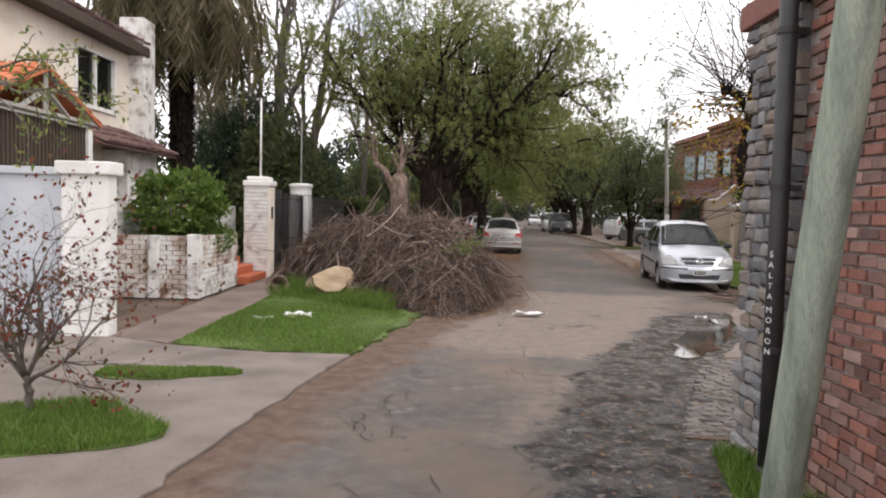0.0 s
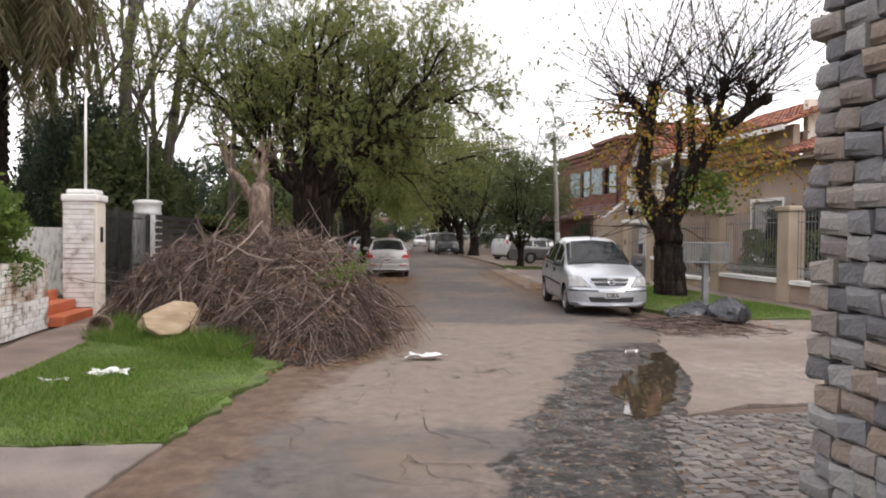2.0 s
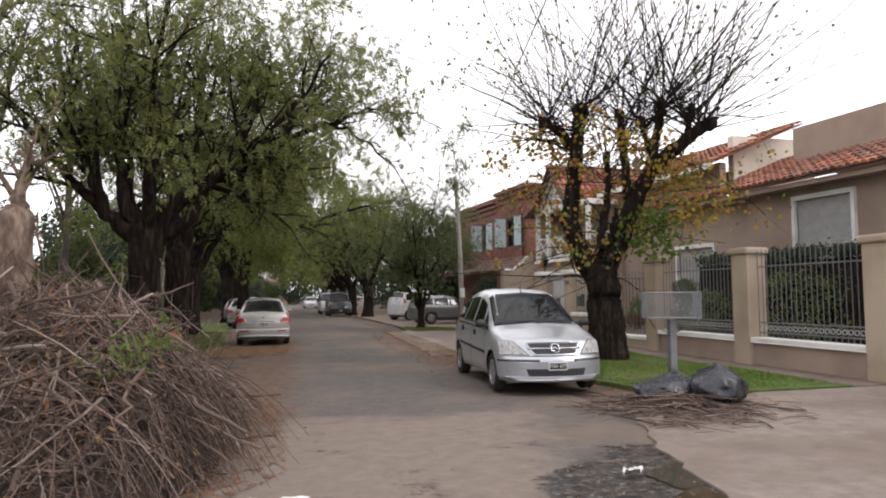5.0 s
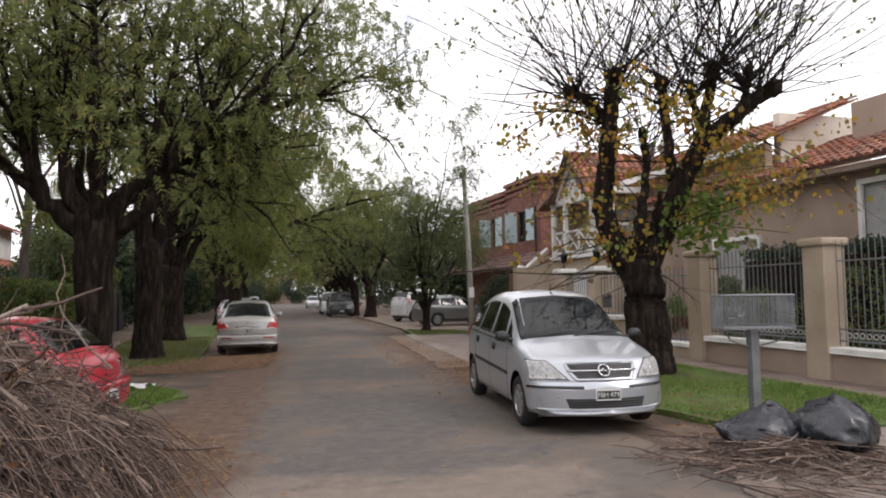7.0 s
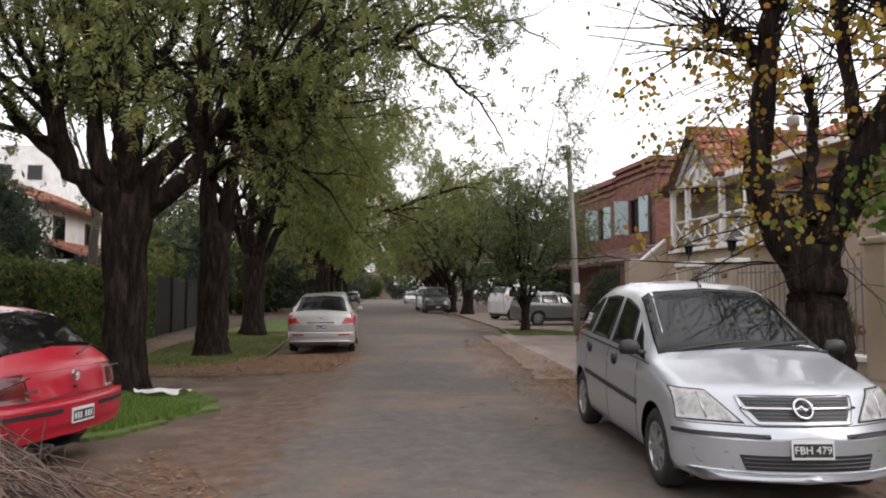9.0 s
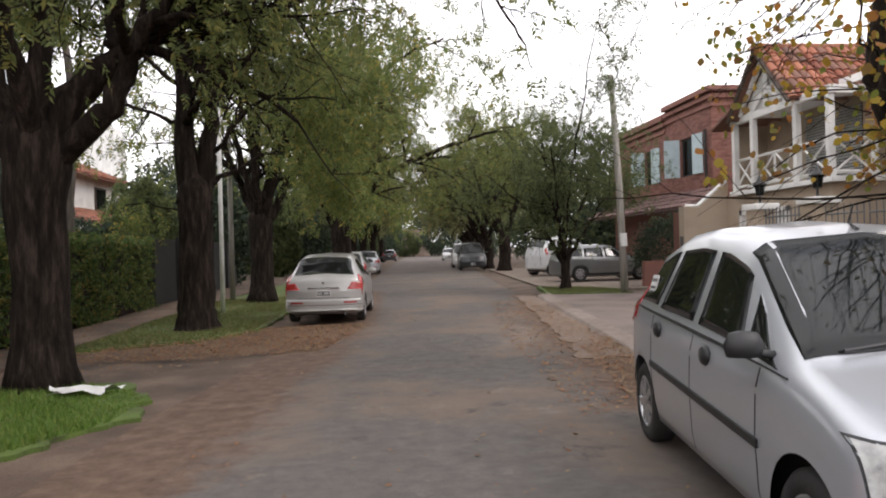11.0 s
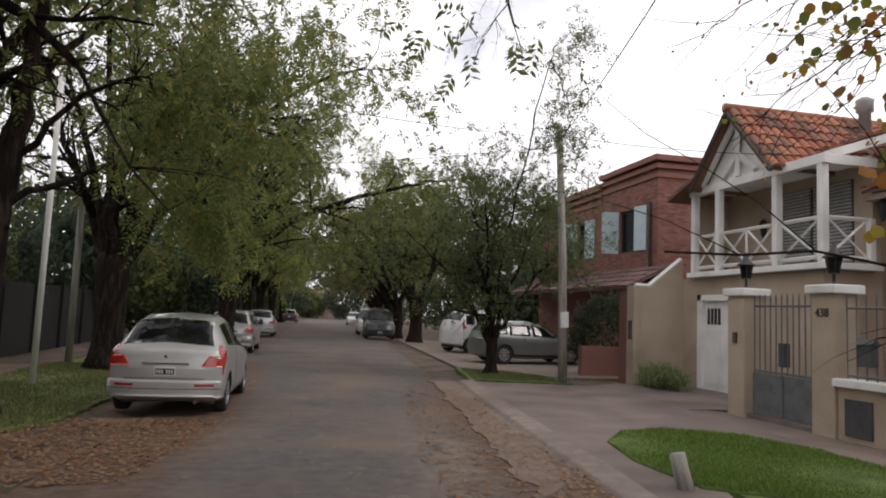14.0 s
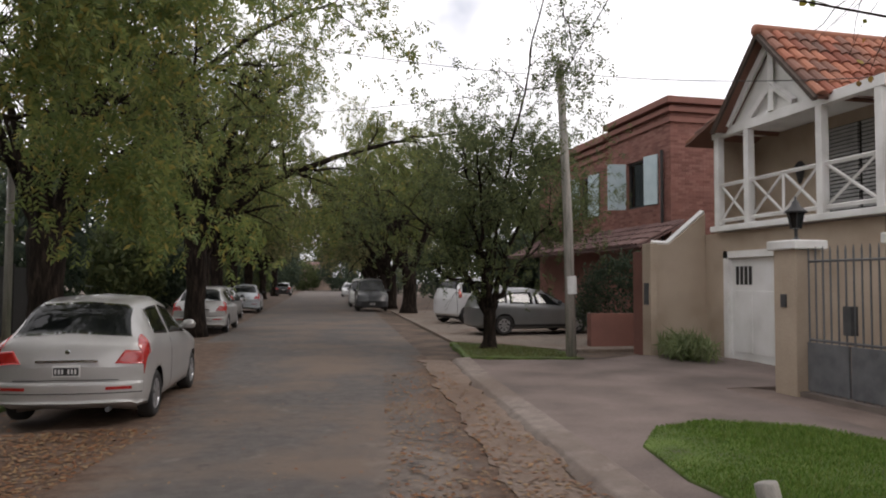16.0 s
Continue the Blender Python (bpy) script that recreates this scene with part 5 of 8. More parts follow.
# big tree on the left, with a long limb over the street
tree("tipa_tree", "large spreading street tree with dark trunk and feathery green leaves", 11, (-0.55, 22.6, 0),
     [(0, 0, -0.05, 0.36), (0.02, 0, 1.2, 0.31), (0.0, 0.0, 2.2, 0.34), (0.02, 0, 3.0, 0.4)],
     [([(0.1, 0, 2.8), (0.45, 0, 3.5), (1.04, 0, 4.03), (1.8, -0.1, 4.4), (2.6, -0.2, 4.95), (3.7, -0.2, 5.55), (4.4, -0.1, 5.75)], (0.23, 0.05), 16, 1.9),
      ([(4.1, -0.1, 5.65), (4.75, 0, 5.42), (5.45, 0, 4.9), (5.95, 0.1, 4.35), (6.15, 0.1, 3.8)], (0.045, 0.012), 9, 0.8, 0.12),
      ([(4.0, -0.1, 5.6), (4.9, -0.5, 6.0), (6.0, -0.8, 5.9), (6.8, -0.9, 5.4)], (0.045, 0.012), 9, 1.1, 0.2),
      ([(0.15, 0, 2.7), (0.95, -0.2, 3.3), (1.2, -0.3, 3.9), (1.5, -0.4, 4.35), (2.5, -0.7, 5.1), (3.4, -1.0, 6.2), (4.0, -1.2, 7.2)], (0.17, 0.04), 15, 2.2),
      ([(0.0, 0, 2.9), (0.1, 0.1, 4.3), (0.28, 0.1, 5.2), (0.75, 0.1, 5.95), (1.3, 0.2, 7.4)], (0.17, 0.05), 12, 2.2),
      ([(0.95, 0, 4.0), (0.95, 0.1, 4.7), (1.15, 0.2, 5.5), (1.6, 0.3, 7.2)], (0.12, 0.04), 11, 2.0),
      ([(1.8, -0.1, 4.45), (2.2, 0.1, 5.5), (2.7, 0.3, 7.2)], (0.1, 0.04), 12, 2.2),
      ([(3.0, -0.2, 5.2), (3.4, 0.5, 6.2), (4.2, 1.2, 7.3)], (0.08, 0.03), 12, 2.0),
      ([(-0.1, 0, 2.8), (-0.5, 0.0, 3.86), (-0.55, 0, 4.8), (-0.4, -0.1, 5.8), (-0.4, -0.2, 7.6)], (0.19, 0.05), 14, 2.4),
      ([(-0.1, 0, 2.7), (-0.8, 0.0, 3.4), (-1.15, 0, 4.2), (-1.4, 0, 5.3), (-1.9, 0.1, 7.0)], (0.21, 0.05), 14, 2.4),
      ([(-0.9, 0, 3.5), (-1.7, -0.2, 4.3), (-2.6, -0.4, 5.6), (-3.6, -0.6, 7.0)], (0.13, 0.04), 13, 2.2),
      ([(-0.1, 0.1, 2.9), (-0.4, 1.0, 3.8), (-0.6, 2.0, 5.4), (-0.8, 2.7, 7.6)], (0.16, 0.04), 12, 2.4),
      ([(0.1, -0.1, 2.9), (0.1, -1.0, 4.2), (0.3, -2.2, 5.9), (0.6, -3.4, 7.0)], (0.15, 0.04), 13, 2.2)],
     dict(TIPA, wig=0.2, clear=3.6), M["bark"], M["leaf_tipa"], 92000, (0.23, 0.23, 0.17), 0.095, 0.5, 0.36, 1.3, 9)

# double-stemmed tree
tree("tipa_tree", "tall double-stemmed street tree with yellowing drooping foliage", 12, (-0.22, 28.7, 0),
     [(0, 0, -0.05, 0.46), (0.0, 0, 0.5, 0.38), (0.02, 0, 1.6, 0.34), (0.04, 0, 2.9, 0.36)],
     [([(-0.08, 0, 2.6), (-0.17, 0, 4.2), (-0.2, 0.05, 6.2), (-0.35, 0.1, 9.2)], (0.3, 0.18), 5, 1.7),
      ([(0.14, 0, 2.6), (0.4, 0.05, 4.2), (0.5, 0.1, 6.3), (0.7, 0.2, 9.2)], (0.24, 0.12), 6, 1.8),
      ([(0.2, 0, 3.4), (1.2, -0.2, 4.6), (2.1, -0.3, 4.9), (2.8, -0.4, 4.5)], (0.06, 0.02), 11, 1.4),
      ([(0.3, 0.1, 3.0), (1.2, 0.9, 3.7), (2.0, 1.4, 3.9), (2.8, 1.8, 3.3)], (0.06, 0.015), 11, 1.3),
      ([(0.35, 0.1, 4.6), (1.4, 0.6, 6.2), (2.6, 0.9, 6.9), (3.6, 1.1, 6.3)], (0.07, 0.02), 12, 1.6),
      ([(-0.2, 0.0, 4.3), (-1.4, 0.1, 4.7), (-2.6, 0.2, 4.5)], (0.05, 0.012), 7, 1.1, 0.4),
      ([(-0.2, 0.0, 5.0), (-1.2, -0.6, 6.0), (-2.3, -0.8, 6.4)], (0.06, 0.015), 9, 1.4),
      ([(0.15, 0.0, 2.3), (-0.9, 0.3, 2.7), (-2.0, 0.5, 2.55)], (0.025, 0.008), 5, 0.7, 0.3)],
     dict(TIPA, up=(0.04, -0.04, -0.12, -0.16), clear=2.2), M["bark"], M["leaf_tipa_yellow"], 34000, (0.18, 0.18, 0.18), 0.115, 0.9, 0.34, 1.25, 9)

# the row behind: forked trunks, limbs that fan out, one long limb arching over the street
ROW = dict(TIPA, seg=0.55, wig=0.17, clear=3.0)
row = [(-0.1, 36.4, 0.4), (2.15, 43.2, 0.34), (1.5, 51.5, 0.36), (1.5, 59, 0.34), (1.8, 67, 0.34), (2.4, 77, 0.34), (3.2, 89, 0.34), (4.2, 103, 0.34)]
for i, (x, y, r) in enumerate(row):
    rng = random.Random(30 + i)
    limbs = []
    for k in range(7):
        a = k * 0.9 + rng.uniform(-0.3, 0.3)
        out, up_ = rng.uniform(1.6, 3.4), rng.uniform(7.6, 10.0)
        ca, sa = math.cos(a), math.sin(a)
        limbs.append(([(0.1 * ca, 0.1 * sa, 2.5), (0.22 * out * ca, 0.22 * out * sa, 3.9), (0.55 * out * ca, 0.55 * out * sa, 6.0), (out * ca, out * sa, up_)], (0.17, 0.05), 9, 2.7))
    if i == 1:
        limbs = [([(0.1, 0, 2.6), (0.5, 0, 3.4), (1.9, 0, 4.7), (3.0, 0, 5.25), (5.3, 0, 6.1), (7.0, 0.1, 6.6), (8.9, 0.2, 6.9)], (0.2, 0.03), 11, 1.6)] + limbs
    if i == 0:
        limbs = [([(0.1, 0, 2.4), (1.2, 0.2, 4.2), (2.6, 0.5, 6.2), (4.4, 0.8, 7.8), (6.0, 1.0, 8.6)], (0.16, 0.05), 12, 2.4)] + limbs
    near = i < 3
    tree("tipa_tree", "street tree in the row with fanning limbs and green crown" if i != 1 else "street tree with a long limb arching over the street", 40 + i, (x, y, 0),
         [(0, 0, -0.05, r), (0.03, 0, 1.3, r * 0.85), (0.0, 0, 2.6, r * 1.0)], limbs, ROW, M["bark"], M["leaf_tipa_yellow" if i == 2 else "leaf_tipa" if i < 5 else "leaf_far"],
         27000 if near else 13000 if i < 5 else 9000, (0.27, 0.27, 0.2), 0.15 if near else 0.22 if i < 5 else 0.36, 0.3, 0.36, 1.4, 8)

# right-hand row
for i, (x, y, r) in enumerate([(11.4, 57.0, 0.4), (11.6, 64.5, 0.36), (12.4, 74, 0.34), (13.2, 85, 0.34), (14.2, 98, 0.34)]):
    limbs = [([(0, 0, 2.0), (-1.3, -0.3, 3.6), (-2.9, -0.6, 5.6), (-4.6, -0.8, 7.0)], (0.2, 0.05), 12, 2.8),
             ([(0, 0, 1.9), (-0.8, -0.6, 3.6), (-1.9, -1.4, 6.0), (-2.6, -2.0, 8.0)], (0.2, 0.05), 12, 2.8),
             ([(0, 0, 2.0), (0.9, 0.4, 4.0), (1.9, 0.6, 6.0), (2.6, 0.8, 8.2)], (0.18, 0.05), 10, 2.6),
             ([(0, 0, 2.1), (-0.3, 0.6, 4.2), (-0.6, 1.0, 6.4), (-0.8, 1.4, 9.0)], (0.18, 0.05), 10, 2.8),
             ([(0, 0, 2.0), (0.6, -0.8, 3.8), (0.9, -1.5, 5.8), (1.2, -2.0, 8.0)], (0.18, 0.05), 10, 2.8)]
    tree("tipa_tree", "street tree on the far side with arching crown", 60 + i, (x, y, 0), [(0, 0, -0.05, r), (0.05, 0, 1.2, r * 0.9), (0, 0, 2.1, r)], limbs, ROW, M["bark"], M["leaf_tipa" if i < 2 else "leaf_far"], 26000 if i < 2 else 9000, (0.24, 0.24, 0.2), 0.17 if i < 2 else 0.36, 0.6, 0.36, 1.4, 8)

# broad small tree by the pole
tree("small_tree", "low broad-crowned street tree with forked dark stems", 71, (9.8, 37.0, 0.03), [(0, 0, -0.05, 0.2), (0.03, 0, 0.5, 0.15), (0.0, 0, 0.95, 0.17)],
     [([(0, 0, 0.8), (-0.5, 0, 1.7), (-1.3, 0.1, 2.9), (-2.5, 0.2, 3.9)], (0.1, 0.03), 13, 1.5), ([(0, 0, 0.8), (0.5, 0.1, 1.6), (1.3, 0.2, 2.8), (2.2, 0.3, 3.6)], (0.1, 0.03), 13, 1.5),
      ([(0, 0, 0.9), (0.1, 0.5, 2.1), (0.3, 1.0, 3.6), (0.5, 1.4, 5.0)], (0.09, 0.03), 13, 1.5), ([(0, 0, 0.9), (-0.3, -0.6, 2.0), (-0.5, -1.2, 3.3), (-0.8, -1.6, 4.6)], (0.09, 0.03), 13, 1.5),
      ([(0, 0, 0.9), (-0.2, 0.1, 2.2), (-0.5, 0.1, 3.8), (-0.6, 0.2, 5.3)], (0.09, 0.03), 13, 1.5), ([(0, 0, 0.9), (0.3, -0.3, 2.2), (0.9, -0.5, 3.8), (1.2, -0.6, 5.0)], (0.09, 0.03), 13, 1.5),
      ([(0, 0, 0.9), (-0.1, -1.0, 3.2), (0.0, -2.4, 5.6), (0.2, -3.4, 7.9), (0.6, -3.7, 8.6)], (0.045, 0.012), 14, 1.2, 0.6), ([(0.2, -3.4, 7.9), (0.5, -3.6, 7.4), (0.7, -3.7, 6.4), (0.8, -3.7, 5.6)], (0.02, 0.008), 9, 0.7, 0.6)],
     dict(TIPA, seg=0.3, kids=(5, 4, 3), up=(0.03, 0.0, -0.03), bare=0.15, angle=(30, 75), leaf_from=2, clear=1.5), M["bark"], M["leaf_round"], 40000, (0.22, 0.22, 0.18), 0.1, 0.4, 0.36, 1.5, 6)

# pollarded plane tree with whips
rng = np.random.default_rng(21)
plane = thing("plane_tree", "pollarded plane tree with bare upright whips and yellow autumn leaves", "tree", pose(9.5, 20.2, 0))
g, tips = Geo(), []
c_, s_ = math.cos(radians(-36)), math.sin(radians(-36))


def flat(a, z, b=0.0):
    """Limb points across the view from the street: a metres aside, b deeper."""
    return np.array((a * c_ - b * s_, a * s_ + b * c_, z))


def limb(pts, r0, r1, n=9):
    pts = np.array(pts, float)
    q = np.linspace(0, len(pts) - 1, 5 * len(pts))
    path = np.stack([np.interp(q, range(len(pts)), pts[:, c]) for c in range(3)], 1) + rng.normal(0, 0.018, (len(q), 3))
    g.tube(path, np.interp(q, (0, len(pts) - 1), (r0, r1)), n)
    return path


limb([flat(0.05, 0.10), flat(0.04, 0.44), flat(-0.01, 1.12), flat(-0.03, 1.69), flat(-0.07, 2.15)], 0.46, 0.36, 14)
limb([flat(-0.07, 2.15), flat(-0.05, 2.35), flat(-0.04, 2.55)], 0.36, 0.12, 14)
stems = [
    ([flat(-0.21, 1.92), flat(-0.55, 2.51), flat(-0.79, 3.34), flat(-0.65, 4.16), flat(-0.58, 4.98), flat(-0.46, 5.93)], 0.25, 0.14),
    ([flat(-0.67, 4.99), flat(-0.89, 5.31), flat(-1.12, 5.57), flat(-1.35, 5.62)], 0.12, 0.09),
    ([flat(-0.03, 1.92), flat(0.35, 2.71), flat(0.69, 3.61), flat(1.06, 4.33), flat(1.56, 4.74), flat(2.04, 5.10), flat(2.41, 5.38)], 0.25, 0.11),
    ([flat(0.55, 3.73), flat(0.52, 4.23, 0.20), flat(0.47, 4.98, 0.40), flat(0.41, 5.77, 0.40)], 0.11, 0.09),
    ([flat(1.06, 4.33), flat(1.16, 4.83), flat(1.31, 5.40), flat(1.38, 5.85)], 0.12, 0.09),
    ([flat(1.09, 4.73), flat(1.00, 5.15, -0.20), flat(0.94, 5.41, -0.30)], 0.07, 0.06),
    ([flat(1.61, 4.74), flat(1.90, 5.18, 0.30), flat(2.01, 5.81, 0.50)], 0.08, 0.07),
    ([flat(-0.12, 2.51, 0.20), flat(-0.07, 3.26, 0.70), flat(0.04, 4.06, 1.20), flat(-0.02, 5.03, 1.60)], 0.12, 0.07),
    ([flat(0.12, 2.49), flat(0.21, 2.91, -0.30), flat(0.40, 3.44, -0.50)], 0.09, 0.05),
]
for pts, r0, r1 in stems:
    path = limb(pts, r0, r1)
    e = path[-1]
    if r1 > 0.055:
        g.lathe([(0.02, -0.2), (r1 * 1.25, -0.12), (r1 * 1.5, 0.0), (r1 * 1.1, 0.12), (0.02, 0.16)], 10, Matrix.Translation(e))
        for _ in range(int(180 * r1) + 18):
            d = unit(np.array((rng.normal(0, 1.15), rng.normal(0, 1.15), 1.0)))
            grow(g, tips, rng, path[-1 - rng.integers(0, 7)] + rng.normal(0, 0.05, 3), d, rng.uniform(2.2, 5.4), rng.uniform(0.009, 0.02), 3, dict(TIPA, seg=0.5, wig=0.06, up=(0, 0, 0, 0.03), levels=4, kids=(2,), bare=0.3, angle=(18, 45), ratio=(0.3, 0.55), leaf_from=4))
low = []
for _ in range(60):
    pts, r0, r1 = stems[rng.integers(0, len(stems))]
    p = np.array(pts[rng.integers(0, 4 if len(pts) > 4 else 3)], float)
    d = unit(np.array((rng.normal(0, 1), rng.normal(0, 1), rng.uniform(-0.25, 0.5))))
    grow(g, low, rng, p, d, rng.uniform(1.5, 3.8), 0.017, 3, dict(TIPA, seg=0.35, wig=0.12, up=(0, 0, 0, -0.015), levels=4, kids=(3,), bare=0.3, angle=(20, 50), ratio=(0.3, 0.5), leaf_from=3))
# long bare branches that hang forward over the lawn
far_tips = []
for k in range(9):
    e = np.array((rng.uniform(-1.3, 0.6), rng.uniform(3.6, 5.0), rng.uniform(3.4, 5.2)))
    pts = [np.array((0.2, 0.5, 4.6 + 0.1 * k)), e * 0.55 + np.array((0.2, 0.0, 2.6)), e * 0.85 + np.array((0.0, 0.0, 0.9)), e]
    path = limb(pts, 0.014, 0.004, 5)
    for _ in range(7):
        grow(g, far_tips, rng, path[rng.integers(6, len(path))], unit(np.array((rng.normal(-0.3, 0.6), 1.0, rng.normal(-0.3, 0.5)))), rng.uniform(0.5, 1.3), 0.006, 4, dict(TIPA, seg=0.25, wig=0.12, up=(0, 0, 0, 0), levels=4, leaf_from=4))
for k in range(7):
    grow(g, low, rng, flat(-0.6, 4.9 + 0.1 * k), unit(flat(-1, 0.25 - 0.03 * k, -0.9)), rng.uniform(2.0, 2.9), 0.026, 3, dict(TIPA, seg=0.4, wig=0.1, up=(0, 0, 0, -0.01), levels=4, kids=(4,), bare=0.2, angle=(20, 50), ratio=(0.25, 0.45), leaf_from=3))
leaves("low_leaves", rng, [flat(0.6 + 0.12 * (k % 9), 2.5 + 0.11 * (k // 9), 0.1 * ((k * 7) % 9) - 0.4) for k in range(80)], 420, (0.16, 0.16, 0.14), 0.12, M["leaf_bush"], plane, 0.6, 0.8, "green leaves low on the trunk")
leaves("whip_leaves", rng, tips, 900, (0.1, 0.1, 0.1), 0.085, M["leaf_tipa"], plane, 0.8, 0.75, "last green leaves on the whips")
part("trunk", g, M["bark"], plane, "dark trunk with knuckled limbs and thin whips", True)
leaves("branch_leaves", rng, far_tips, 90, (0.05, 0.05, 0.05), 0.065, M["leaf_plane"], plane, 0.8, 0.8, "few yellow leaves on the bare branches")
lowp = np.array(low)
leaves("crown", rng, lowp[(lowp[:, 2] < 5.2) & (lowp[:, 2] > 2.3) & (np.hypot(lowp[:, 0], lowp[:, 1]) < 4.0) & (lowp[:, 0] > -2.6) & (lowp[:, 1] < 2.4)], 3000, (0.2, 0.2, 0.16), 0.1, M["leaf_plane"], plane, 0.7, 0.8, "yellow and orange autumn leaves")

# ---------------- walls and houses ----------------
def pillow(w, d, h, inset, seed, skew=0.0):
    """A brick or stone: front face at -x, slightly smaller than its back."""
    r = random.Random(seed)
    j = lambda a: r.uniform(-a, a)
    k = skew
    back = [(d, -w / 2, -h / 2), (d, w / 2, -h / 2), (d, w / 2, h / 2), (d, -w / 2, h / 2)]
    mid = [(inset * 0.8, y + j(k), z + j(k)) for _, y, z in back]
    front = [(j(k * 0.7), y * (1 - 2 * inset / w) + j(k), z * (1 - 2 * inset / h) + j(k)) for _, y, z in back]
    v = back + mid + front
    f = [(i, (i + 1) % 4, 4 + (i + 1) % 4, 4 + i) for i in range(4)] + [(4 + i, 4 + (i + 1) % 4, 8 + (i + 1) % 4, 8 + i) for i in range(4)] + [(8, 9, 10, 11)]
    return v, [tuple(reversed(q)) for q in f]


def shed_roof(name, label, corners, material, parent=None, pitch=0.2, r=0.085, thick=0.05):
    """Rows of barrel tiles on a slope: corners eave-start, eave-end, ridge-end, ridge-start."""
    a, b, c, d = (np.array(p, float) for p in corners)
    g = Geo()
    n = max(2, int(np.linalg.norm(b - a) / pitch))
    nrm = unit(np.cross(b - a, d - a))
    if nrm[2] < 0:
        nrm = -nrm
    m = max(2, int(max(np.linalg.norm(d - a), np.linalg.norm(c - b)) / 0.38))
    for i in range(n):
        lo, hi = a + (b - a) * (i + 0.5) / n, d + (c - d) * (i + 0.5) / n
        e = hi - lo
        if np.linalg.norm(e) < 0.3:
            continue
        side = unit(np.cross(e, nrm))
        for k in range(m):
            p, q = lo + e * k / m, lo + e * (k + 1.12) / m
            lift = nrm * (0.012 * (i % 2) + 0.006 * ((i * 7 + k * 3) % 3))
            r0, r1 = r * 1.08, r * 0.88
            vs = []
            for pt, rr in ((p + nrm * 0.03, r0), (q, r1)):
                for t in np.linspace(0, math.pi, 6):
                    vs.append(pt + lift + side * rr * math.cos(t) + nrm * rr * 0.75 * math.sin(t))
            g.add(vs, [(j, j + 1, 7 + j, 6 + j) for j in range(5)] + [(0, 1, 2, 3, 4, 5)])
    base = [p - nrm * 0.02 for p in (a, b, c, d)]
    g.add(base + [p - nrm * (0.02 + thick) for p in (a, b, c, d)], [(0, 1, 2, 3), (7, 6, 5, 4), (0, 4, 5, 1), (1, 5, 6, 2), (2, 6, 7, 3), (3, 7, 4, 0)])
    return part(name, g, material, parent, label)


def railing(parent, p0, p1, z0, z1, step, r, material, name="bar", spear=True, rails=(0.12, 0.85)):
    a, b = np.array(p0, float), np.array(p1, float)
    n = int(np.linalg.norm(b - a) / step)
    d = (b - a) / n
    tip = 0.07 if spear else 0.0
    me = Geo().tube([(0, 0, 0), (0, 0, z1 - z0 - tip), (0, 0, z1 - z0)], [r, r, r * 0.3 if spear else r], 6).mesh(name, material)
    for i in range(n + 1):
        ob = new(name, me)
        ob.parent = parent
        ob.matrix_basis = Matrix.Translation((*(a + d * i), z0))
    for f in rails:
        z = z0 + (z1 - z0) * f
        part("rail", Geo().tube([(*a, z), (*b, z)], [r * 1.5, r * 1.5], 4), material, parent)


# the corner building beside the start: red brick, stone quoin, black downpipe
near_wall = thing("wall_near", "weathered red brick corner wall with grey stone edge", "wall", kind="structure")
part("wall_core", Geo().box(2.345, 7.5, -7, 4.47, 0, 3.3), M["mortar"], near_wall, "grey mortar joints")
part("wall_cap", Geo().box(2.22, 7.6, -7, 4.58, 3.16, 3.34), M["brick_far"], near_wall, "red brick coping", bevel=0.01)

# left: white house front walls
wl_ = thing("wall_left_1", "white and pale grey rendered garden wall with square pier", "wall", kind="structure")
part("wall_panel", Geo().box(-10, -4.85, 8.35, 8.55, 0, 2.1), M["grey_wall"], wl_, "pale grey panel", bevel=0.01)
part("coping", Geo().box(-10, -4.85, 8.29, 8.6, 2.1, 2.2), M["grey_wall"], wl_, "", bevel=0.015)
part("pier", Geo().box(-4.9, -4.3, 8.1, 8.36, 0, 2.1), M["white"], wl_, "white pier", bevel=0.015)
part("pier_cap", Geo().box(-4.96, -4.24, 8.04, 8.42, 2.1, 2.27), M["white"], wl_, "", bevel=0.02)

pl = thing("brick_planter", "raised planter of white-painted brick with earthy stains", "planter")
rngp = random.Random(4)
for (ax, a0, a1, fixed) in (("x", -6.3, -4.6, 12.2), ("y", 12.2, 14.7, -4.6)):
    z = 0.0
    while z < 1.1:
        o = -0.12 if int(z / 0.09) % 2 else 0.0
        p = a0 + o
        g = Geo()
        while p < a1:
            q = min(p + 0.24, a1)
            s = max(p, a0)
            if q - s > 0.03:
                u = rngp.uniform(0, 0.018)
                if ax == "x":
                    g.box(s + 0.006, q - 0.006, fixed - u, fixed + 0.18, z, z + 0.08)
                else:
                    g.box(fixed - 0.18, fixed + u, s + 0.006, q - 0.006, z, z + 0.08)
            p += 0.25
        part("brick_course", g, M["planter_brick"] if ax == "x" or z > 0.5 else M["white_rough"], pl)
        z += 0.09
part("planter_post", Geo().box(-4.78, -4.56, 12.14, 12.36, 0, 1.2), M["white_rough"], pl, "white corner post", bevel=0.02)
part("planter_post", Geo().box(-5.5, -5.3, 12.14, 12.3, 0, 1.17), M["white_rough"], pl, "white post", bevel=0.02)
part("soil", Geo().box(-6.3, -4.7, 12.35, 14.7, 0.2, 1.08), M["dirt"], pl, "dark soil")

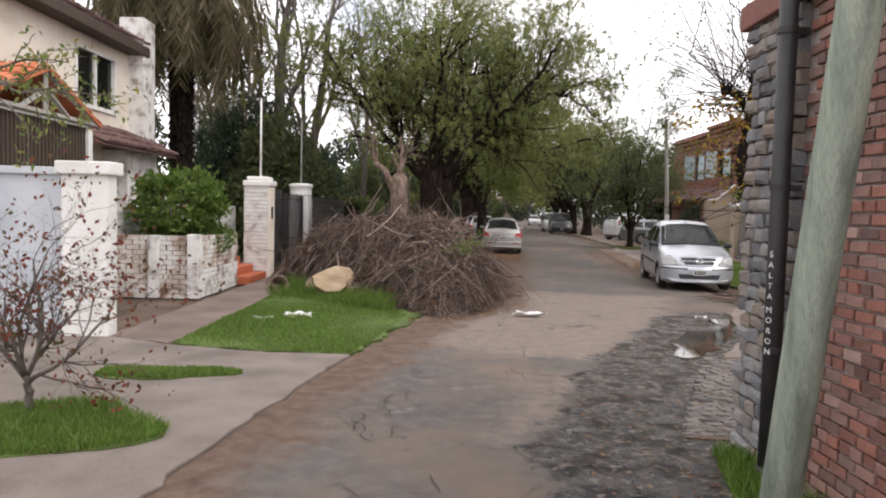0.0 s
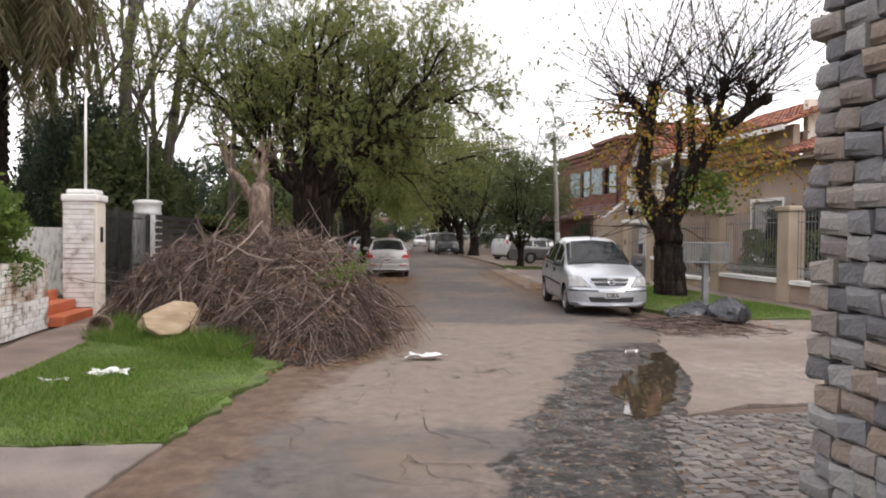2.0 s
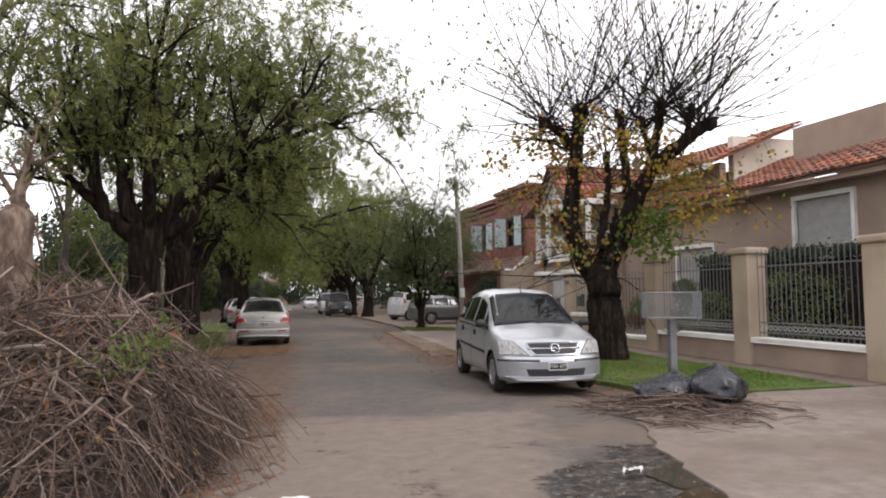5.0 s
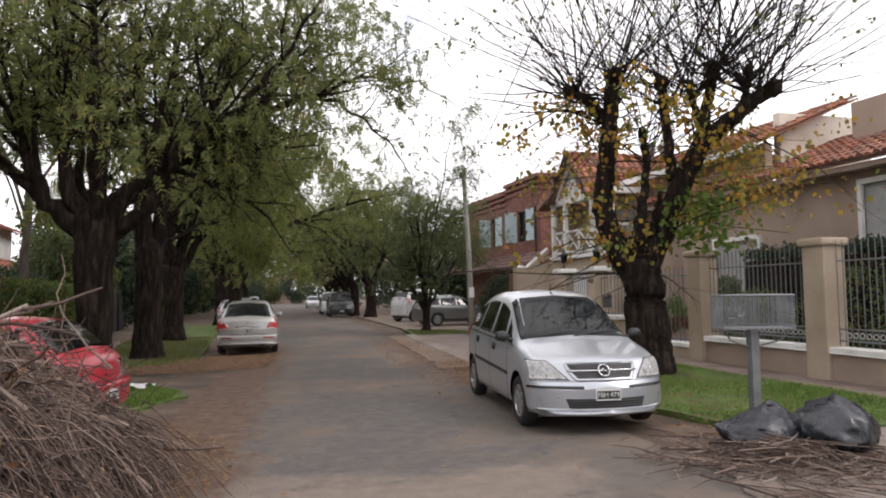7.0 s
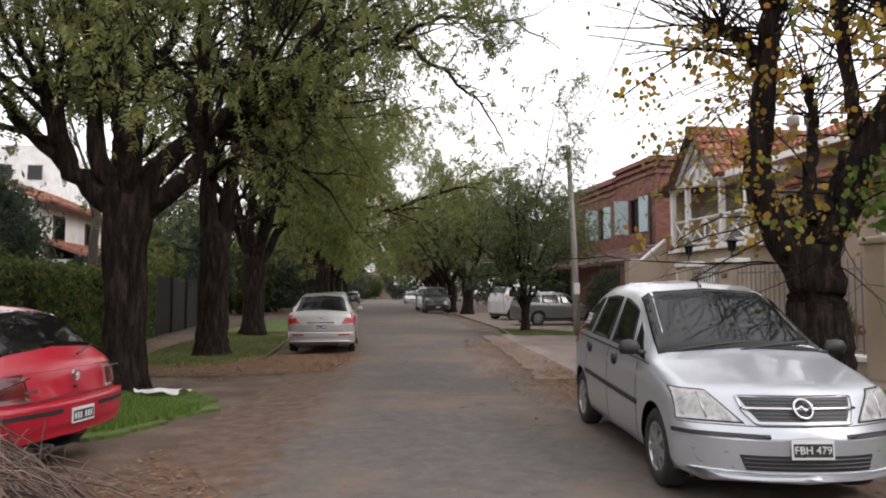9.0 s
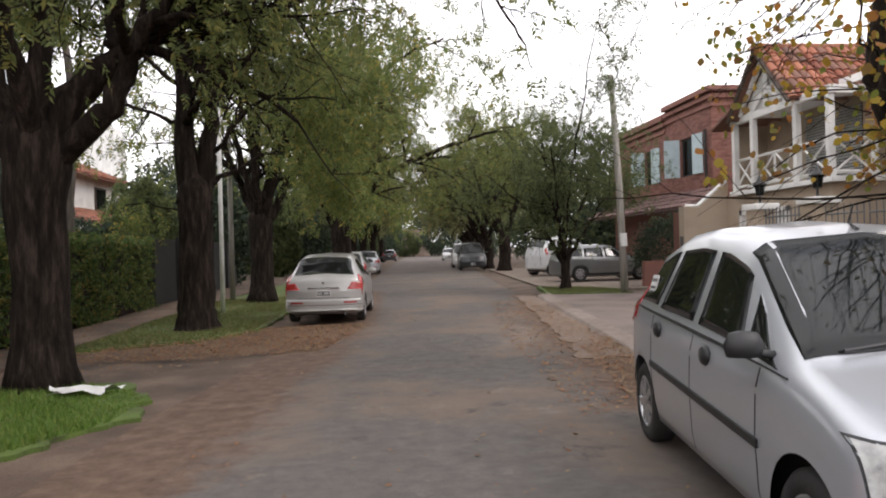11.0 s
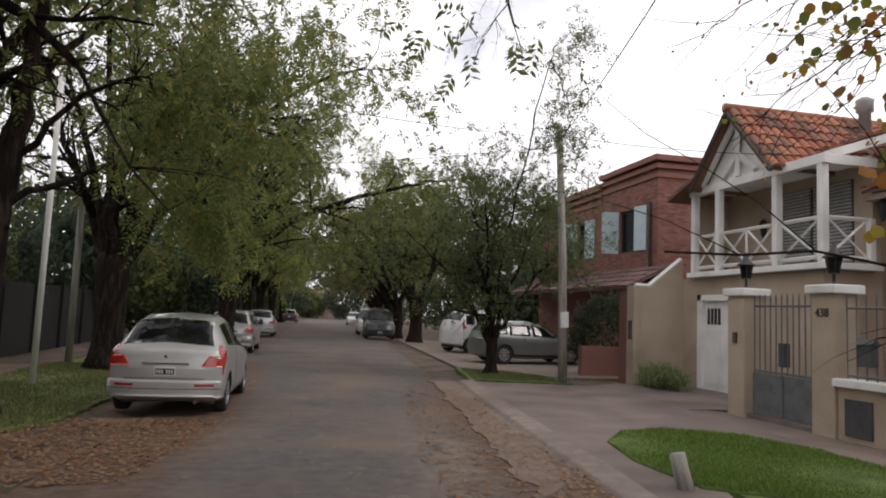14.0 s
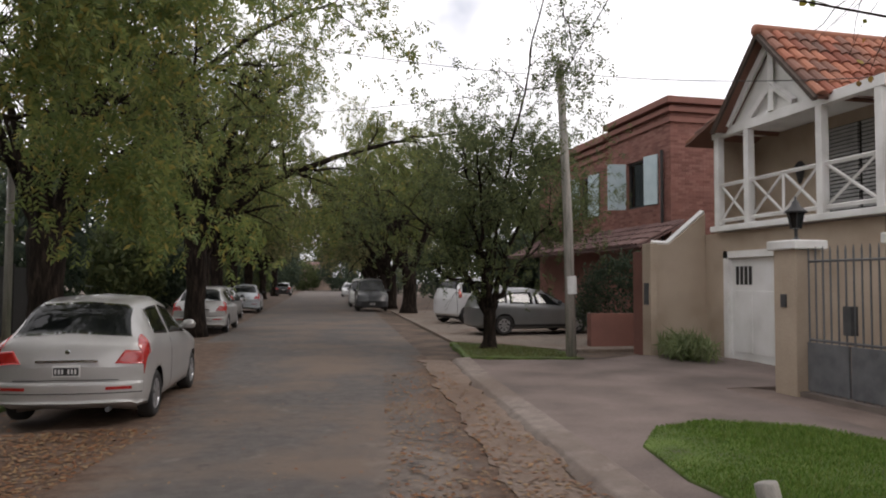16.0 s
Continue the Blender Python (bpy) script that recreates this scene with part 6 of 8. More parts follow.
st = thing("entrance_steps", "three red tiled entrance steps", "steps")
for k in range(3):
    part("step", Geo().box(-6.2, -4.35 - 0.32 * k, 14.75, 16.25, 0.18 * k, 0.18 * (k + 1)), M["step"], st, "", bevel=0.012)
back = thing("wall_left_2", "white ribbed garden wall behind the steps", "wall", kind="structure")
for k in range(17):
    part("slab_course", Geo().box(-6.5 - 0.01 * (k % 2), -6.25, 11.5, 16.4, 0.095 * k, 0.095 * k + 0.088), M["white_rough"], back)


def gate_pier(x, y, h, label, r=0.0):
    p = thing("gate_pier", label, "pier", pose(x, y, 0), group="garden gate piers")
    sh_ = part("shaft", Geo().box(-0.27, 0.26, -0.25, 0.25, 0, h - 0.24), M["mortar"], p, "worn white split-brick shaft")
    rp = random.Random(int(y * 10))
    z = 0.0
    while z < h - 0.25:
        u = [rp.uniform(0, 0.025) for _ in range(3)]
        part("brick", Geo().box(-0.3, 0.27, -0.28 - u[0], -0.004, z, z + 0.085), M["white_rough"], sh_)
        part("brick", Geo().box(-0.3 - u[1], 0.27, 0.004, 0.28, z, z + 0.085), M["white_rough"], sh_)
        z += 0.095
    part("street_face", Geo().box(0.27, 0.31, -0.28, 0.28, 0, h - 0.12), M["cream"], p, "smooth cream street face", bevel=0.01)
    part("cap", Geo().box(-0.33, 0.35, -0.33, 0.33, h - 0.24, h - 0.1), M["white"], p, "white cap", bevel=0.03)
    part("cap_top", Geo().box(-0.26, 0.28, -0.26, 0.26, h - 0.1, h), M["white"], p, "", bevel=0.04)
    return p


p1 = gate_pier(-4.62, 16.6, 2.48, "white split-brick gate pier with cream street face")
part("intercom", Geo().box(0.31, 0.335, -0.06, 0.06, 1.45, 1.75), M["iron"], p1, "dark intercom box", bevel=0.006)
p2 = thing("gate_pier", "round-topped white gate pier with fluted cap", "pier", pose(-4.55, 21.2, 0), group="garden gate piers")
part("shaft", Geo().box(-0.3, 0.3, -0.3, 0.3, 0, 2.1), M["white"], p2, "", bevel=0.02)
part("cap", Geo().lathe([(0.3, 2.1), (0.36, 2.12), (0.33, 2.2), (0.33, 2.36), (0.38, 2.4), (0.36, 2.47), (0.2, 2.5)], 18), M["white"], p2, "turned white cap", True)
for x, y, z0, z1, r, m_, lb in ((-4.6, 16.6, 2.47, 4.35, 0.028, "white", "thin white flagpole on the gate pier"), (-4.55, 21.2, 2.49, 4.4, 0.025, "pale_iron", "thin grey pole on the gate pier")):
    fp = thing("flagpole", lb, "pole", pose(x, y, z0))
    part("shaft", Geo().tube([(0, 0, 0), (0, 0, z1 - z0)], [r, r * 0.8], 8), M[m_], fp, "", True)
    part("finial", Geo().lathe([(0.0, z1 - z0), (0.03, z1 - z0 + 0.02), (0.0, z1 - z0 + 0.06)], 8), M[m_], fp)
solid("wall_left_3", Geo().box(-6.9, -6.7, 16.4, 21.6, 0, 1.75), M["white_rough"], "white rendered garden wall behind the iron gate", "wall", bevel=0.01)
gt = thing("garden_gate", "black iron double gate with spear bars", "gate")
railing(gt, (-4.5, 17.0), (-4.45, 20.85), 0.08, 2.15, 0.12, 0.012, M["iron"], rails=(0.03, 0.38, 0.92))
part("gate_frame", Geo().box(-4.53, -4.44, 16.95, 17.03, 0, 2.1), M["iron"], gt)
part("gate_frame", Geo().box(-4.53, -4.44, 18.2, 18.3, 0, 2.2), M["iron"], gt)
part("gate_frame", Geo().box(-4.5, -4.41, 20.82, 20.9, 0, 2.1), M["iron"], gt)
part("lock_box", Geo().box(-4.56, -4.42, 18.0, 18.2, 1.0, 1.45), M["iron"], gt, "black lock box")

# left house
hs = thing("white_house", "two-storey white rendered house with dark eaves and red tiled porch", "house", pose(-0.5, 0, 0.05))
part("wall", wall_holes(Geo(), "y", 8.6, 18.0, -8.3, -8.0, 0, 5.75, [(15.35, 17.15, 4.0, 5.25)]), M["cream"], hs, "cream white rendered front")
part("wall", Geo().box(-14, -8.3, 17.7, 18.0, 0, 5.75), M["cream"], hs)
part("wall", Geo().box(-14, -8.3, 8.6, 8.9, 0, 5.75), M["cream"], hs)
part("eaves_board", Geo().box(-8.45, -7.55, 8.4, 18.3, 5.6, 5.85), M["dark_wood"], hs, "dark brown eaves board", bevel=0.02)
shed_roof("roof", "dark tiled main roof", [(-7.6, 8.3, 5.9), (-7.6, 18.4, 5.9), (-11.5, 18.4, 7.6), (-11.5, 8.3, 7.6)], M["tile_dark"], hs)
part("chimney", Geo().box(-8.25, -7.6, 18.0, 18.75, 0, 6.6), M["white_rough"], hs, "white chimney breast", bevel=0.02)
w = part("window", Geo().box(-8.1, -7.96, 15.28, 15.36, 3.93, 5.31).box(-8.1, -7.96, 17.14, 17.22, 3.93, 5.31).box(-8.1, -7.96, 15.28, 17.22, 5.25, 5.31).box(-8.1, -7.94, 15.28, 17.22, 3.91, 4.01).box(-8.08, -7.98, 16.2, 16.28, 4.01, 5.25), M["white"], hs, "white window frame")
part("pane", Geo().box(-8.06, -8.05, 15.36, 16.2, 4.01, 5.25), M["glass"], w)
part("pane", Geo().box(-8.06, -8.05, 16.28, 17.14, 4.01, 5.25), M["glass"], w)
part("curtain", Geo().grid([[(-8.2 + 0.03 * math.sin(k * 1.3), 15.4 + k * 0.04, z) for k in range(45)] for z in (4.01, 5.25)]), M["cream"], w, "pale green-cream curtain")
shed_roof("lower_roof", "brown tiled lower roof", [(-6.9, 14.5, 3.0), (-6.9, 18.6, 3.0), (-8.0, 18.6, 3.55), (-8.0, 14.5, 3.55)], M["tile_dark"], hs)
part("lower_wall", Geo().box(-8.0, -7.4, 16.6, 18.4, 0, 3.0), M["white_rough"], hs)
pr = part("porch", Geo().box(-6.55, -6.45, 9.6, 9.75, 0, 3.2).box(-6.55, -6.4, 12.75, 12.9, 0, 3.2).box(-8.0, -6.4, 9.6, 12.9, 3.12, 3.25), M["white"], hs, "white porch frame")
shed_roof("porch_roof", "orange-red tiled porch roof", [(-6.3, 9.4, 3.22), (-8.1, 9.4, 3.22), (-8.1, 11.25, 4.0), (-6.3, 11.25, 4.0)], M["tile_new"], hs, 0.17, 0.07)
shed_roof("porch_roof", "orange-red tiled porch roof", [(-6.3, 13.1, 3.22), (-8.1, 13.1, 3.22), (-8.1, 11.25, 4.0), (-6.3, 11.25, 4.0)], M["tile_new"], hs, 0.17, 0.07)
for q0, q1 in (((-6.38, 9.4, 3.16), (-6.38, 11.25, 3.94)), ((-6.38, 13.1, 3.16), (-6.38, 11.25, 3.94)), ((-6.38, 9.4, 3.2), (-6.38, 13.1, 3.2)), ((-6.38, 11.25, 3.2), (-6.38, 11.25, 3.9)), ((-6.38, 10.5, 3.2), (-6.38, 11.25, 3.6)), ((-6.38, 12.0, 3.2), (-6.38, 11.25, 3.6))):
    part("truss", Geo().tube([q0, q1], [0.055, 0.055], 4), M["grey_wood"], hs, "grey timber truss")
for k in range(28):
    part("slat", Geo().box(-6.5, -6.46, 9.75 + 0.11 * k, 9.82 + 0.11 * k, 1.2, 3.12), M["dark_wood"], hs)

# right: tan garden wall with railings
fence = thing("fence_right", "tan plastered low wall with pale iron railings", "fence", kind="structure")
fx = lambda y: 11.9 + 0.05 * (y - 18.3)
g = Geo()
g.add([(fx(y) + dx, y, z) for y in (10.0, 22.1) for dx, z in ((-0.13, 0), (-0.13, 0.5), (0.13, 0.5), (0.13, 0))], [(0, 1, 5, 4), (1, 2, 6, 5), (2, 3, 7, 6), (0, 3, 2, 1), (4, 5, 6, 7)])
part("low_wall", g, M["pink"], fence, "faded tan low wall")
g = Geo()
g.add([(fx(y) + dx, y, z) for y in (10.0, 22.1) for dx, z in ((-0.19, 0.5), (-0.19, 0.6), (0.19, 0.6), (0.19, 0.5))], [(0, 1, 5, 4), (1, 2, 6, 5), (2, 3, 7, 6), (0, 3, 7, 4), (0, 3, 2, 1), (4, 5, 6, 7)])
part("coping", g, M["white"], fence, "pale coping", bevel=0.015)
piers_y = [11.4, 14.85, 18.3, 21.9]
for y in piers_y:
    part("pier", Geo().box(fx(y) - 0.24, fx(y) + 0.24, y - 0.24, y + 0.24, 0, 2.36), M["tan"], fence, "tan plastered pier", bevel=0.02)
    part("pier_cap", Geo().box(fx(y) - 0.3, fx(y) + 0.3, y - 0.3, y + 0.3, 2.36, 2.5), M["tan"], fence, "", bevel=0.04)
for ya, yb in zip(piers_y, piers_y[1:]):
    railing(fence, (fx(ya + 0.3), ya + 0.3), (fx(yb - 0.3), yb - 0.3), 0.62, 2.45, 0.13, 0.01, M["grey_iron"], rails=(0.05, 0.16, 0.8))

ring = [(0.045 * math.cos(a), 0.045 * math.sin(a)) for a in np.linspace(0, 2 * math.pi, 13)]
ring_mesh = Geo().tube([(0, p, q) for p, q in ring], [0.011] * 13, 5, False).mesh("ring", M["pale_iron"])
for ya, yb in zip(piers_y, piers_y[1:]):
    n = int((yb - ya - 0.6) / 0.13)
    for k in range(n):
        y = ya + 0.3 + (k + 0.5) * (yb - ya - 0.6) / n
        ob = new("ring", ring_mesh)
        ob.parent = fence
        ob.matrix_basis = pose(fx(y), y, 0.81)
solid("garden_lawn", Geo().slab([(11.75, 10.0), (15.8, 10.0), (15.8, 23.8), (12.4, 23.8)], -0.06, 0.03), M["turf"], "green garden lawn behind the railings", "grass")
# pedestrian gate, lamps and front wall of the tan house
fr = thing("fence_gate", "tan gate piers with white caps beside the grey iron gate", "fence", kind="structure")
for y in (29.3, 27.15):
    part("pier", Geo().box(12.15, 12.6, y - 0.24, y + 0.24, 0, 2.22), M["tan"], fr, "tan pier", bevel=0.015)
    part("pier_cap", Geo().box(12.08, 12.67, y - 0.31, y + 0.31, 2.22, 2.36), M["white"], fr, "white cap", bevel=0.02)
part("low_wall", Geo().box(12.2, 12.45, 25.8, 26.95, 0, 0.82), M["tan"], fr, "tan meter wall", bevel=0.01)
part("coping", Geo().box(12.13, 12.52, 25.7, 26.95, 0.82, 0.94), M["white"], fr, "white coping", bevel=0.015)
part("meter_door", Geo().box(12.17, 12.2, 26.25, 26.75, 0.12, 0.66), M["dark_metal"], fr, "grey meter door", bevel=0.006)
part("bell", Geo().box(12.12, 12.15, 29.25, 29.36, 1.35, 1.55), M["dark_metal"], fr, "dark doorbell", bevel=0.005)
letters("house_number", "438", 0.19, pose(12.14, 27.15, 1.92, 90, 0, -90), M["iron"], fr, 0.004)
gate = thing("street_gate", "grey iron double gate with solid lower panels", "gate")
railing(gate, (12.33, 27.45), (12.33, 29.0), 0.12, 2.25, 0.13, 0.014, M["grey_iron"], rails=(0.36, 0.9))
for ya, yb in ((27.42, 28.2), (28.24, 29.02)):
    part("gate_panel", Geo().box(12.3, 12.34, ya, yb, 0.14, 0.85), M["grey_iron"], gate, "solid grey panel", bevel=0.006)
part("gate_lock", Geo().box(12.26, 12.38, 28.15, 28.29, 1.0, 1.4), M["dark_metal"], gate, "lock plate")
part("threshold", Geo().box(12.2, 12.5, 27.39, 29.06, 0, 0.12), M["concrete"], gate, "worn threshold step")
for y in (29.3, 27.15):
    lt = thing("lantern", "black iron lantern on the gate pier", "lantern", pose(12.37, y, 2.36), group="gate lanterns")
    part("stem", Geo().lathe([(0.08, 0), (0.05, 0.03), (0.025, 0.06), (0.025, 0.16), (0.05, 0.18)], 10), M["iron"], lt)
    part("glass", Geo().lathe([(0.075, 0.19), (0.125, 0.43)], 6), M["glass"], lt, "clear lantern glass")
    for k in range(6):
        a = k * math.pi / 3
        part("rib", Geo().tube([(0.078 * math.cos(a), 0.078 * math.sin(a), 0.18), (0.13 * math.cos(a), 0.13 * math.sin(a), 0.44)], [0.008, 0.008], 4), M["iron"], lt)
    part("hood", Geo().lathe([(0.17, 0.43), (0.15, 0.46), (0.07, 0.53), (0.05, 0.6), (0.02, 0.62), (0.015, 0.68)], 12), M["iron"], lt, "", True)
part("front_wall", Geo().box(12.2, 12.45, 22.16, 25.68, 0, 0.27), M["tan"], fr, "low tan front wall", bevel=0.01)
part("coping", Geo().box(12.12, 12.53, 22.16, 25.68, 0.27, 0.37), M["white"], fr, "white coping", bevel=0.015)
railing(thing("front_railing", "grey iron spear railing before the front garden", "railing"), (12.33, 22.25), (12.33, 25.6), 0.37, 2.2, 0.17, 0.012, M["grey_iron"], rails=(0.04, 0.88))
railing(thing("front_railing", "short grey iron railing above the meter wall", "railing"), (12.33, 25.75), (12.33, 26.85), 0.94, 2.2, 0.17, 0.012, M["grey_iron"], rails=(0.04, 0.84))
mb = thing("mailbox", "dark metal mailbox hung on the railing", "mailbox", pose(12.22, 26.35, 1.35))
part("box", Geo().box(-0.08, 0.06, -0.13, 0.13, -0.2, 0.12), M["dark_metal"], mb, "", bevel=0.01)
part("lid", Geo().add([(-0.1, -0.15, 0.12), (-0.1, 0.15, 0.12), (0.08, 0.15, 0.12), (0.08, -0.15, 0.12), (-0.01, -0.15, 0.2), (-0.01, 0.15, 0.2)], [(0, 1, 2, 3), (0, 4, 5, 1), (2, 5, 4, 3), (0, 3, 4), (1, 5, 2)]), M["dark_metal"], mb)

# tan house with balcony
tan = thing("tan_house", "tan two-storey house with white balcony and clay tiled gable", "house")
part("wall", wall_holes(Geo(), "y", 30.0, 34.9, 14.5, 14.75, 0, 2.85, [(31.7, 34.05, 0.0, 2.28)]), M["tan"], tan, "tan rendered ground floor")
part("wall", Geo().box(14.75, 22, 34.65, 34.9, 0, 5.3), M["tan"], tan)
part("wall", wall_holes(Geo(), "y", 30.05, 34.65, 15.7, 15.95, 2.85, 5.3, [(30.3, 32.7, 2.95, 4.9)]), M["tan"], tan, "tan rendered upper front")
part("wall", Geo().box(15.7, 22, 29.81, 30.05, 0, 5.3), M["tan"], tan)
part("wall", Geo().box(14.5, 15.7, 29.8, 30.0, 0, 2.85), M["tan"], tan)
part("balcony_floor", Geo().box(14.32, 15.7, 29.55, 34.45, 2.87, 3.0), M["white"], tan, "white balcony edge", bevel=0.015)
part("ceiling_slab", Geo().box(14.55, 15.69, 29.83, 34.6, 5.14, 5.19), M["white"], tan)
door = part("garage_door", Geo().box(14.56, 14.62, 31.75, 34.0, 0.02, 2.26), M["white"], tan, "white panelled garage door")
for y0, y1, z0, z1 in ((33.3, 33.85, 0.2, 1.55), (32.6, 33.15, 0.2, 1.55), (31.9, 32.45, 0.2, 1.55)):
    part("door_panel", Geo().box(14.545, 14.565, y0, y1, z0, z1), M["white"], door, "", bevel=0.008)
for k in range(4):
    part("door_slot", Geo().box(14.55, 14.562, 33.3 + 0.145 * k, 33.4 + 0.145 * k, 1.68, 2.08), M["interior"], door, "small dark light")
part("door_frame", Geo().box(14.46, 14.56, 34.0, 34.16, 0, 2.42).box(14.46, 14.56, 31.6, 31.75, 0, 2.42).box(14.46, 14.56, 31.6, 34.16, 2.27, 2.42), M["white"], tan, "white door surround")
for k, y in enumerate((34.25, 33.2, 31.1, 29.75)):
    part("post", Geo().box(14.37, 14.53, y - 0.08, y + 0.08, 3.0, 5.15), M["white"], tan, "white balcony post", bevel=0.012)
part("post", Geo().box(15.5, 15.64, 29.67, 29.79, 3.0, 3.95), M["white"], tan, "short white rail post", bevel=0.012)
part("beam", Geo().box(14.54, 15.7, 29.66, 29.82, 5.0, 5.2), M["white"], tan, "white side beam", bevel=0.01)
part("beam", Geo().box(14.36, 14.54, 29.6, 34.4, 5.0, 5.2), M["white"], tan, "white beam", bevel=0.01)


def cross_rail(a, b, z0=3.12, z1=3.92):
    a, b = np.array(a, float), np.array(b, float)
    for z in (z0, z1):
        part("rail", Geo().tube([(*a, z), (*b, z)], [0.045, 0.045], 4), M["white"], tan)
    n = max(1, int(round(np.linalg.norm(b - a) / 1.05)))
    for i in range(n):
        p, q = a + (b - a) * i / n, a + (b - a) * (i + 1) / n
        part("cross_bar", Geo().tube([(*p, z0), (*q, z1)], [0.03, 0.03], 4), M["white"], tan)
        part("cross_bar", Geo().tube([(*q, z0), (*p, z1)], [0.03, 0.03], 4), M["white"], tan)
        part("upright", Geo().tube([(*q, z0), (*q, z1)], [0.035, 0.035], 4), M["white"], tan)


cross_rail((14.45, 34.17), (14.45, 33.28))
cross_rail((14.45, 33.12), (14.45, 31.18))
cross_rail((14.45, 31.02), (14.45, 29.83))
cross_rail((14.53, 29.73), (15.5, 29.73))
sh_ = part("balcony_door", Geo().box(15.72, 15.8, 30.3, 32.7, 2.95, 4.9), M["interior"], tan, "dark louvred balcony doors")
for k in range(24):
    for ya in (30.35, 31.55):
        part("louvre", Geo().box(15.66, 15.71, ya, ya + 1.1, 3.05 + 0.077 * k, 3.1 + 0.077 * k), M["pale_iron"], sh_)
for y in (33.0, 29.4):
    part("wall_lamp", Geo().lathe([(0.03, 0), (0.06, 0.1), (0.1, 0.34), (0.13, 0.36), (0.04, 0.48)], 8, pose(15.55, y, 3.85)), M["iron"], tan, "black wall lantern")
GL, GR, GY, GZ = 33.75, 30.95, 32.36, 6.72
part("gable", Geo().add([(14.46, GL, 5.2), (14.46, GR, 5.2), (14.46, GY, GZ - 0.1), (14.54, GL, 5.2), (14.54, GR, 5.2), (14.54, GY, GZ - 0.1)], [(0, 1, 2), (5, 4, 3), (0, 2, 5, 3), (1, 4, 5, 2), (0, 3, 4, 1)]), M["white"], tan, "pale gable infill")
for q0, q1 in (((14.33, GL, 5.2), (14.33, GY, GZ - 0.1)), ((14.33, GR, 5.2), (14.33, GY, GZ - 0.1)), ((14.36, GY, 5.2), (14.36, GY, GZ - 0.3)), ((14.36, 33.0, 5.25), (14.36, GY, 5.75)), ((14.36, 31.7, 5.25), (14.36, GY, 5.75))):
    part("gable_truss", Geo().tube([q0, q1], [0.075, 0.075], 4), M["white"], tan, "white timber gable truss")
for ye in (GL, GR):
    out = 0.16 if ye > GY else -0.16
    part("barge_board", Geo().tube([(14.05, ye + out, 5.04), (14.05, GY, GZ + 0.02)], [0.06, 0.06], 4), M["dark_wood"], tan, "dark barge board")
    shed_roof("roof", "clay tiled gable slope", [(14.05, ye + out, 5.1), (20, ye + out, 5.1), (20, GY, GZ + 0.1), (14.05, GY, GZ + 0.1)], M["tile"], tan, 0.24, 0.11)
part("ridge", Geo().tube([(14.0, GY, GZ + 0.12), (20, GY, GZ + 0.12)], [0.12, 0.12], 8), M["tile"], tan, "clay ridge tiles", True)
shed_roof("roof", "clay tiled flat slope over the end bay", [(14.05, 35.0, 5.0), (16.5, 35.0, 5.0), (16.5, 33.8, 5.4), (14.05, 33.8, 5.4)], M["tile"], tan, 0.24, 0.11)
shed_roof("roof", "clay tiled upper slope", [(15.55, 31.0, 5.62), (15.55, 24.0, 5.62), (19.2, 24.0, 7.1), (19.2, 31.0, 7.1)], M["tile"], tan, 0.24, 0.11)
part("fascia", Geo().box(15.5, 15.58, 24.0, 30.9, 5.42, 5.6), M["white"], tan, "white fascia board")
part("wall", Geo().box(16.2, 16.45, 24.4, 29.8, 4.3, 5.7), M["tan"], tan, "cream upper wall")
part("wall", Geo().box(16.75, 20.0, 24.4, 24.65, 4.3, 6.6), M["cream"], tan, "cream upper side wall")
part("wall", wall_holes(Geo(), "y", 8.0, 29.8, 15.9, 16.15, 0, 4.5, [(19.2, 21.0, 1.6, 4.0), (24.4, 26.2, 0.9, 3.0)]), M["pink"], tan, "faded tan main front")
shed_roof("roof", "clay tiled lower slope", [(15.3, 29.7, 4.5), (15.3, 8.0, 4.5), (18.8, 8.0, 5.9), (18.8, 29.7, 5.9)], M["tile"], tan, 0.22, 0.095)
part("soffit", Geo().box(15.4, 15.9, 8.0, 29.75, 4.3, 4.42), M["pink"], tan, "tan soffit")
for y0, y1, z0, z1 in ((19.2, 21.0, 1.6, 4.0), (24.4, 26.2, 0.9, 3.0)):
    wf = part("window", Geo().box(15.8, 15.95, y0 - 0.1, y0, z0 - 0.1, z1 + 0.12).box(15.8, 15.95, y1, y1 + 0.1, z0 - 0.1, z1 + 0.12).box(15.8, 15.95, y0, y1, z1, z1 + 0.12).box(15.78, 15.95, y0 - 0.12, y1 + 0.12, z0 - 0.12, z0), M["white"], tan, "white window surround")
    for k in range(int((z1 - z0) / 0.08)):
        part("shutter_slat", Geo().box(15.92, 15.97, y0, y1, z0 + 0.08 * k, z0 + 0.075 + 0.08 * k), M["pale_iron"], wf)
for y, h in ((31.75, 7.2), (30.9, 7.05)):
    part("vent_pipe", Geo().lathe([(0.14, 5.9), (0.14, h - 0.3), (0.2, h - 0.28), (0.2, h - 0.05), (0.22, h), (0.1, h + 0.08)], 12, pose(17.4, y, 0)), M["pale_iron"], tan, "grey metal roof vent", True)
part("roof_box", Geo().box(17.6, 20.5, 19.4, 22.8, 5.2, 6.5), M["pink"], tan, "flat-topped roof tank housing", bevel=0.02)

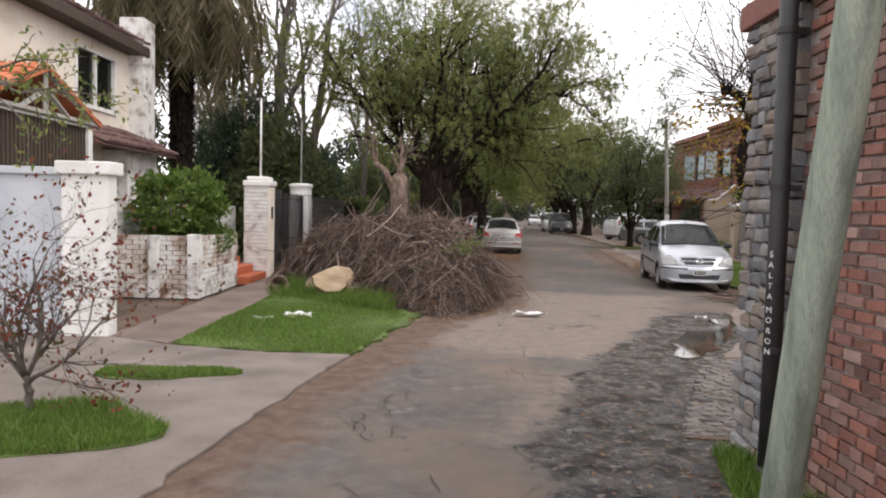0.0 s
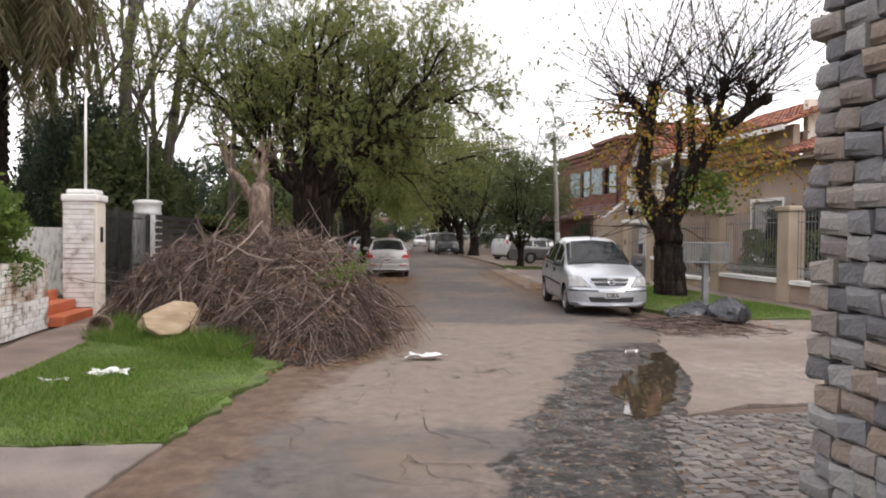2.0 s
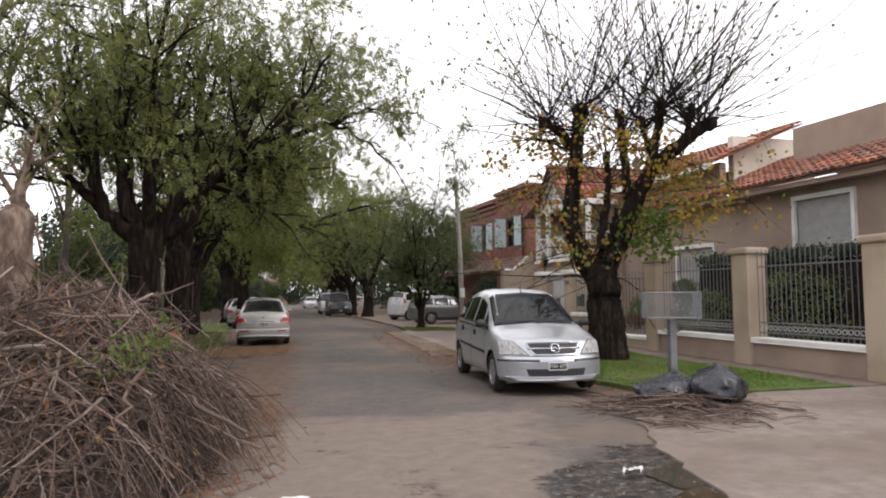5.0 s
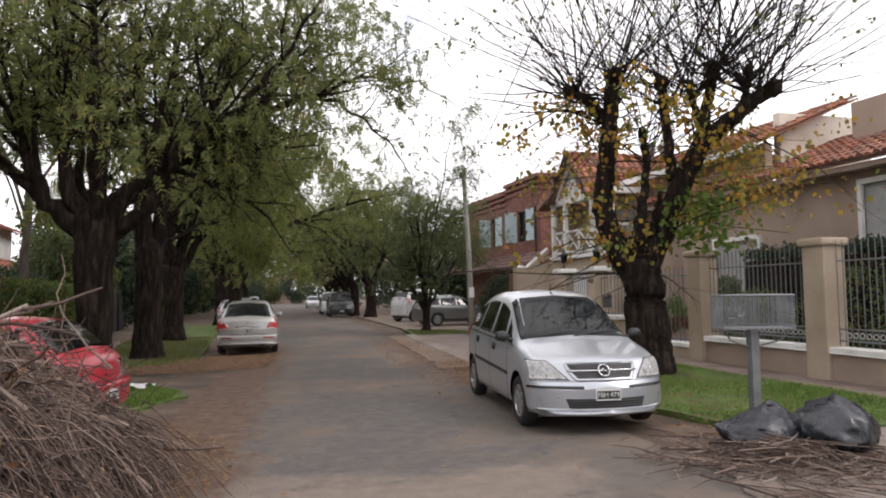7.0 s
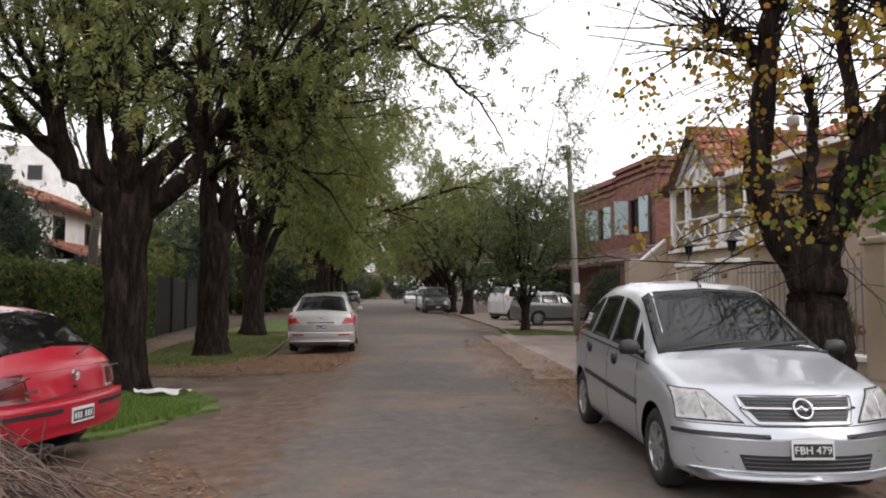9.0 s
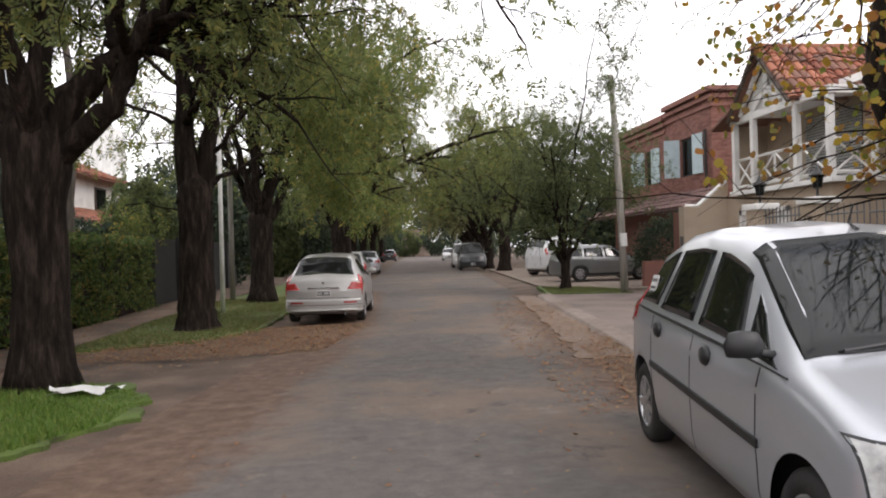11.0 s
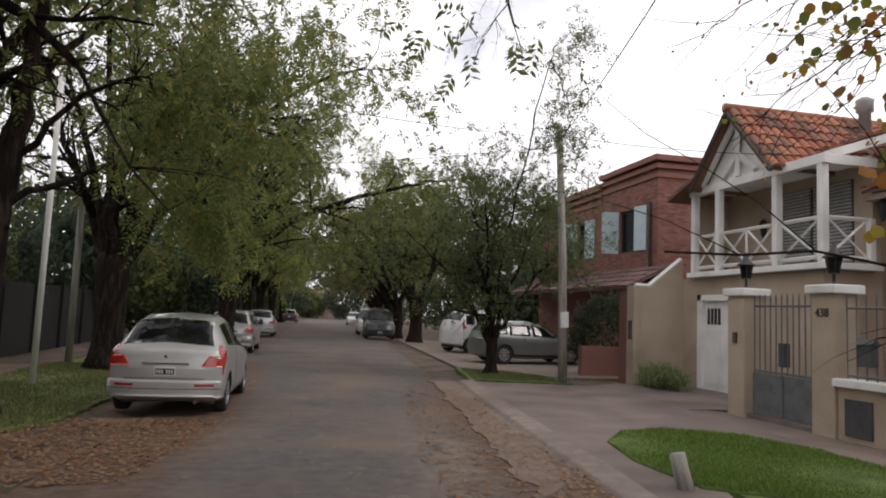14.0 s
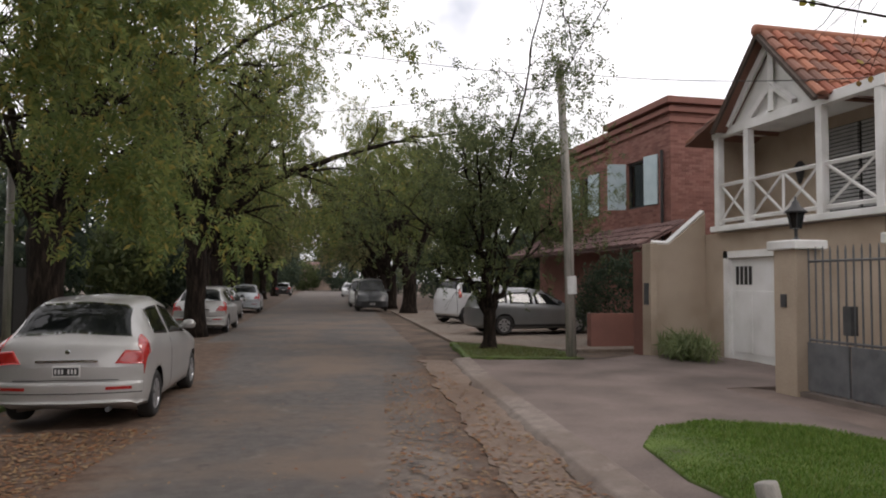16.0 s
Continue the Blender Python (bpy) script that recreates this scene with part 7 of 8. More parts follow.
bw = thing("wall_side", "tan boundary wall with sloping top and white coping", "wall", kind="structure")
part("wall_body", Geo().add([(x, y, z) for y in (34.9, 35.12) for x, z in ((13.2, 0), (14.5, 0), (14.5, 3.35), (13.55, 2.6), (13.2, 2.6))], [(0, 1, 2, 3, 4), (9, 8, 7, 6, 5)] + [(i, 5 + i, 5 + (i + 1) % 5, (i + 1) % 5) for i in range(5)]), M["tan"], bw)
part("coping", Geo().tube([(13.15, 35.0, 2.63), (13.55, 35.0, 2.63), (14.5, 35.0, 3.4)], [0.075, 0.075, 0.075], 4), M["white"], bw, "white coping")
part("end_pier", Geo().box(13.02, 13.2, 34.82, 35.2, 0, 2.62), M["tan"], bw, "tan end pier", bevel=0.01)
part("meter", Geo().box(13.0, 13.03, 34.9, 35.1, 1.2, 1.7), M["dark_metal"], bw, "dark meter box")

# brick house
bh = thing("brick_house", "red brick two-storey house with stepped cornice and blue shutters", "house")
part("wall", wall_holes(Geo(), "y", 39.05, 50.0, 16.1, 16.4, 0, 7.1, [(39.75, 41.8, 4.15, 5.7), (43.9, 45.6, 4.15, 5.7)]), M["brick_far"], bh, "red brick street front")
part("wall", Geo().box(16.4, 24, 39.05, 39.35, 0, 7.1), M["brick_far"], bh, "red brick side wall")
g = Geo()
rb = random.Random(9)
for (ax, a0, a1) in (("y", 39.05, 50.0), ("x", 16.1, 21.0)):
    for k in range(52):
        z = 2.9 + 0.08 * k
        p = a0 + (0.12 if k % 2 else 0)
        while p < a1 - 0.2:
            inside = ax == "y" and any(h0 - 0.2 < p < h1 and 4.05 < z < 5.7 for h0, h1 in ((39.75, 41.8), (43.9, 45.6)))
            if not inside:
                u = 0.012 + rb.uniform(0, 0.008)
                if ax == "y":
                    g.box(16.1 - u, 16.11, p, p + 0.225, z, z + 0.062)
                else:
                    g.box(p, p + 0.225, 39.05 - u, 39.06, z, z + 0.062)
            p += 0.24
tagged(part("brickwork", g, M["brick_far"], bh, "brick courses"), kind="stuff")
for k, (z0, z1, o) in enumerate(((6.55, 6.7, 0.08), (6.85, 7.0, 0.14), (7.1, 7.3, 0.22))):
    part("cornice", Geo().box(16.1 - o, 24, 39.05 - o, 43.2, z0, z1), M["brick_far"], bh, "stepped brick cornice", bevel=0.01)
    part("cornice", Geo().box(16.1 - o, 24, 43.2, 50, z0 - 0.35, z1 - 0.35), M["brick_far"], bh, "lower brick cornice", bevel=0.01)
for y0, y1 in ((39.75, 41.8), (43.9, 45.6)):
    w = part("window", Geo().box(16.18, 16.26, y0, y0 + 0.07, 4.15, 5.7).box(16.18, 16.26, y1 - 0.07, y1, 4.15, 5.7).box(16.18, 16.26, y0, y1, 5.63, 5.7).box(16.18, 16.26, y0, y1, 4.15, 4.22).box(16.18, 16.26, (y0 + y1) / 2 - 0.04, (y0 + y1) / 2 + 0.04, 4.15, 5.7), M["iron"], bh, "dark window frame")
    part("pane", Geo().box(16.23, 16.24, y0 + 0.07, y1 - 0.07, 4.2, 5.65), M["glass"], w)
    part("room", Geo().box(17.0, 17.1, y0 - 0.3, y1 + 0.3, 4.0, 5.8), M["interior"], w)
    for ys, leaf in ((y1, 1), (y0, -1)):
        s_ = part("shutter", Geo().box(-0.02, 0.02, 0, 0.62, 4.15, 5.7), M["shutter"], bh, "pale blue shutter leaf", bevel=0.006)
        s_.matrix_basis = pose(16.06, ys, 0, 0, 0, 75 if leaf > 0 else 12)
part("downpipe", Geo().tube([(16.0, 39.4, 0), (16.0, 39.4, 5.75)], [0.05, 0.05], 8), M["iron"], bh, "black downpipe")
shed_roof("canopy", "brown tiled canopy over the entrance", [(14.6, 38.3, 2.75), (14.6, 50.0, 2.75), (16.1, 50.0, 3.5), (16.1, 38.3, 3.5)], M["tile_dark"], bh)
rw = thing("wall_red", "low dark red brick boundary wall with gate", "wall", kind="structure")
part("wall_body", Geo().box(12.6, 13.9, 37.1, 37.35, 0, 0.9), M["brick_far"], rw, "low red brick wall")
part("gate_leaf", Geo().box(13.05, 13.2, 35.25, 35.7, 0, 2.45), M["brick_far"], rw, "tall dark red gate post", bevel=0.01)

# distant and left backdrop houses
wh = thing("white_villa", "white villa with red tiled roofs behind the hedge", "house")
part("wall", Geo().box(-16, -9.4, 42, 52, 0, 5.3), M["white"], wh, "white wall")
part("wall", Geo().box(-9.4, -7.4, 43, 51, 0, 2.9), M["white"], wh, "white porch wall")
shed_roof("roof", "red tiled main roof", [(-8.9, 41.5, 5.2), (-8.9, 52.5, 5.2), (-12.5, 52.5, 6.7), (-12.5, 41.5, 6.7)], M["tile"], wh, 0.3, 0.12)
shed_roof("roof", "red tiled porch roof", [(-7.0, 42.6, 2.8), (-7.0, 51.4, 2.8), (-9.4, 51.4, 3.7), (-9.4, 42.6, 3.7)], M["tile"], wh, 0.3, 0.12)
for y in (44.5, 48.5):
    w = part("window", Geo().box(-9.42, -9.34, y - 0.65, y + 0.65, 3.75, 4.85), M["dark_wood"], wh, "dark window frame")
    part("pane", Geo().box(-9.34, -9.32, y - 0.55, y + 0.55, 3.85, 4.75), M["glass"], w)
ap = thing("apartment_building", "plain white apartment block in the distance", "building")
part("wall", Geo().box(-30, -22, 78, 90, 0, 14.5), M["white"], ap)
for fz in (3, 6, 9, 12):
    for fy in (-28.5, -26, -23.5):
        part("window", Geo().box(fy - 0.6, fy + 0.6, 77.93, 77.99, fz - 0.6, fz + 0.7), M["glass"], ap)
fh = thing("far_house", "small plain house closing the far end of the street", "house")
part("wall", Geo().box(8, 14, 150, 156, 0, 3.4), M["pink"], fh)
part("roof", Geo().add([(7.5, 149, 3.4), (14.5, 149, 3.4), (14.5, 157, 3.4), (7.5, 157, 3.4), (7.5, 153, 5.2), (14.5, 153, 5.2)], [(0, 1, 5, 4), (2, 3, 4, 5), (0, 4, 3), (1, 2, 5)]), M["tile_dark"], fh)

# left fences along the path
df = thing("fence_left", "dark green slatted fence beside the footpath", "fence", kind="structure")
for k in range(14):
    part("slat", Geo().box(-3.5, -3.46, 17.5, 23.0, 0.1 + 0.14 * k, 0.21 + 0.14 * k), M["iron"], df)
for y in (36.5, 39.2, 41.9, 44.6, 47.3):
    part("panel", Geo().box(-3.5, -3.44, y, y + 2.6, 0, 2.1), M["iron"], df, "dark screen panel")
    part("post", Geo().box(-3.45, -3.35, y - 0.05, y + 0.05, 0, 2.2), M["iron"], df)

# poles
def post(name, label, pts, r0, r1, material, extra=None):
    p = thing(name, label, "pole", pose(pts[0][0], pts[0][1], 0))
    b = np.array((pts[0][0], pts[0][1], 0))
    part("shaft", Geo().tube([np.array(q) - b for q in pts], np.linspace(r0, r1, len(pts)), 12), material, p, "", True)
    return p


post("utility_pole", "leaning weathered greenish wooden utility pole standing near the brick wall", [(1.31, 1.86, -0.05), (1.305, 1.54, 1.5), (1.3, 1.22, 3.0), (1.29, 0.58, 6.0)], 0.074, 0.068, M["pole_wood"])
up = post("utility_pole", "slim weathered wooden utility pole with white paper band", [(11.06, 34.8, -0.05), (11.0, 34.85, 3.2), (10.85, 34.95, 6.75)], 0.12, 0.085, M["grey_wood"])
part("paper_band", Geo().tube([(0, 0, 1.45), (-0.01, 0, 1.85)], [0.122, 0.12], 12), M["paper"], up, "white paper notice band")
post("white_post", "tall white painted metal post on the grass verge", [(-0.52, 32.6, -0.05), (-0.5, 32.6, 3.4), (-0.48, 32.6, 6.7)], 0.06, 0.05, M["white"])
post("wooden_post", "slim brown wooden pole on the verge", [(-1.3, 37.9, -0.05), (-1.3, 37.9, 5.5)], 0.09, 0.08, M["grey_wood"])
wires = [((1.29, 0.66, 5.65), (10.85, 34.95, 6.3)), ((10.85, 34.95, 6.2), (-1.3, 37.9, 5.3)), ((10.85, 34.95, 6.5), (14.4, 29.9, 5.2)), ((-0.48, 32.6, 6.5), (10.85, 34.95, 6.4)), ((10.85, 34.95, 6.4), (15.5, 90, 7.0))]
for a, b in wires:
    a, b = np.array(a), np.array(b)
    sag = 0.02 * np.linalg.norm(b - a)
    t = np.linspace(0, 1, 16)
    tagged(part("cable", Geo().tube([a + (b - a) * u - np.array((0, 0, 4 * sag * u * (1 - u))) for u in t], [0.009] * 16, 4), M["iron"]), "thin black overhead cable between poles", "cable")

# ---------------- brush pile ----------------
def heap(x, y):
    """Height of the pile over the ground."""
    ys = (10.5, 11.3, 12.0, 13.3, 15.0, 17.0, 18.2)
    mid = np.interp(y, ys, (-0.1, -0.1, -0.15, -0.55, -1.3, -1.65, -1.7))
    half = np.interp(y, ys, (0.1, 0.65, 1.05, 1.65, 2.6, 2.4, 1.4))
    rise = np.interp(y, (10.5, 11.1, 11.8, 12.8, 14.0, 15.0, 15.8, 16.6, 17.3), (0, 0.34, 0.68, 0.9, 0.97, 0.93, 0.7, 0.32, 0))
    lump = 0.16 * noise.noise(Vector((x * 0.9, y * 0.9, 2.0))) + 0.1 * noise.noise(Vector((x * 2.3, y * 2.3, 5.0)))
    return float(max(0.0, 1.58 * rise * (1 - (abs(x - mid) / half) ** 2.9)) * (1 + lump))


pile = thing("brush_pile", "large heap of cut dry branches and twigs dumped on the verge", "brush pile")
# sheet just under the sticks, coloured dark so the gaps look shaded
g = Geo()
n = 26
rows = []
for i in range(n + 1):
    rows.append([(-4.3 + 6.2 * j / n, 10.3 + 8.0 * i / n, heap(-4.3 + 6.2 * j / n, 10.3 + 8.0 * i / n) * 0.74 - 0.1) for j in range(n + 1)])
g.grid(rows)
part("core", g, M["core"], pile, "dark sheet standing in for the shaded inside of the heap", True)
rng = np.random.default_rng(77)


def stick(rng, length, r, bend, lift=0.0, down=0.0):
    """A crooked stick thrown on the heap: part of it may lie inside or poke out."""
    while True:
        x, y = rng.uniform(-4.2, 1.5), rng.uniform(10.5, 18.2)
        if heap(x, y) > 0.05:
            break
    z = heap(x, y) + lift
    length *= min(1, 0.35 + z)
    e = 0.15
    slope = np.array(((heap(x + e, y) - heap(x - e, y)) / (2 * e), (heap(x, y + e) - heap(x, y - e)) / (2 * e)))
    slope = np.clip(slope, -1.1, 1.1)
    head, k = rng.uniform(0, 6.283), 7
    tilt = (slope[0] * math.cos(head) + slope[1] * math.sin(head)) * rng.uniform(0.6, 1.1) + rng.normal(0, 0.12)
    p, pts = np.array((x, y, max(z, 0.03))) - np.array((math.cos(head), math.sin(head), tilt)) * length / 2, []
    turn = rng.normal(0, bend)
    for i in range(k):
        pts.append((p[0], p[1], max(0.015, p[2])))
        head += turn / k + rng.normal(0, bend * 0.55)
        tilt += rng.normal(0, bend * 0.4) - down / k
        p = p + np.array((math.cos(head), math.sin(head), tilt)) * length / k
    return pts, np.linspace(r, r * 0.4, k)


for i in range(290):
    pts, rr = stick(rng, rng.uniform(0.6, 1.9), rng.uniform(0.008, 0.026), 0.42, rng.uniform(-0.06, 0.06))
    part("branch", Geo().tube(pts, rr, 6), M["branch"], pile)
g = Geo()
for i in range(8000):
    pts, rr = stick(rng, rng.uniform(0.25, 1.1), rng.uniform(0.0035, 0.011), 0.6, rng.uniform(-0.22, 0.05), 0.35)
    g.tube(pts, rr, 3, False)
    if i % 2 == 0:
        j = int(rng.integers(2, 5))
        q = np.array(pts[j])
        d = unit(np.array(pts[j + 1]) - q + rng.normal(0, 0.1, 3)) * rng.uniform(0.12, 0.4)
        g.tube([q, q + d * 0.5 + rng.normal(0, 0.015, 3), q + d], [rr[j] * 0.7, rr[j] * 0.55, rr[j] * 0.3], 3, False)
tagged(part("twig_mass", g, M["twig"], pile, "mass of thin dry twigs"), kind="stuff")
leaves("dead_leaves", rng, [(x, y, heap(x, y) - 0.03) for x, y in rng.uniform((-4.0, 10.6), (1.5, 18.0), (1500, 2)) if heap(x, y) > 0.1], 5200, (0.1, 0.1, 0.07), 0.06, M["litter"], pile, 0.3, 0.45, "dry brown leaves caught in the heap")
green = leaves("green_sprig", rng, [(0.1 + 0.5 * k / 30, 11.6 + 0.5 * ((k * 7) % 30) / 30, heap(0.2, 11.8) + 0.01 * k) for k in range(30)], 260, (0.12, 0.12, 0.08), 0.07, M["leaf_bush"], pile, 0.4, 0.4, "few green leaves still on cut shoots")
tagged(green, kind="stuff")
# dry drooping straw on the street side
g = Geo()
for i in range(380):
    a = rng.uniform(-0.9, 0.5)
    y0 = rng.uniform(11.2, 16.5)
    x0 = float(np.interp(y0, (10.5, 12.0, 13.3, 15.0, 17.0), (0.0, 0.8, 1.0, 1.15, 0.6))) - rng.uniform(0.1, 0.6)
    z0 = heap(x0, y0) + 0.05
    d = np.array((math.cos(a), math.sin(a))) + rng.normal(0, 0.25, 2)
    ln = rng.uniform(0.3, 0.8)
    pts = [(x0 + d[0] * ln * f, y0 + d[1] * ln * f, max(0.015, z0 + 0.05 * f - z0 * f * f * 1.05)) for f in np.linspace(0, 1, 5)]
    g.tube(pts, [0.005, 0.005, 0.004, 0.003, 0.002], 3, False)
tagged(part("straw", g, M["twig"], pile, "pale drooping dry straw"), kind="stuff")
for x, y, z, ln, r, rz, rx in ((-2.15, 13.2, 0.3, 0.55, 0.24, 72, 10), (-1.7, 12.75, 0.18, 0.3, 0.13, 40, 5), (-2.75, 13.75, 0.15, 0.4, 0.15, 100, 0)):
    lg = thing("cut_log", "pale sawn log block lying at the foot of the brush pile", "log", pose(x, y, z, 0, 90, rz))
    part("bark", Geo().lathe([(r * 0.98, -ln / 2), (r * 1.03, -ln * 0.2), (r, ln * 0.2), (r * 0.95, ln / 2)], 14), M["bark_grey"], lg, "", True)
    part("sawn_end", Geo().lathe([(r * 0.93, 0), (r * 0.92, 0.012)], 14, pose(0, 0, ln / 2)), M["log_end"], lg, "pale sawn end")
    part("sawn_end", Geo().lathe([(r * 0.95, -0.012), (r * 0.95, 0)], 14, pose(0, 0, -ln / 2)), M["log_end"], lg, "pale sawn end")
slabw = thing("split_log", "pale split slab of wood leaning on the pile", "log", pose(-2.15, 12.75, 0.36, 68, 8, 14))
part("face", Geo().slab(blob(0, 0, 0.4, 0.27, 0.25, 55, 9, 0.1), -0.12, 0.1), M["log_end"], slabw, "", bevel=0.02)
bs = thing("basket_hoop", "old round brownish tub lying in the grass", "tub", pose(-3.35, 13.3, 0.17, 70, 0, 30))
part("tub", Geo().lathe([(0.15, -0.1), (0.17, 0.08), (0.19, 0.1), (0.165, 0.1), (0.14, -0.08)], 16), M["bark_pale"], bs, "", True)

# dry twigs beside the bags
tw = thing("twig_litter", "flat spread of dry twigs and leaves by the rubbish bags", "twigs", pose(0, 0, 0))
g = Geo()
for i in range(650):
    x, y = rng.normal(6.75, 0.55), rng.normal(13.75, 0.55)
    a, ln, r = rng.uniform(0, 6.28), rng.uniform(0.15, 0.8), rng.uniform(0.003, 0.01)
    h = 0.2 * math.exp(-((x - 6.8) ** 2 + (y - 13.8) ** 2) / 0.35) * rng.uniform(0, 1)
    g.tube([(x + ln * f * math.cos(a + 0.3 * f), y + ln * f * math.sin(a + 0.3 * f), 0.04 + h + rng.uniform(0, 0.02)) for f in (-0.5, 0, 0.5)], [r, r, r * 0.5], 3, False)
tagged(part("twigs", g, M["twig"], tw), kind="stuff")

# rubbish bags and waste basket
def bag(x, y, sx, sy, sz, rz, seed):
    b = thing("rubbish_bag", "shiny black plastic rubbish bag tied at the top", "rubbish bag", pose(x, y, 0.03, 0, 0, rz), group="rubbish bags")
    bm = bmesh.new()
    bmesh.ops.create_icosphere(bm, subdivisions=4, radius=1)
    for v in bm.verts:
        p = v.co.copy()
        k = 1 + 0.16 * noise.noise(p * 1.6 + Vector((seed, 0, 0))) + 0.07 * noise.noise(p * 5 + Vector((0, seed, 0)))
        v.co = Vector((p.x * sx * k, p.y * sy * k, max(-0.85, p.z) * sz * k + sz * 0.85))
        fold = abs(math.sin(5 * math.atan2(p.y, p.x) + 2.0 * p.z + seed)) * max(0, p.z + 0.2) * 0.1
        v.co.x *= 1 - fold
        v.co.y *= 1 - fold
        v.co.z += 0.05 * noise.noise(p * 7 + Vector((seed, seed, 0)))
        if p.z > 0.86:
            f = (p.z - 0.86) / 0.14
            v.co.x *= 1 - 0.7 * f
            v.co.y *= 1 - 0.7 * f
            v.co.z += 0.05 * f
    me = bpy.data.meshes.new("sack")
    bm.to_mesh(me)
    bm.free()
    me.polygons.foreach_set("use_smooth", [True] * len(me.polygons))
    me.materials.append(M["bag"])
    o = new("sack", me)
    o.parent = b
    part("knot", Geo().lathe([(0.02, sz * 1.7), (0.05, sz * 1.78), (0.02, sz * 1.84), (0.07, sz * 1.95)], 8), M["bag"], b, "", True)


bag(6.98, 14.3, 0.5, 0.36, 0.18, 10, 3.1)
bag(7.55, 13.95, 0.5, 0.38, 0.26, 50, 7.7)
bag(7.25, 14.5, 0.3, 0.27, 0.2, 0, 11.2)

wb = thing("waste_basket", "grey metal rubbish basket raised on a post", "waste basket", pose(8.02, 15.6, 0.05))
part("post", Geo().box(-0.06, 0.06, -0.05, 0.05, 0, 1.08), M["mesh_metal"], wb, "square grey post", bevel=0.008)
a_ = pose(0, 0, 0, 0, 0, -22)
for (x0, x1, y0, y1) in ((-0.42, 0.42, -0.26, -0.255), (-0.42, 0.42, 0.255, 0.26), (-0.42, -0.415, -0.26, 0.26), (0.415, 0.42, -0.26, 0.26)):
    g = Geo()
    lx, ly = x1 - x0, y1 - y0
    k = int(max(lx, ly) / 0.03)
    for i in range(k + 1):
        f = i / k
        if lx > ly:
            g.box(x0 + lx * f - 0.0018, x0 + lx * f + 0.0018, y0, y1, 1.1, 1.5, a_)
        else:
            g.box(x0, x1, y0 + ly * f - 0.0018, y0 + ly * f + 0.0018, 1.1, 1.5, a_)
    for i in range(14):
        g.box(x0, x1, y0, y1, 1.1 + 0.03 * i, 1.1035 + 0.03 * i, a_)
    part("mesh_side", g, M["mesh_metal"], wb, "wire mesh side")
part("rim", Geo().tube([a_ @ Vector(p) for p in ((-0.42, -0.26, 1.5), (0.42, -0.26, 1.5), (0.42, 0.26, 1.5), (-0.42, 0.26, 1.5), (-0.42, -0.26, 1.5))], [0.012] * 5, 5), M["mesh_metal"], wb)
part("floor_plate", Geo().box(-0.42, 0.42, -0.26, 0.26, 1.09, 1.1, a_), M["mesh_metal"], wb)
for s in (-1, 1):
    part("strut", Geo().tube([a_ @ Vector((0.0, 0, 0.85)), a_ @ Vector((s * 0.3, -0.1, 0.95)), a_ @ Vector((s * 0.4, -0.2, 1.1))], [0.012] * 3, 5), M["mesh_metal"], wb)

# litter
def crumple(name, label, x, y, rx, ry, seed, h=0.05):
    r = random.Random(seed)
    rows = [[(x + rx * (i / 7 - 0.5) * 2 * (0.8 + 0.2 * math.sin(j + seed)), y + ry * (j / 5 - 0.5) * 2 * (0.8 + 0.25 * math.sin(i * 1.7 + seed)), 0.04 + r.uniform(0, h)) for i in range(8)] for j in range(6)]
    solid(name, Geo().grid(rows), M["paper"], label, "litter", "", True)


crumple("litter_paper", "crumpled white litter on the street", 1.45, 11.0, 0.3, 0.12, 1)
crumple("litter_paper", "torn white paper lying in the grass", -2.3, 10.2, 0.28, 0.2, 2)
crumple("litter_paper", "small white scrap lying in the grass", -2.75, 9.8, 0.16, 0.06, 4)
crumple("plastic_sheet", "white plastic sheet lying at the foot of the tree", 0.15, 22.0, 0.42, 0.16, 3, 0.09)
crumple("litter_paper", "small white scrap at the puddle", 4.35, 11.0, 0.1, 0.06, 5)
stub = thing("cut_stub", "short grey cut post stub at the lawn edge", "post", pose(7.92, 24.1, 0.04, -6, -14, 0))
part("stub", Geo().tube([(0, 0, -0.1), (0, 0, 0.15), (0.01, 0, 0.36)], [0.085, 0.08, 0.075], 12), M["grey_wood"], stub, "", True)

# ---------------- plants ----------------
def shell_bush(name, label, cat, x, y, z, rx, ry, rz, count, size, leaf, seed, droop=0.3, narrow=0.45, core=True, kind="", stems=14):
    rng = np.random.default_rng(seed)
    top = thing(name, label, cat, pose(x, y, z), kind=kind)
    d = rng.normal(0, 1, (900, 3))
    d /= np.linalg.norm(d, axis=1)[:, None]
    lump = np.array([1 + 0.28 * noise.noise(Vector(v * 1.9) + Vector((seed, 0, 0))) for v in d])
    pts = d * (rng.uniform(0.45, 1.0, (900, 1)) ** 0.5) * lump[:, None] * np.array((rx, ry, rz)) + np.array((0, 0, rz))
    g = Geo()
    for k in range(stems):
        e = pts[rng.integers(0, 900)]
        g.tube([(0, 0, -0.05), e * np.array((0.3, 0.3, 0.55)), e * 0.92], [0.03, 0.02, 0.006], 4)
    part("stems", g, M["bark_grey"], top, "", True)
    leaves("foliage", rng, pts, count, (0.09 * rx, 0.09 * ry, 0.08 * rz), size, leaf, top, droop, narrow)
    return top


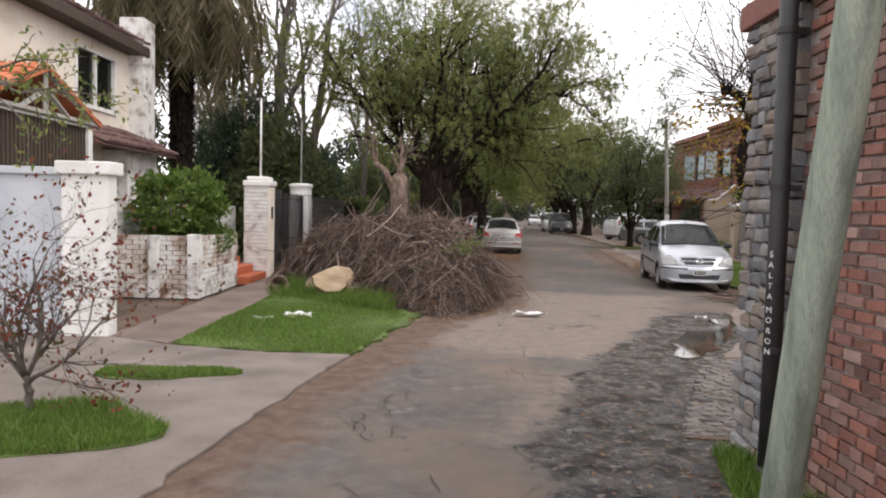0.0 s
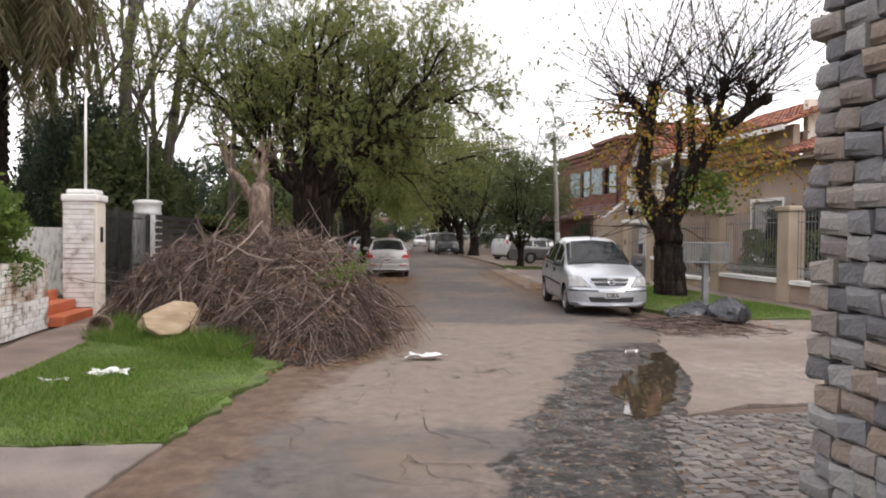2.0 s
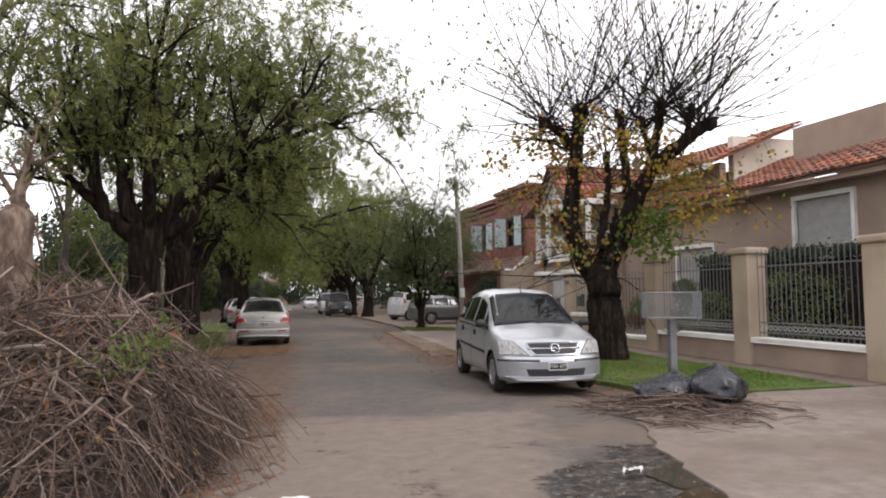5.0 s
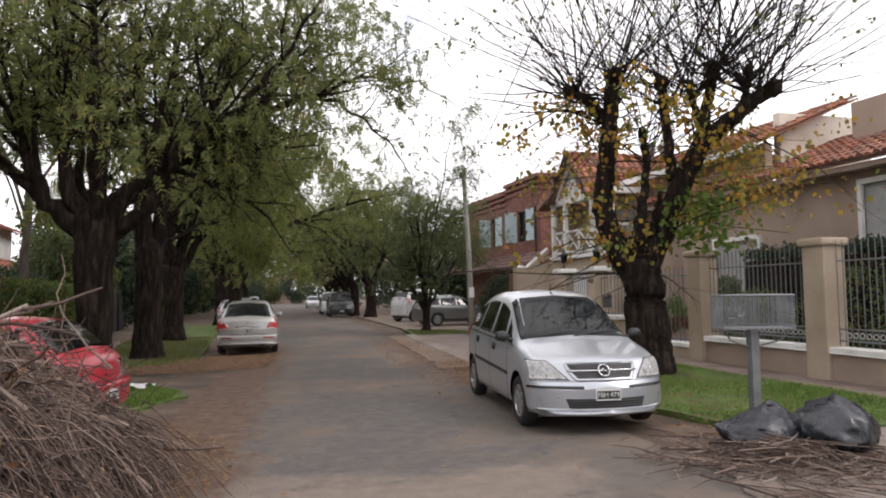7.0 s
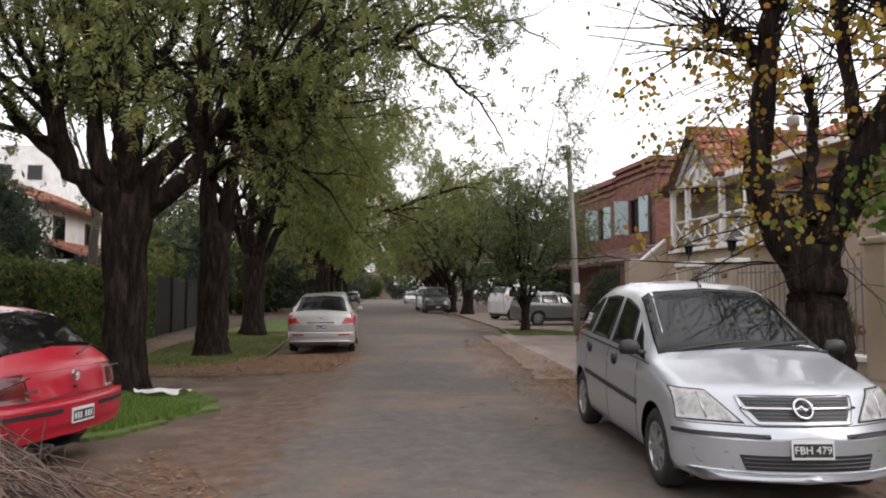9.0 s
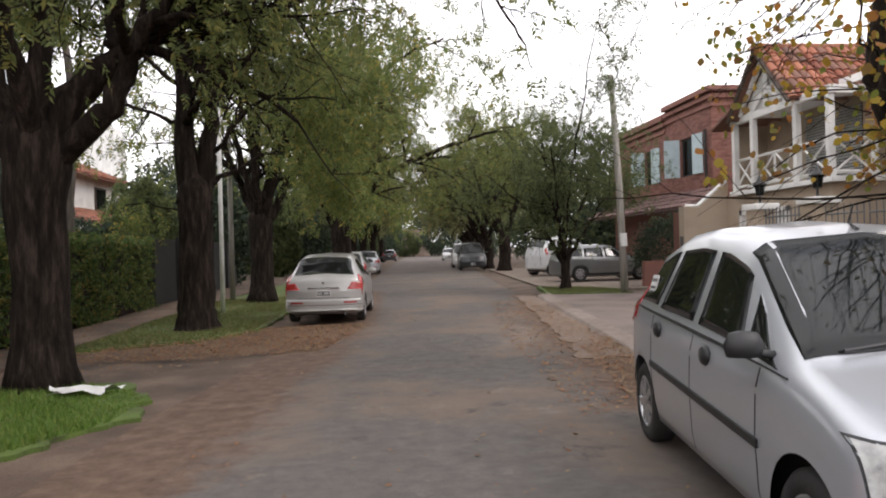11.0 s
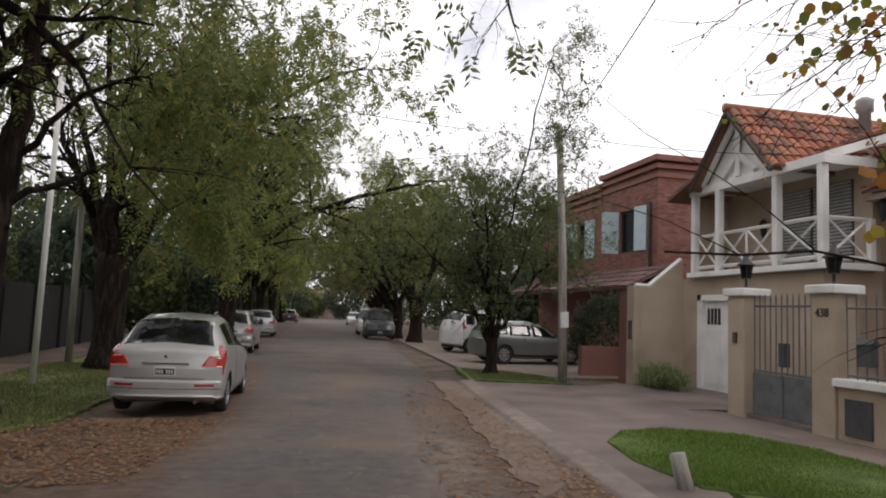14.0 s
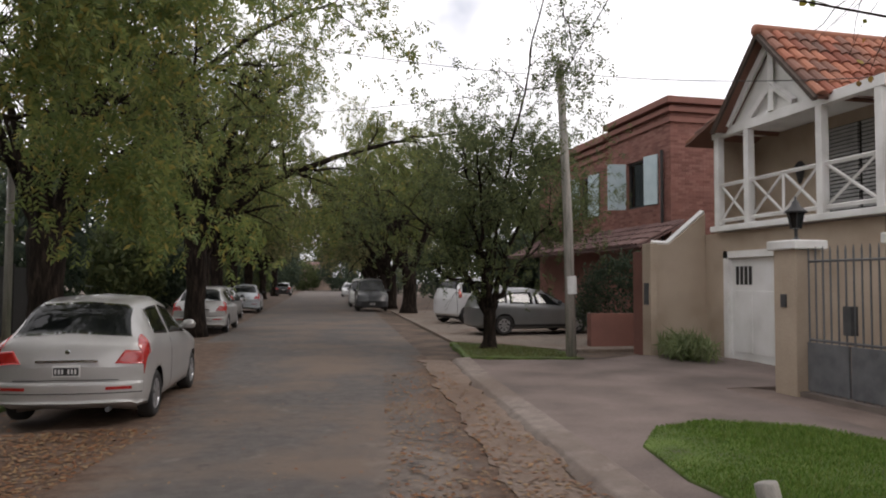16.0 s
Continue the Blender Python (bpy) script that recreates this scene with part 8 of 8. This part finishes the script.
shell_bush("leafy_shrub", "leafy bright green shrub growing in the brick planter", "shrub", -5.35, 13.2, 1.05, 0.95, 0.95, 0.68, 5200, 0.13, M["leaf_bush"], 3)
shell_bush("trailing_plant", "trailing green plant hanging over the planter", "plant", -4.75, 13.7, 0.75, 0.35, 0.8, 0.3, 1200, 0.08, M["leaf_bush"], 4)
shell_bush("strap_plant", "clump of pale strap-leaved plants at the tan wall", "plant", 13.4, 33.9, 0.02, 0.5, 0.8, 0.28, 700, 0.5, M["leaf_strap"], 5, -0.5, 0.07)
shell_bush("ball_shrub", "clipped round topiary ball in the front garden", "shrub", 14.9, 24.6, 1.3, 0.4, 0.4, 0.35, 2500, 0.06, M["leaf_hedge"], 6)
shell_bush("garden_shrub", "dark green shrub behind the railing", "shrub", 14.4, 19.6, 0, 0.8, 1.6, 1.1, 5000, 0.1, M["leaf_hedge"], 7)
shell_bush("garden_shrub", "dark green shrub behind the railing", "shrub", 14.2, 22.6, 0, 0.7, 1.3, 0.8, 4000, 0.1, M["leaf_hedge"], 8)
shell_bush("flower_bed", "low plants with red flowers in the front garden", "flowers", 13.2, 24.6, 0.6, 0.3, 0.8, 0.15, 500, 0.09, M["leaf_redleaf"], 9)
shell_bush("agave_plant", "spiky pale green garden plant", "plant", 13.6, 25.2, 0.5, 0.3, 0.4, 0.45, 260, 0.5, M["leaf_bush"], 10, -0.9, 0.08)
shell_bush("hedge_right", "dark clipped hedge before the brick house", "hedge", 13.8, 37.9, 0, 1.3, 0.55, 1.25, 9000, 0.1, M["leaf_dark"], 11)


def hedge(name, label, x0, y0, x1, y1, h, w, count, size, leaf, seed):
    rng = np.random.default_rng(seed)
    top = thing(name, label, "hedge", pose(0, 0, 0), kind="")
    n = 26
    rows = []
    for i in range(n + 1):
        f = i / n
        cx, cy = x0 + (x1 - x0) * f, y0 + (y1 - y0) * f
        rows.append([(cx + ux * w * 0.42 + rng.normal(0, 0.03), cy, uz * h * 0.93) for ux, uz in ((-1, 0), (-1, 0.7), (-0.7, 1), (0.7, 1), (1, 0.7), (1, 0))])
    # one closed dark sheet behind the leaves, in place of the hedge's shaded depth
    part("inner_growth", Geo().grid(rows), M["bark"], top, "dark bark-coloured sheet in place of the shaded hedge inside")
    f = rng.uniform(0, 1, 2600)
    face = rng.uniform(0, 1, 2600)
    px = x0 + (x1 - x0) * f + np.where(face < 0.62, w * 0.47, rng.uniform(-0.5, 0.5, 2600) * w)
    pz = np.where(face < 0.62, rng.uniform(0.02, 0.98, 2600), 1.0) * h + rng.normal(0, 0.04, 2600)
    leaves("foliage", rng, np.stack([px, y0 + (y1 - y0) * f, pz], 1), count, (0.07, 0.07, 0.07), size, leaf, top, 0.5, 0.55)


hedge("hedge", "tall ivy-covered green hedge along the footpath", -3.25, 23.2, -3.75, 36.2, 2.0, 0.8, 26000, 0.1, M["leaf_hedge"], 41)

hedge("garden_hedge", "tall dark garden hedge behind the railings", 14.5, 9.5, 15.0, 23.6, 2.5, 0.9, 26000, 0.1, M["leaf_dark"], 42)
# background woodland behind the gate
spots = [(-5.7, 22.6, 4.6, 1.5), (-6.9, 24.2, 5.6, 1.7), (-8.6, 26.5, 5.4, 1.4), (-5.9, 23.6, 4.0, 1.5), (-6.4, 29.5, 5.0, 1.9), (-13, 23, 8, 2.4), (-5.6, 26.6, 3.8, 1.5), (-8.0, 33.5, 5.5, 2.2), (-5.6, 37.5, 2.6, 1.2), (-5.0, 40.5, 4.4, 1.3), (-5.2, 43, 4.6, 1.8), (-5.0, 50, 5.5, 2.2), (-10, 20.2, 5.0, 1.6), (-7.6, 58, 8, 3.0), (-6, 68, 8, 3.0), (20, 56, 7, 3), (21, 66, 8, 3), (19, 77, 8, 3), (-5, 80, 9, 3.2), (21, 92, 9, 3.4), (-4, 95, 9, 3.4), (0, 118, 10, 4), (20, 112, 10, 4), (3, 142, 7, 4), (9, 146, 5, 3), (15, 142, 7, 4), (-1, 132, 10, 4), (22, 130, 10, 4), (16.5, 52.5, 4, 2), (5, 156, 10, 4), (10, 158, 10, 4), (15, 160, 10, 4), (20, 157, 10, 4), (-3.5, 61, 5, 2.2), (-3, 66, 5, 2.4), (-2.6, 72, 5, 2.4), (-2, 79, 5, 2.6), (-1.5, 87, 6, 2.8), (-0.5, 96, 6, 2.8), (1, 106, 6, 3), (3, 118, 6, 3), (5, 130, 6, 3)]
for i, (x, y, h, r) in enumerate(spots):
    near = y < 45
    shell_bush("dark_tree", "dense dark evergreen tree in the neighbouring garden" if near else "dark tree mass further down the street", "tree", x, y, 0, r, r, h / 2, (9000 if near else 5000), 0.2 if near else 0.42, M["leaf_dark" if i % 3 else "leaf_round"], 100 + i, 0.5, 0.42, stems=10)

# eucalyptus trunks, bare and pale
EUC = dict(TIPA, seg=0.5, wig=0.08, up=(0.06, 0.04, 0.0), kids=(5, 4, 3), levels=3, bare=0.35, angle=(20, 45), ratio=(0.3, 0.5), leaf_from=3)
for i, (x, y, r, lean) in enumerate([(-6.5, 26.0, 0.3, 0.02), (-5.7, 26.6, 0.22, 0.12), (-9.6, 30, 0.28, -0.05), (-3.9, 31.5, 0.14, 0.03), (-4.9, 24.4, 0.1, -0.05)]):
    tree("eucalyptus", "tall bare pale-barked tree with dead upright limbs", 200 + i, (x, y, 0), [(0, 0, -0.05, r), (lean * 3, 0, 3, r * 0.85), (lean * 5.5, 0, 5.5, r * 0.75)],
         [((lean * 5.5, 0, 5.4), (lean * 2, 0, 1), 5.5, r * 0.7), ((lean * 4.5, 0, 4.5), (0.5, 0.1, 1), 4.5, r * 0.4), ((lean * 4, 0, 4.0), (-0.5, 0.1, 1), 4.0, r * 0.4), ((lean * 3, 0, 3.4), (-0.3, -0.3, 1), 4.0, r * 0.3)],
         EUC, M["bark_grey"], M["leaf_dark"], 700, (0.3, 0.3, 0.3), 0.16, 0.6, 0.3)

# pollarded stump in the brush pile
STUMP = dict(TIPA, seg=0.18, wig=0.16, up=(0.1, 0.06, 0.05), kids=(4, 3, 2), levels=2, bare=0.4, angle=(20, 55), ratio=(0.35, 0.6), leaf_from=2)
tree("pollarded_stump", "pollarded tree stump with peeling bark and dead shoots", 210, (-1.0, 13.9, 0), [(0, 0, 0, 0.2), (0.0, 0, 1.4, 0.17), (0.02, 0, 2.35, 0.18)],
     [([(0, 0, 2.2), (0.06, 0, 2.7), (0.2, 0, 3.05)], (0.11, 0.05), 7, 0.5), ([(0, 0, 2.1), (-0.3, 0, 2.5), (-0.55, 0.05, 2.9), (-0.62, 0.1, 3.3)], (0.1, 0.04), 9, 0.6), ([(0, 0, 2.3), (0.05, 0.2, 2.7), (-0.05, 0.3, 3.1)], (0.08, 0.05), 6, 0.5)],
     STUMP, M["bark_pale"], M["leaf_tipa"], 160, (0.1, 0.1, 0.1), 0.09)

# young shrub with red leaves at the driveway
SHR = dict(TIPA, seg=0.12, wig=0.16, up=(0.02, 0.0, -0.01), kids=(7, 5, 4), levels=3, bare=0.2, angle=(25, 60), ratio=(0.45, 0.75), leaf_from=2)
tree("young_shrub", "young bare-branched shrub with a few reddish leaves", 220, (-3.3, 4.65, 0.03), [(0, 0, -0.02, 0.035), (0.01, 0, 0.2, 0.03), (0, 0, 0.32, 0.032)],
     [((0, 0, 0.28), (0.9, 0.2, 0.8), 1.0, 0.02), ((0, 0, 0.3), (-0.9, 0.1, 0.9), 1.0, 0.02), ((0, 0, 0.3), (0.1, 0.7, 1.1), 0.8, 0.02), ((0, 0, 0.3), (0.0, -0.8, 1.0), 0.8, 0.02), ((0, 0, 0.3), (0.4, -0.2, 1.3), 1.08, 0.018), ((0, 0, 0.3), (-0.4, 0.3, 1.3), 1.08, 0.018)],
     SHR, M["bark_grey"], M["leaf_redleaf"], 1300, (0.05, 0.05, 0.05), 0.05, 0.3, 0.6, 1.2)
# overhanging twig at the start
ov = thing("overhanging_branch", "yellow-green leafy branch hanging into view over the drive", "branch", pose(-4.9, 7.6, 2.4))
g, tips = Geo(), []
rng = np.random.default_rng(8)
for k in range(5):
    grow(g, tips, rng, np.array((-0.9, 0.5, 0.9)), unit(np.array((1.0, rng.normal(0, 0.4), -0.2 + rng.normal(0, 0.3)))), 1.3, 0.02, 2, dict(SHR, levels=3, kids=(3,), up=(0, 0, -0.02, -0.04)))
g.tube([(-1.4, 1.3, -2.4), (-1.3, 1.2, -0.5), (-0.9, 0.5, 0.9)], [0.06, 0.05, 0.03], 8)
tagged(part("twig_spray", g, M["bark_grey"], ov, "", True), kind="stuff")
leaves("foliage", rng, tips, 420, (0.07, 0.07, 0.06), 0.1, M["leaf_tipa_yellow"], ov, 0.6, 0.4)

# palm with a skirt of dead fronds
palm = thing("palm_tree", "tall palm with thick trunk and hanging dead fronds", "tree", pose(-8.3, 21.1, 0))
g = Geo()
g.tube([(0, 0, -0.1), (0.05, 0, 2), (0.05, 0, 4.5), (0, 0, 9.0)], [0.4, 0.33, 0.34, 0.42], 16)
rng = np.random.default_rng(31)
for k in range(220):
    a, z = k * 2.4, 1.0 + k * 0.033
    g.box(0.3, 0.42, -0.07, 0.07, -0.05, 0.1, pose(0.05, 0, z, 0, -25, math.degrees(a)))
part("trunk", g, M["bark"], palm, "dark scaly trunk")
g = Geo()
for k in range(240):
    a = rng.uniform(0, 6.28)
    dead = k < 190
    z0 = rng.uniform(7.7, 9.3) if dead else 9.3
    ln = rng.uniform(2.6, 4.2)
    e0 = rng.uniform(-0.2, 0.6) if dead else rng.uniform(0.2, 1.1)
    p, el = np.array((0.3 * math.cos(a), 0.3 * math.sin(a), z0)), e0
    pts = [p]
    for i in range(9):
        el -= (0.24 if dead else 0.17)
        el = max(el, -1.5)
        p = p + ln / 9 * np.array((math.cos(a) * math.cos(el), math.sin(a) * math.cos(el), math.sin(el)))
        pts.append(p)
    g.tube(pts, np.linspace(0.022, 0.006, 10), 4, False)
    side = np.array((-math.sin(a), math.cos(a), 0))
    for i in range(1, 10):
        for q in range(3):
            c = pts[i - 1] + (pts[i] - pts[i - 1]) * q / 3
            for s in (-1, 1):
                t = unit(side * s * rng.uniform(0.4, 1) + unit(pts[i] - pts[i - 1]) * 0.8 - np.array((0, 0, 0.5 if dead else 0.25)))
                b = unit(np.cross(t, rng.normal(0, 1, 3))) * (0.034 if dead else 0.024)
                l2 = rng.uniform(0.4, 0.8)
                g.add([c - b, c + b, c + t * l2], [(0, 1, 2)])
part("fronds", g, M["leaf_palm"], palm, "drooping brown and green fronds")

# ---------------- grass blades and fallen leaves ----------------
def inside(poly, x, y):
    c, j = np.zeros(len(x), bool), len(poly) - 1
    for i in range(len(poly)):
        (xi, yi), (xj, yj) = poly[i], poly[j]
        c ^= ((yi > y) != (yj > y)) & (x < (xj - xi) * (y - yi) / (yj - yi + 1e-12) + xi)
        j = i
    return c


def blades(name, label, poly, count, h, seed, z=0.03, material="blade"):
    rng = np.random.default_rng(seed)
    xs, ys = [p[0] for p in poly], [p[1] for p in poly]
    x, y = rng.uniform(min(xs), max(xs), count * 2), rng.uniform(min(ys), max(ys), count * 2)
    k = inside(poly, x, y)
    x, y = x[k][:count], y[k][:count]
    n = len(x)
    tall = h * rng.uniform(0.5, 1.3, n) * (0.75 + 0.5 * np.sin(1.7 * x) * np.cos(1.3 * y))
    a, w = rng.uniform(0, 6.28, n), rng.uniform(0.004, 0.008, n)
    lean = rng.normal(0, 0.45, (n, 2)) * tall[:, None]
    base = np.stack([x, y, np.full(n, z)], 1)
    off = np.stack([np.cos(a) * w, np.sin(a) * w, np.zeros(n)], 1)
    tip = base + np.stack([lean[:, 0], lean[:, 1], tall], 1)
    v = np.stack([base - off, base + off, tip], 1).reshape(-1, 3)
    me = bpy.data.meshes.new(name)
    me.vertices.add(3 * n)
    me.vertices.foreach_set("co", v.ravel())
    me.loops.add(3 * n)
    me.loops.foreach_set("vertex_index", np.arange(3 * n))
    me.polygons.add(n)
    me.polygons.foreach_set("loop_start", np.arange(n) * 3)
    me.update(calc_edges=True)
    me.materials.append(M[material])
    tagged(new(name, me), label, "grass", "", "stuff")


blades("grass", "short green grass blades on the verge", [(-3.35, 7.76), (-2.15, 7.43), (-1.08, 7.41), (-0.75, 9.2), (-0.6, 10.6), (-1.6, 12.6), (-3.4, 13.6), (-3.3, 10.3)], 42000, 0.06, 1)
blades("grass", "long green grass at the foot of the brush pile", [(-3.5, 13.0), (-1.9, 11.6), (-0.9, 10.9), (-0.8, 11.6), (-1.9, 13.1), (-3.4, 14.6)], 8000, 0.27, 2)
blades("grass", "green grass round the young shrub", blob(-3.2, 4.3, 0.95, 0.72, 0.1, 3), 17000, 0.075, 3, 0.04)
blades("grass", "green grass strip in the driveway", blob(-2.82, 6.2, 0.62, 0.3, 0.1, 4), 6000, 0.06, 4, 0.04)
blades("grass", "green grass under the pollarded tree", [(7.7, 14.7), (8.3, 14.8), (10.7, 14.75), (10.9, 20), (11.1, 23.5), (8.4, 23.5), (7.5, 21), (7.3, 17)], 36000, 0.06, 5, 0.045)
blades("grass", "green grass on the rounded lawn", oval, 38000, 0.05, 6, 0.07)
blades("grass", "green grass at the foot of the big tree", [(-0.9, 18.6), (0.3, 19.4), (0.95, 20.6), (1.0, 21.6), (0.4, 22.5), (-0.8, 22.8), (-1.6, 21)], 20000, 0.08, 7, 0.012)
blades("grass", "green grass under the street trees", [(-1.7, 25.9), (0.2, 26.8), (1.05, 28.3), (1.15, 30.5), (1.25, 38), (-1.6, 38), (-1.8, 31)], 30000, 0.07, 8, 0.03, "blade_dry")
blades("grass", "thin dry grass round the small tree", [(8.8, 35.2), (11.1, 34.5), (11.3, 36.4), (10.4, 38.1), (9.4, 38.8)], 7000, 0.06, 9, 0.055, "blade_dry")
blades("weeds", "green weeds at the foot of the brick wall", [(1.7, 2.7), (2.25, 2.7), (2.25, 4.3), (2.05, 4.3)], 2600, 0.16, 10, 0.01)


def fallen(name, label, poly, count, size, seed, z=0.012):
    rng = np.random.default_rng(seed)
    xs, ys = [p[0] for p in poly], [p[1] for p in poly]
    x, y = rng.uniform(min(xs), max(xs), count * 2), rng.uniform(min(ys), max(ys), count * 2)
    k = inside(poly, x, y)
    c = np.stack([x[k], y[k], np.full(k.sum(), z)], 1)[:count]
    n = len(c)
    a = rng.uniform(0, 6.28, n)
    L = size * rng.uniform(0.5, 1.4, (n, 1))
    u = np.stack([np.cos(a), np.sin(a), rng.normal(0, 0.25, n)], 1) * L / 2
    v = np.stack([-np.sin(a), np.cos(a), rng.normal(0, 0.25, n)], 1) * L * 0.3
    q = np.stack([c - u, c + v, c + u, c - v], 1).reshape(-1, 3)
    q[:, 2] = np.maximum(q[:, 2], z)
    me = bpy.data.meshes.new(name)
    me.from_pydata(q.tolist(), [], np.arange(4 * n).reshape(-1, 4).tolist())
    me.materials.append(M["litter"])
    tagged(new(name, me), label, "leaves", "", "stuff")


fallen("fallen_leaves", "orange-brown fallen leaves along the road edge", [(0.6, 24.5), (2.6, 24.8), (3.4, 28.8), (1.2, 28.6), (-1.5, 25.8), (-1.5, 24.6)], 9000, 0.055, 1, 0.02)
fallen("fallen_leaves", "scattered fallen leaves on the earth footpath", [(-3.1, 22), (1.2, 23.5), (1.9, 27), (1.4, 40), (-3.2, 40)], 4200, 0.06, 2, 0.034)
fallen("fallen_leaves", "fallen leaves and dust on the right road edge", [(5.3, 19.8), (6.9, 20.5), (7.3, 26), (7.7, 33), (6.6, 33), (5.6, 26)], 3200, 0.055, 3, 0.034)
fallen("fallen_leaves", "sparse fallen leaves on the asphalt", [(1.5, 14), (5.2, 14), (6.8, 33), (3.4, 33)], 500, 0.05, 4, 0.033)
fallen("fallen_leaves", "fallen leaves and chips round the brush pile", [(-1.0, 9.8), (0.4, 10.4), (1.6, 12.2), (1.9, 16.5), (1.0, 18.5), (0.3, 16), (0.5, 13), (-0.6, 11)], 3600, 0.05, 5, 0.014)
fallen("fallen_leaves", "dry leaves under the pollarded tree", [(6.2, 13.2), (8.2, 13.4), (9.5, 16), (10.8, 22), (7.6, 22), (6.6, 16)], 1400, 0.07, 6, 0.055)
fallen("fallen_leaves", "thick brown leaf litter at the end of the kerb", [(5.9, 20.2), (7.3, 20.6), (7.9, 23.6), (7.3, 25.3), (6.5, 24.0)], 2300, 0.055, 8, 0.036)
fallen("gravel", "small stones and grit along the broken gutter", [(0.9, 2.5), (2.0, 2.5), (3.2, 6.8), (5.6, 12.4), (4.4, 12.2), (2.2, 8.3), (1.3, 6)], 2200, 0.035, 7, 0.012)

# ---------------- bricks, stones, cobbles ----------------
kinds = [Geo().add(*pillow(0.168, 0.05, 0.061, 0.006, s, 0.004)).mesh("brick", M["brick"]) for s in range(5)]
heads = [Geo().add(*pillow(0.1, 0.05, 0.061, 0.006, 50 + s, 0.004)).mesh("brick", M["brick"]) for s in range(3)]
rb = random.Random(12)
rest = Geo()
for k in range(42):
    z = 0.04 + 0.0765 * k
    y = 3.68 - (0.093 if k % 2 else 0.0)
    row_head = k % 6 == 5
    while y > -0.6:
        w = 0.1 if row_head else 0.168
        m = pose(2.315 + rb.uniform(-0.006, 0.006), y - w / 2, z + 0.032, rb.uniform(-1, 1), rb.uniform(-1, 1), 0)
        if y > 2.75:
            ob = new("brick", rb.choice(heads if row_head else kinds))
            ob.parent = near_wall
            ob.matrix_basis = m
        else:
            v, f = pillow(w, 0.05, 0.061, 0.006, rb.randint(0, 99), 0.004)
            rest.add([m @ Vector(p) for p in v], f)
        y -= w + 0.018
tagged(part("bricks", rest, M["brick_far"], near_wall, "further bricks of the wall"), kind="stuff")
stones = [Geo().add(*pillow(w, 0.09, 0.098, 0.022, 80 + s, 0.014)).mesh("stone", M["stone"]) for s, w in enumerate((0.11, 0.14, 0.18, 0.125))]
widths = (0.11, 0.14, 0.18, 0.125)
for k in range(31):
    y = 3.72 + rb.uniform(-0.02, 0.02)
    while y < 4.42:
        i = rb.randrange(4)
        ob = new("stone", stones[i])
        ob.parent = near_wall
        ob.matrix_basis = pose(2.262 + rb.uniform(-0.02, 0.012), y + widths[i] / 2, 0.05 + 0.105 * k + rb.uniform(-0.006, 0.006), rb.uniform(-3, 3), rb.uniform(-4, 4), rb.uniform(-4, 4))
        y += widths[i] + 0.006
pipe = thing("downpipe", "thick black drainpipe fixed to the brick wall with scratched writing", "pipe", pose(2.17, 3.68, 0))
part("tube", Geo().tube([(0, 0, 0), (0, 0, 1.5), (0, 0, 3.6)], [0.058, 0.058, 0.058], 16), M["iron"], pipe, "", True)
part("tube", Geo().tube([(0, 0, 0.0), (0, 0, 0.12)], [0.066, 0.066], 16), M["iron"], pipe, "", True)
for z in (0.9, 1.95, 2.95):
    part("clamp", Geo().tube([(0, 0, z - 0.02), (0, 0, z + 0.02)], [0.064, 0.064], 16).box(0.0, 0.13, -0.02, 0.02, z - 0.02, z + 0.02), M["iron"], pipe, "pipe clamp")
for word, z0 in (("SALTA", 1.52), ("MORON", 1.16)):
    for k, ch in enumerate(word):
        letters("chalk_letter", ch, 0.052, pose(-0.052, -0.036, z0 - 0.068 * k, 90, 0, -52), M["paper"], pipe, 0.001)
cob = thing("cobbled_corner", "uneven grey cobblestone paving at the wall corner", "pavement", kind="structure")
part("bed", Geo().slab([(1.95, 4.6), (2.35, 4.55), (7.5, 4.6), (7.5, 8.1), (3.7, 7.9), (3.3, 7.5), (2.6, 6.2)], -0.1, 0.012), M["dirt"], cob, "earth bed")
cst = [Geo().add(*pillow(0.125, 0.08, 0.085, 0.014, 30 + s, 0.01)).mesh("cobble", M["cobble"]) for s in range(4)]
loose = Geo()
for i in range(36):
    y = 4.68 + 0.094 * i
    x = 2.0 + max(0, (y - 4.7)) * 0.42 + (0.07 if i % 2 else 0)
    while x < 5.6 and y < 7.72 + 0.1 * (x - 3.2):
        m = pose(x + rb.uniform(-0.012, 0.012), y, 0.026 + rb.uniform(-0.01, 0.008), rb.uniform(-3, 3), 90 + rb.uniform(-4, 4), 90 + rb.uniform(-8, 8))
        if x < 2.75 + max(0, y - 4.7) * 0.62:
            ob = new("cobble", rb.choice(cst))
            ob.parent = cob
            ob.matrix_basis = m
        else:
            v, f = pillow(0.125, 0.08, 0.085, 0.014, rb.randint(0, 99), 0.01)
            loose.add([m @ Vector(p) for p in v], f)
        x += 0.139
tagged(part("cobbles", loose, M["cobble_far"], cob, "further cobbles towards the crossing"), kind="stuff")
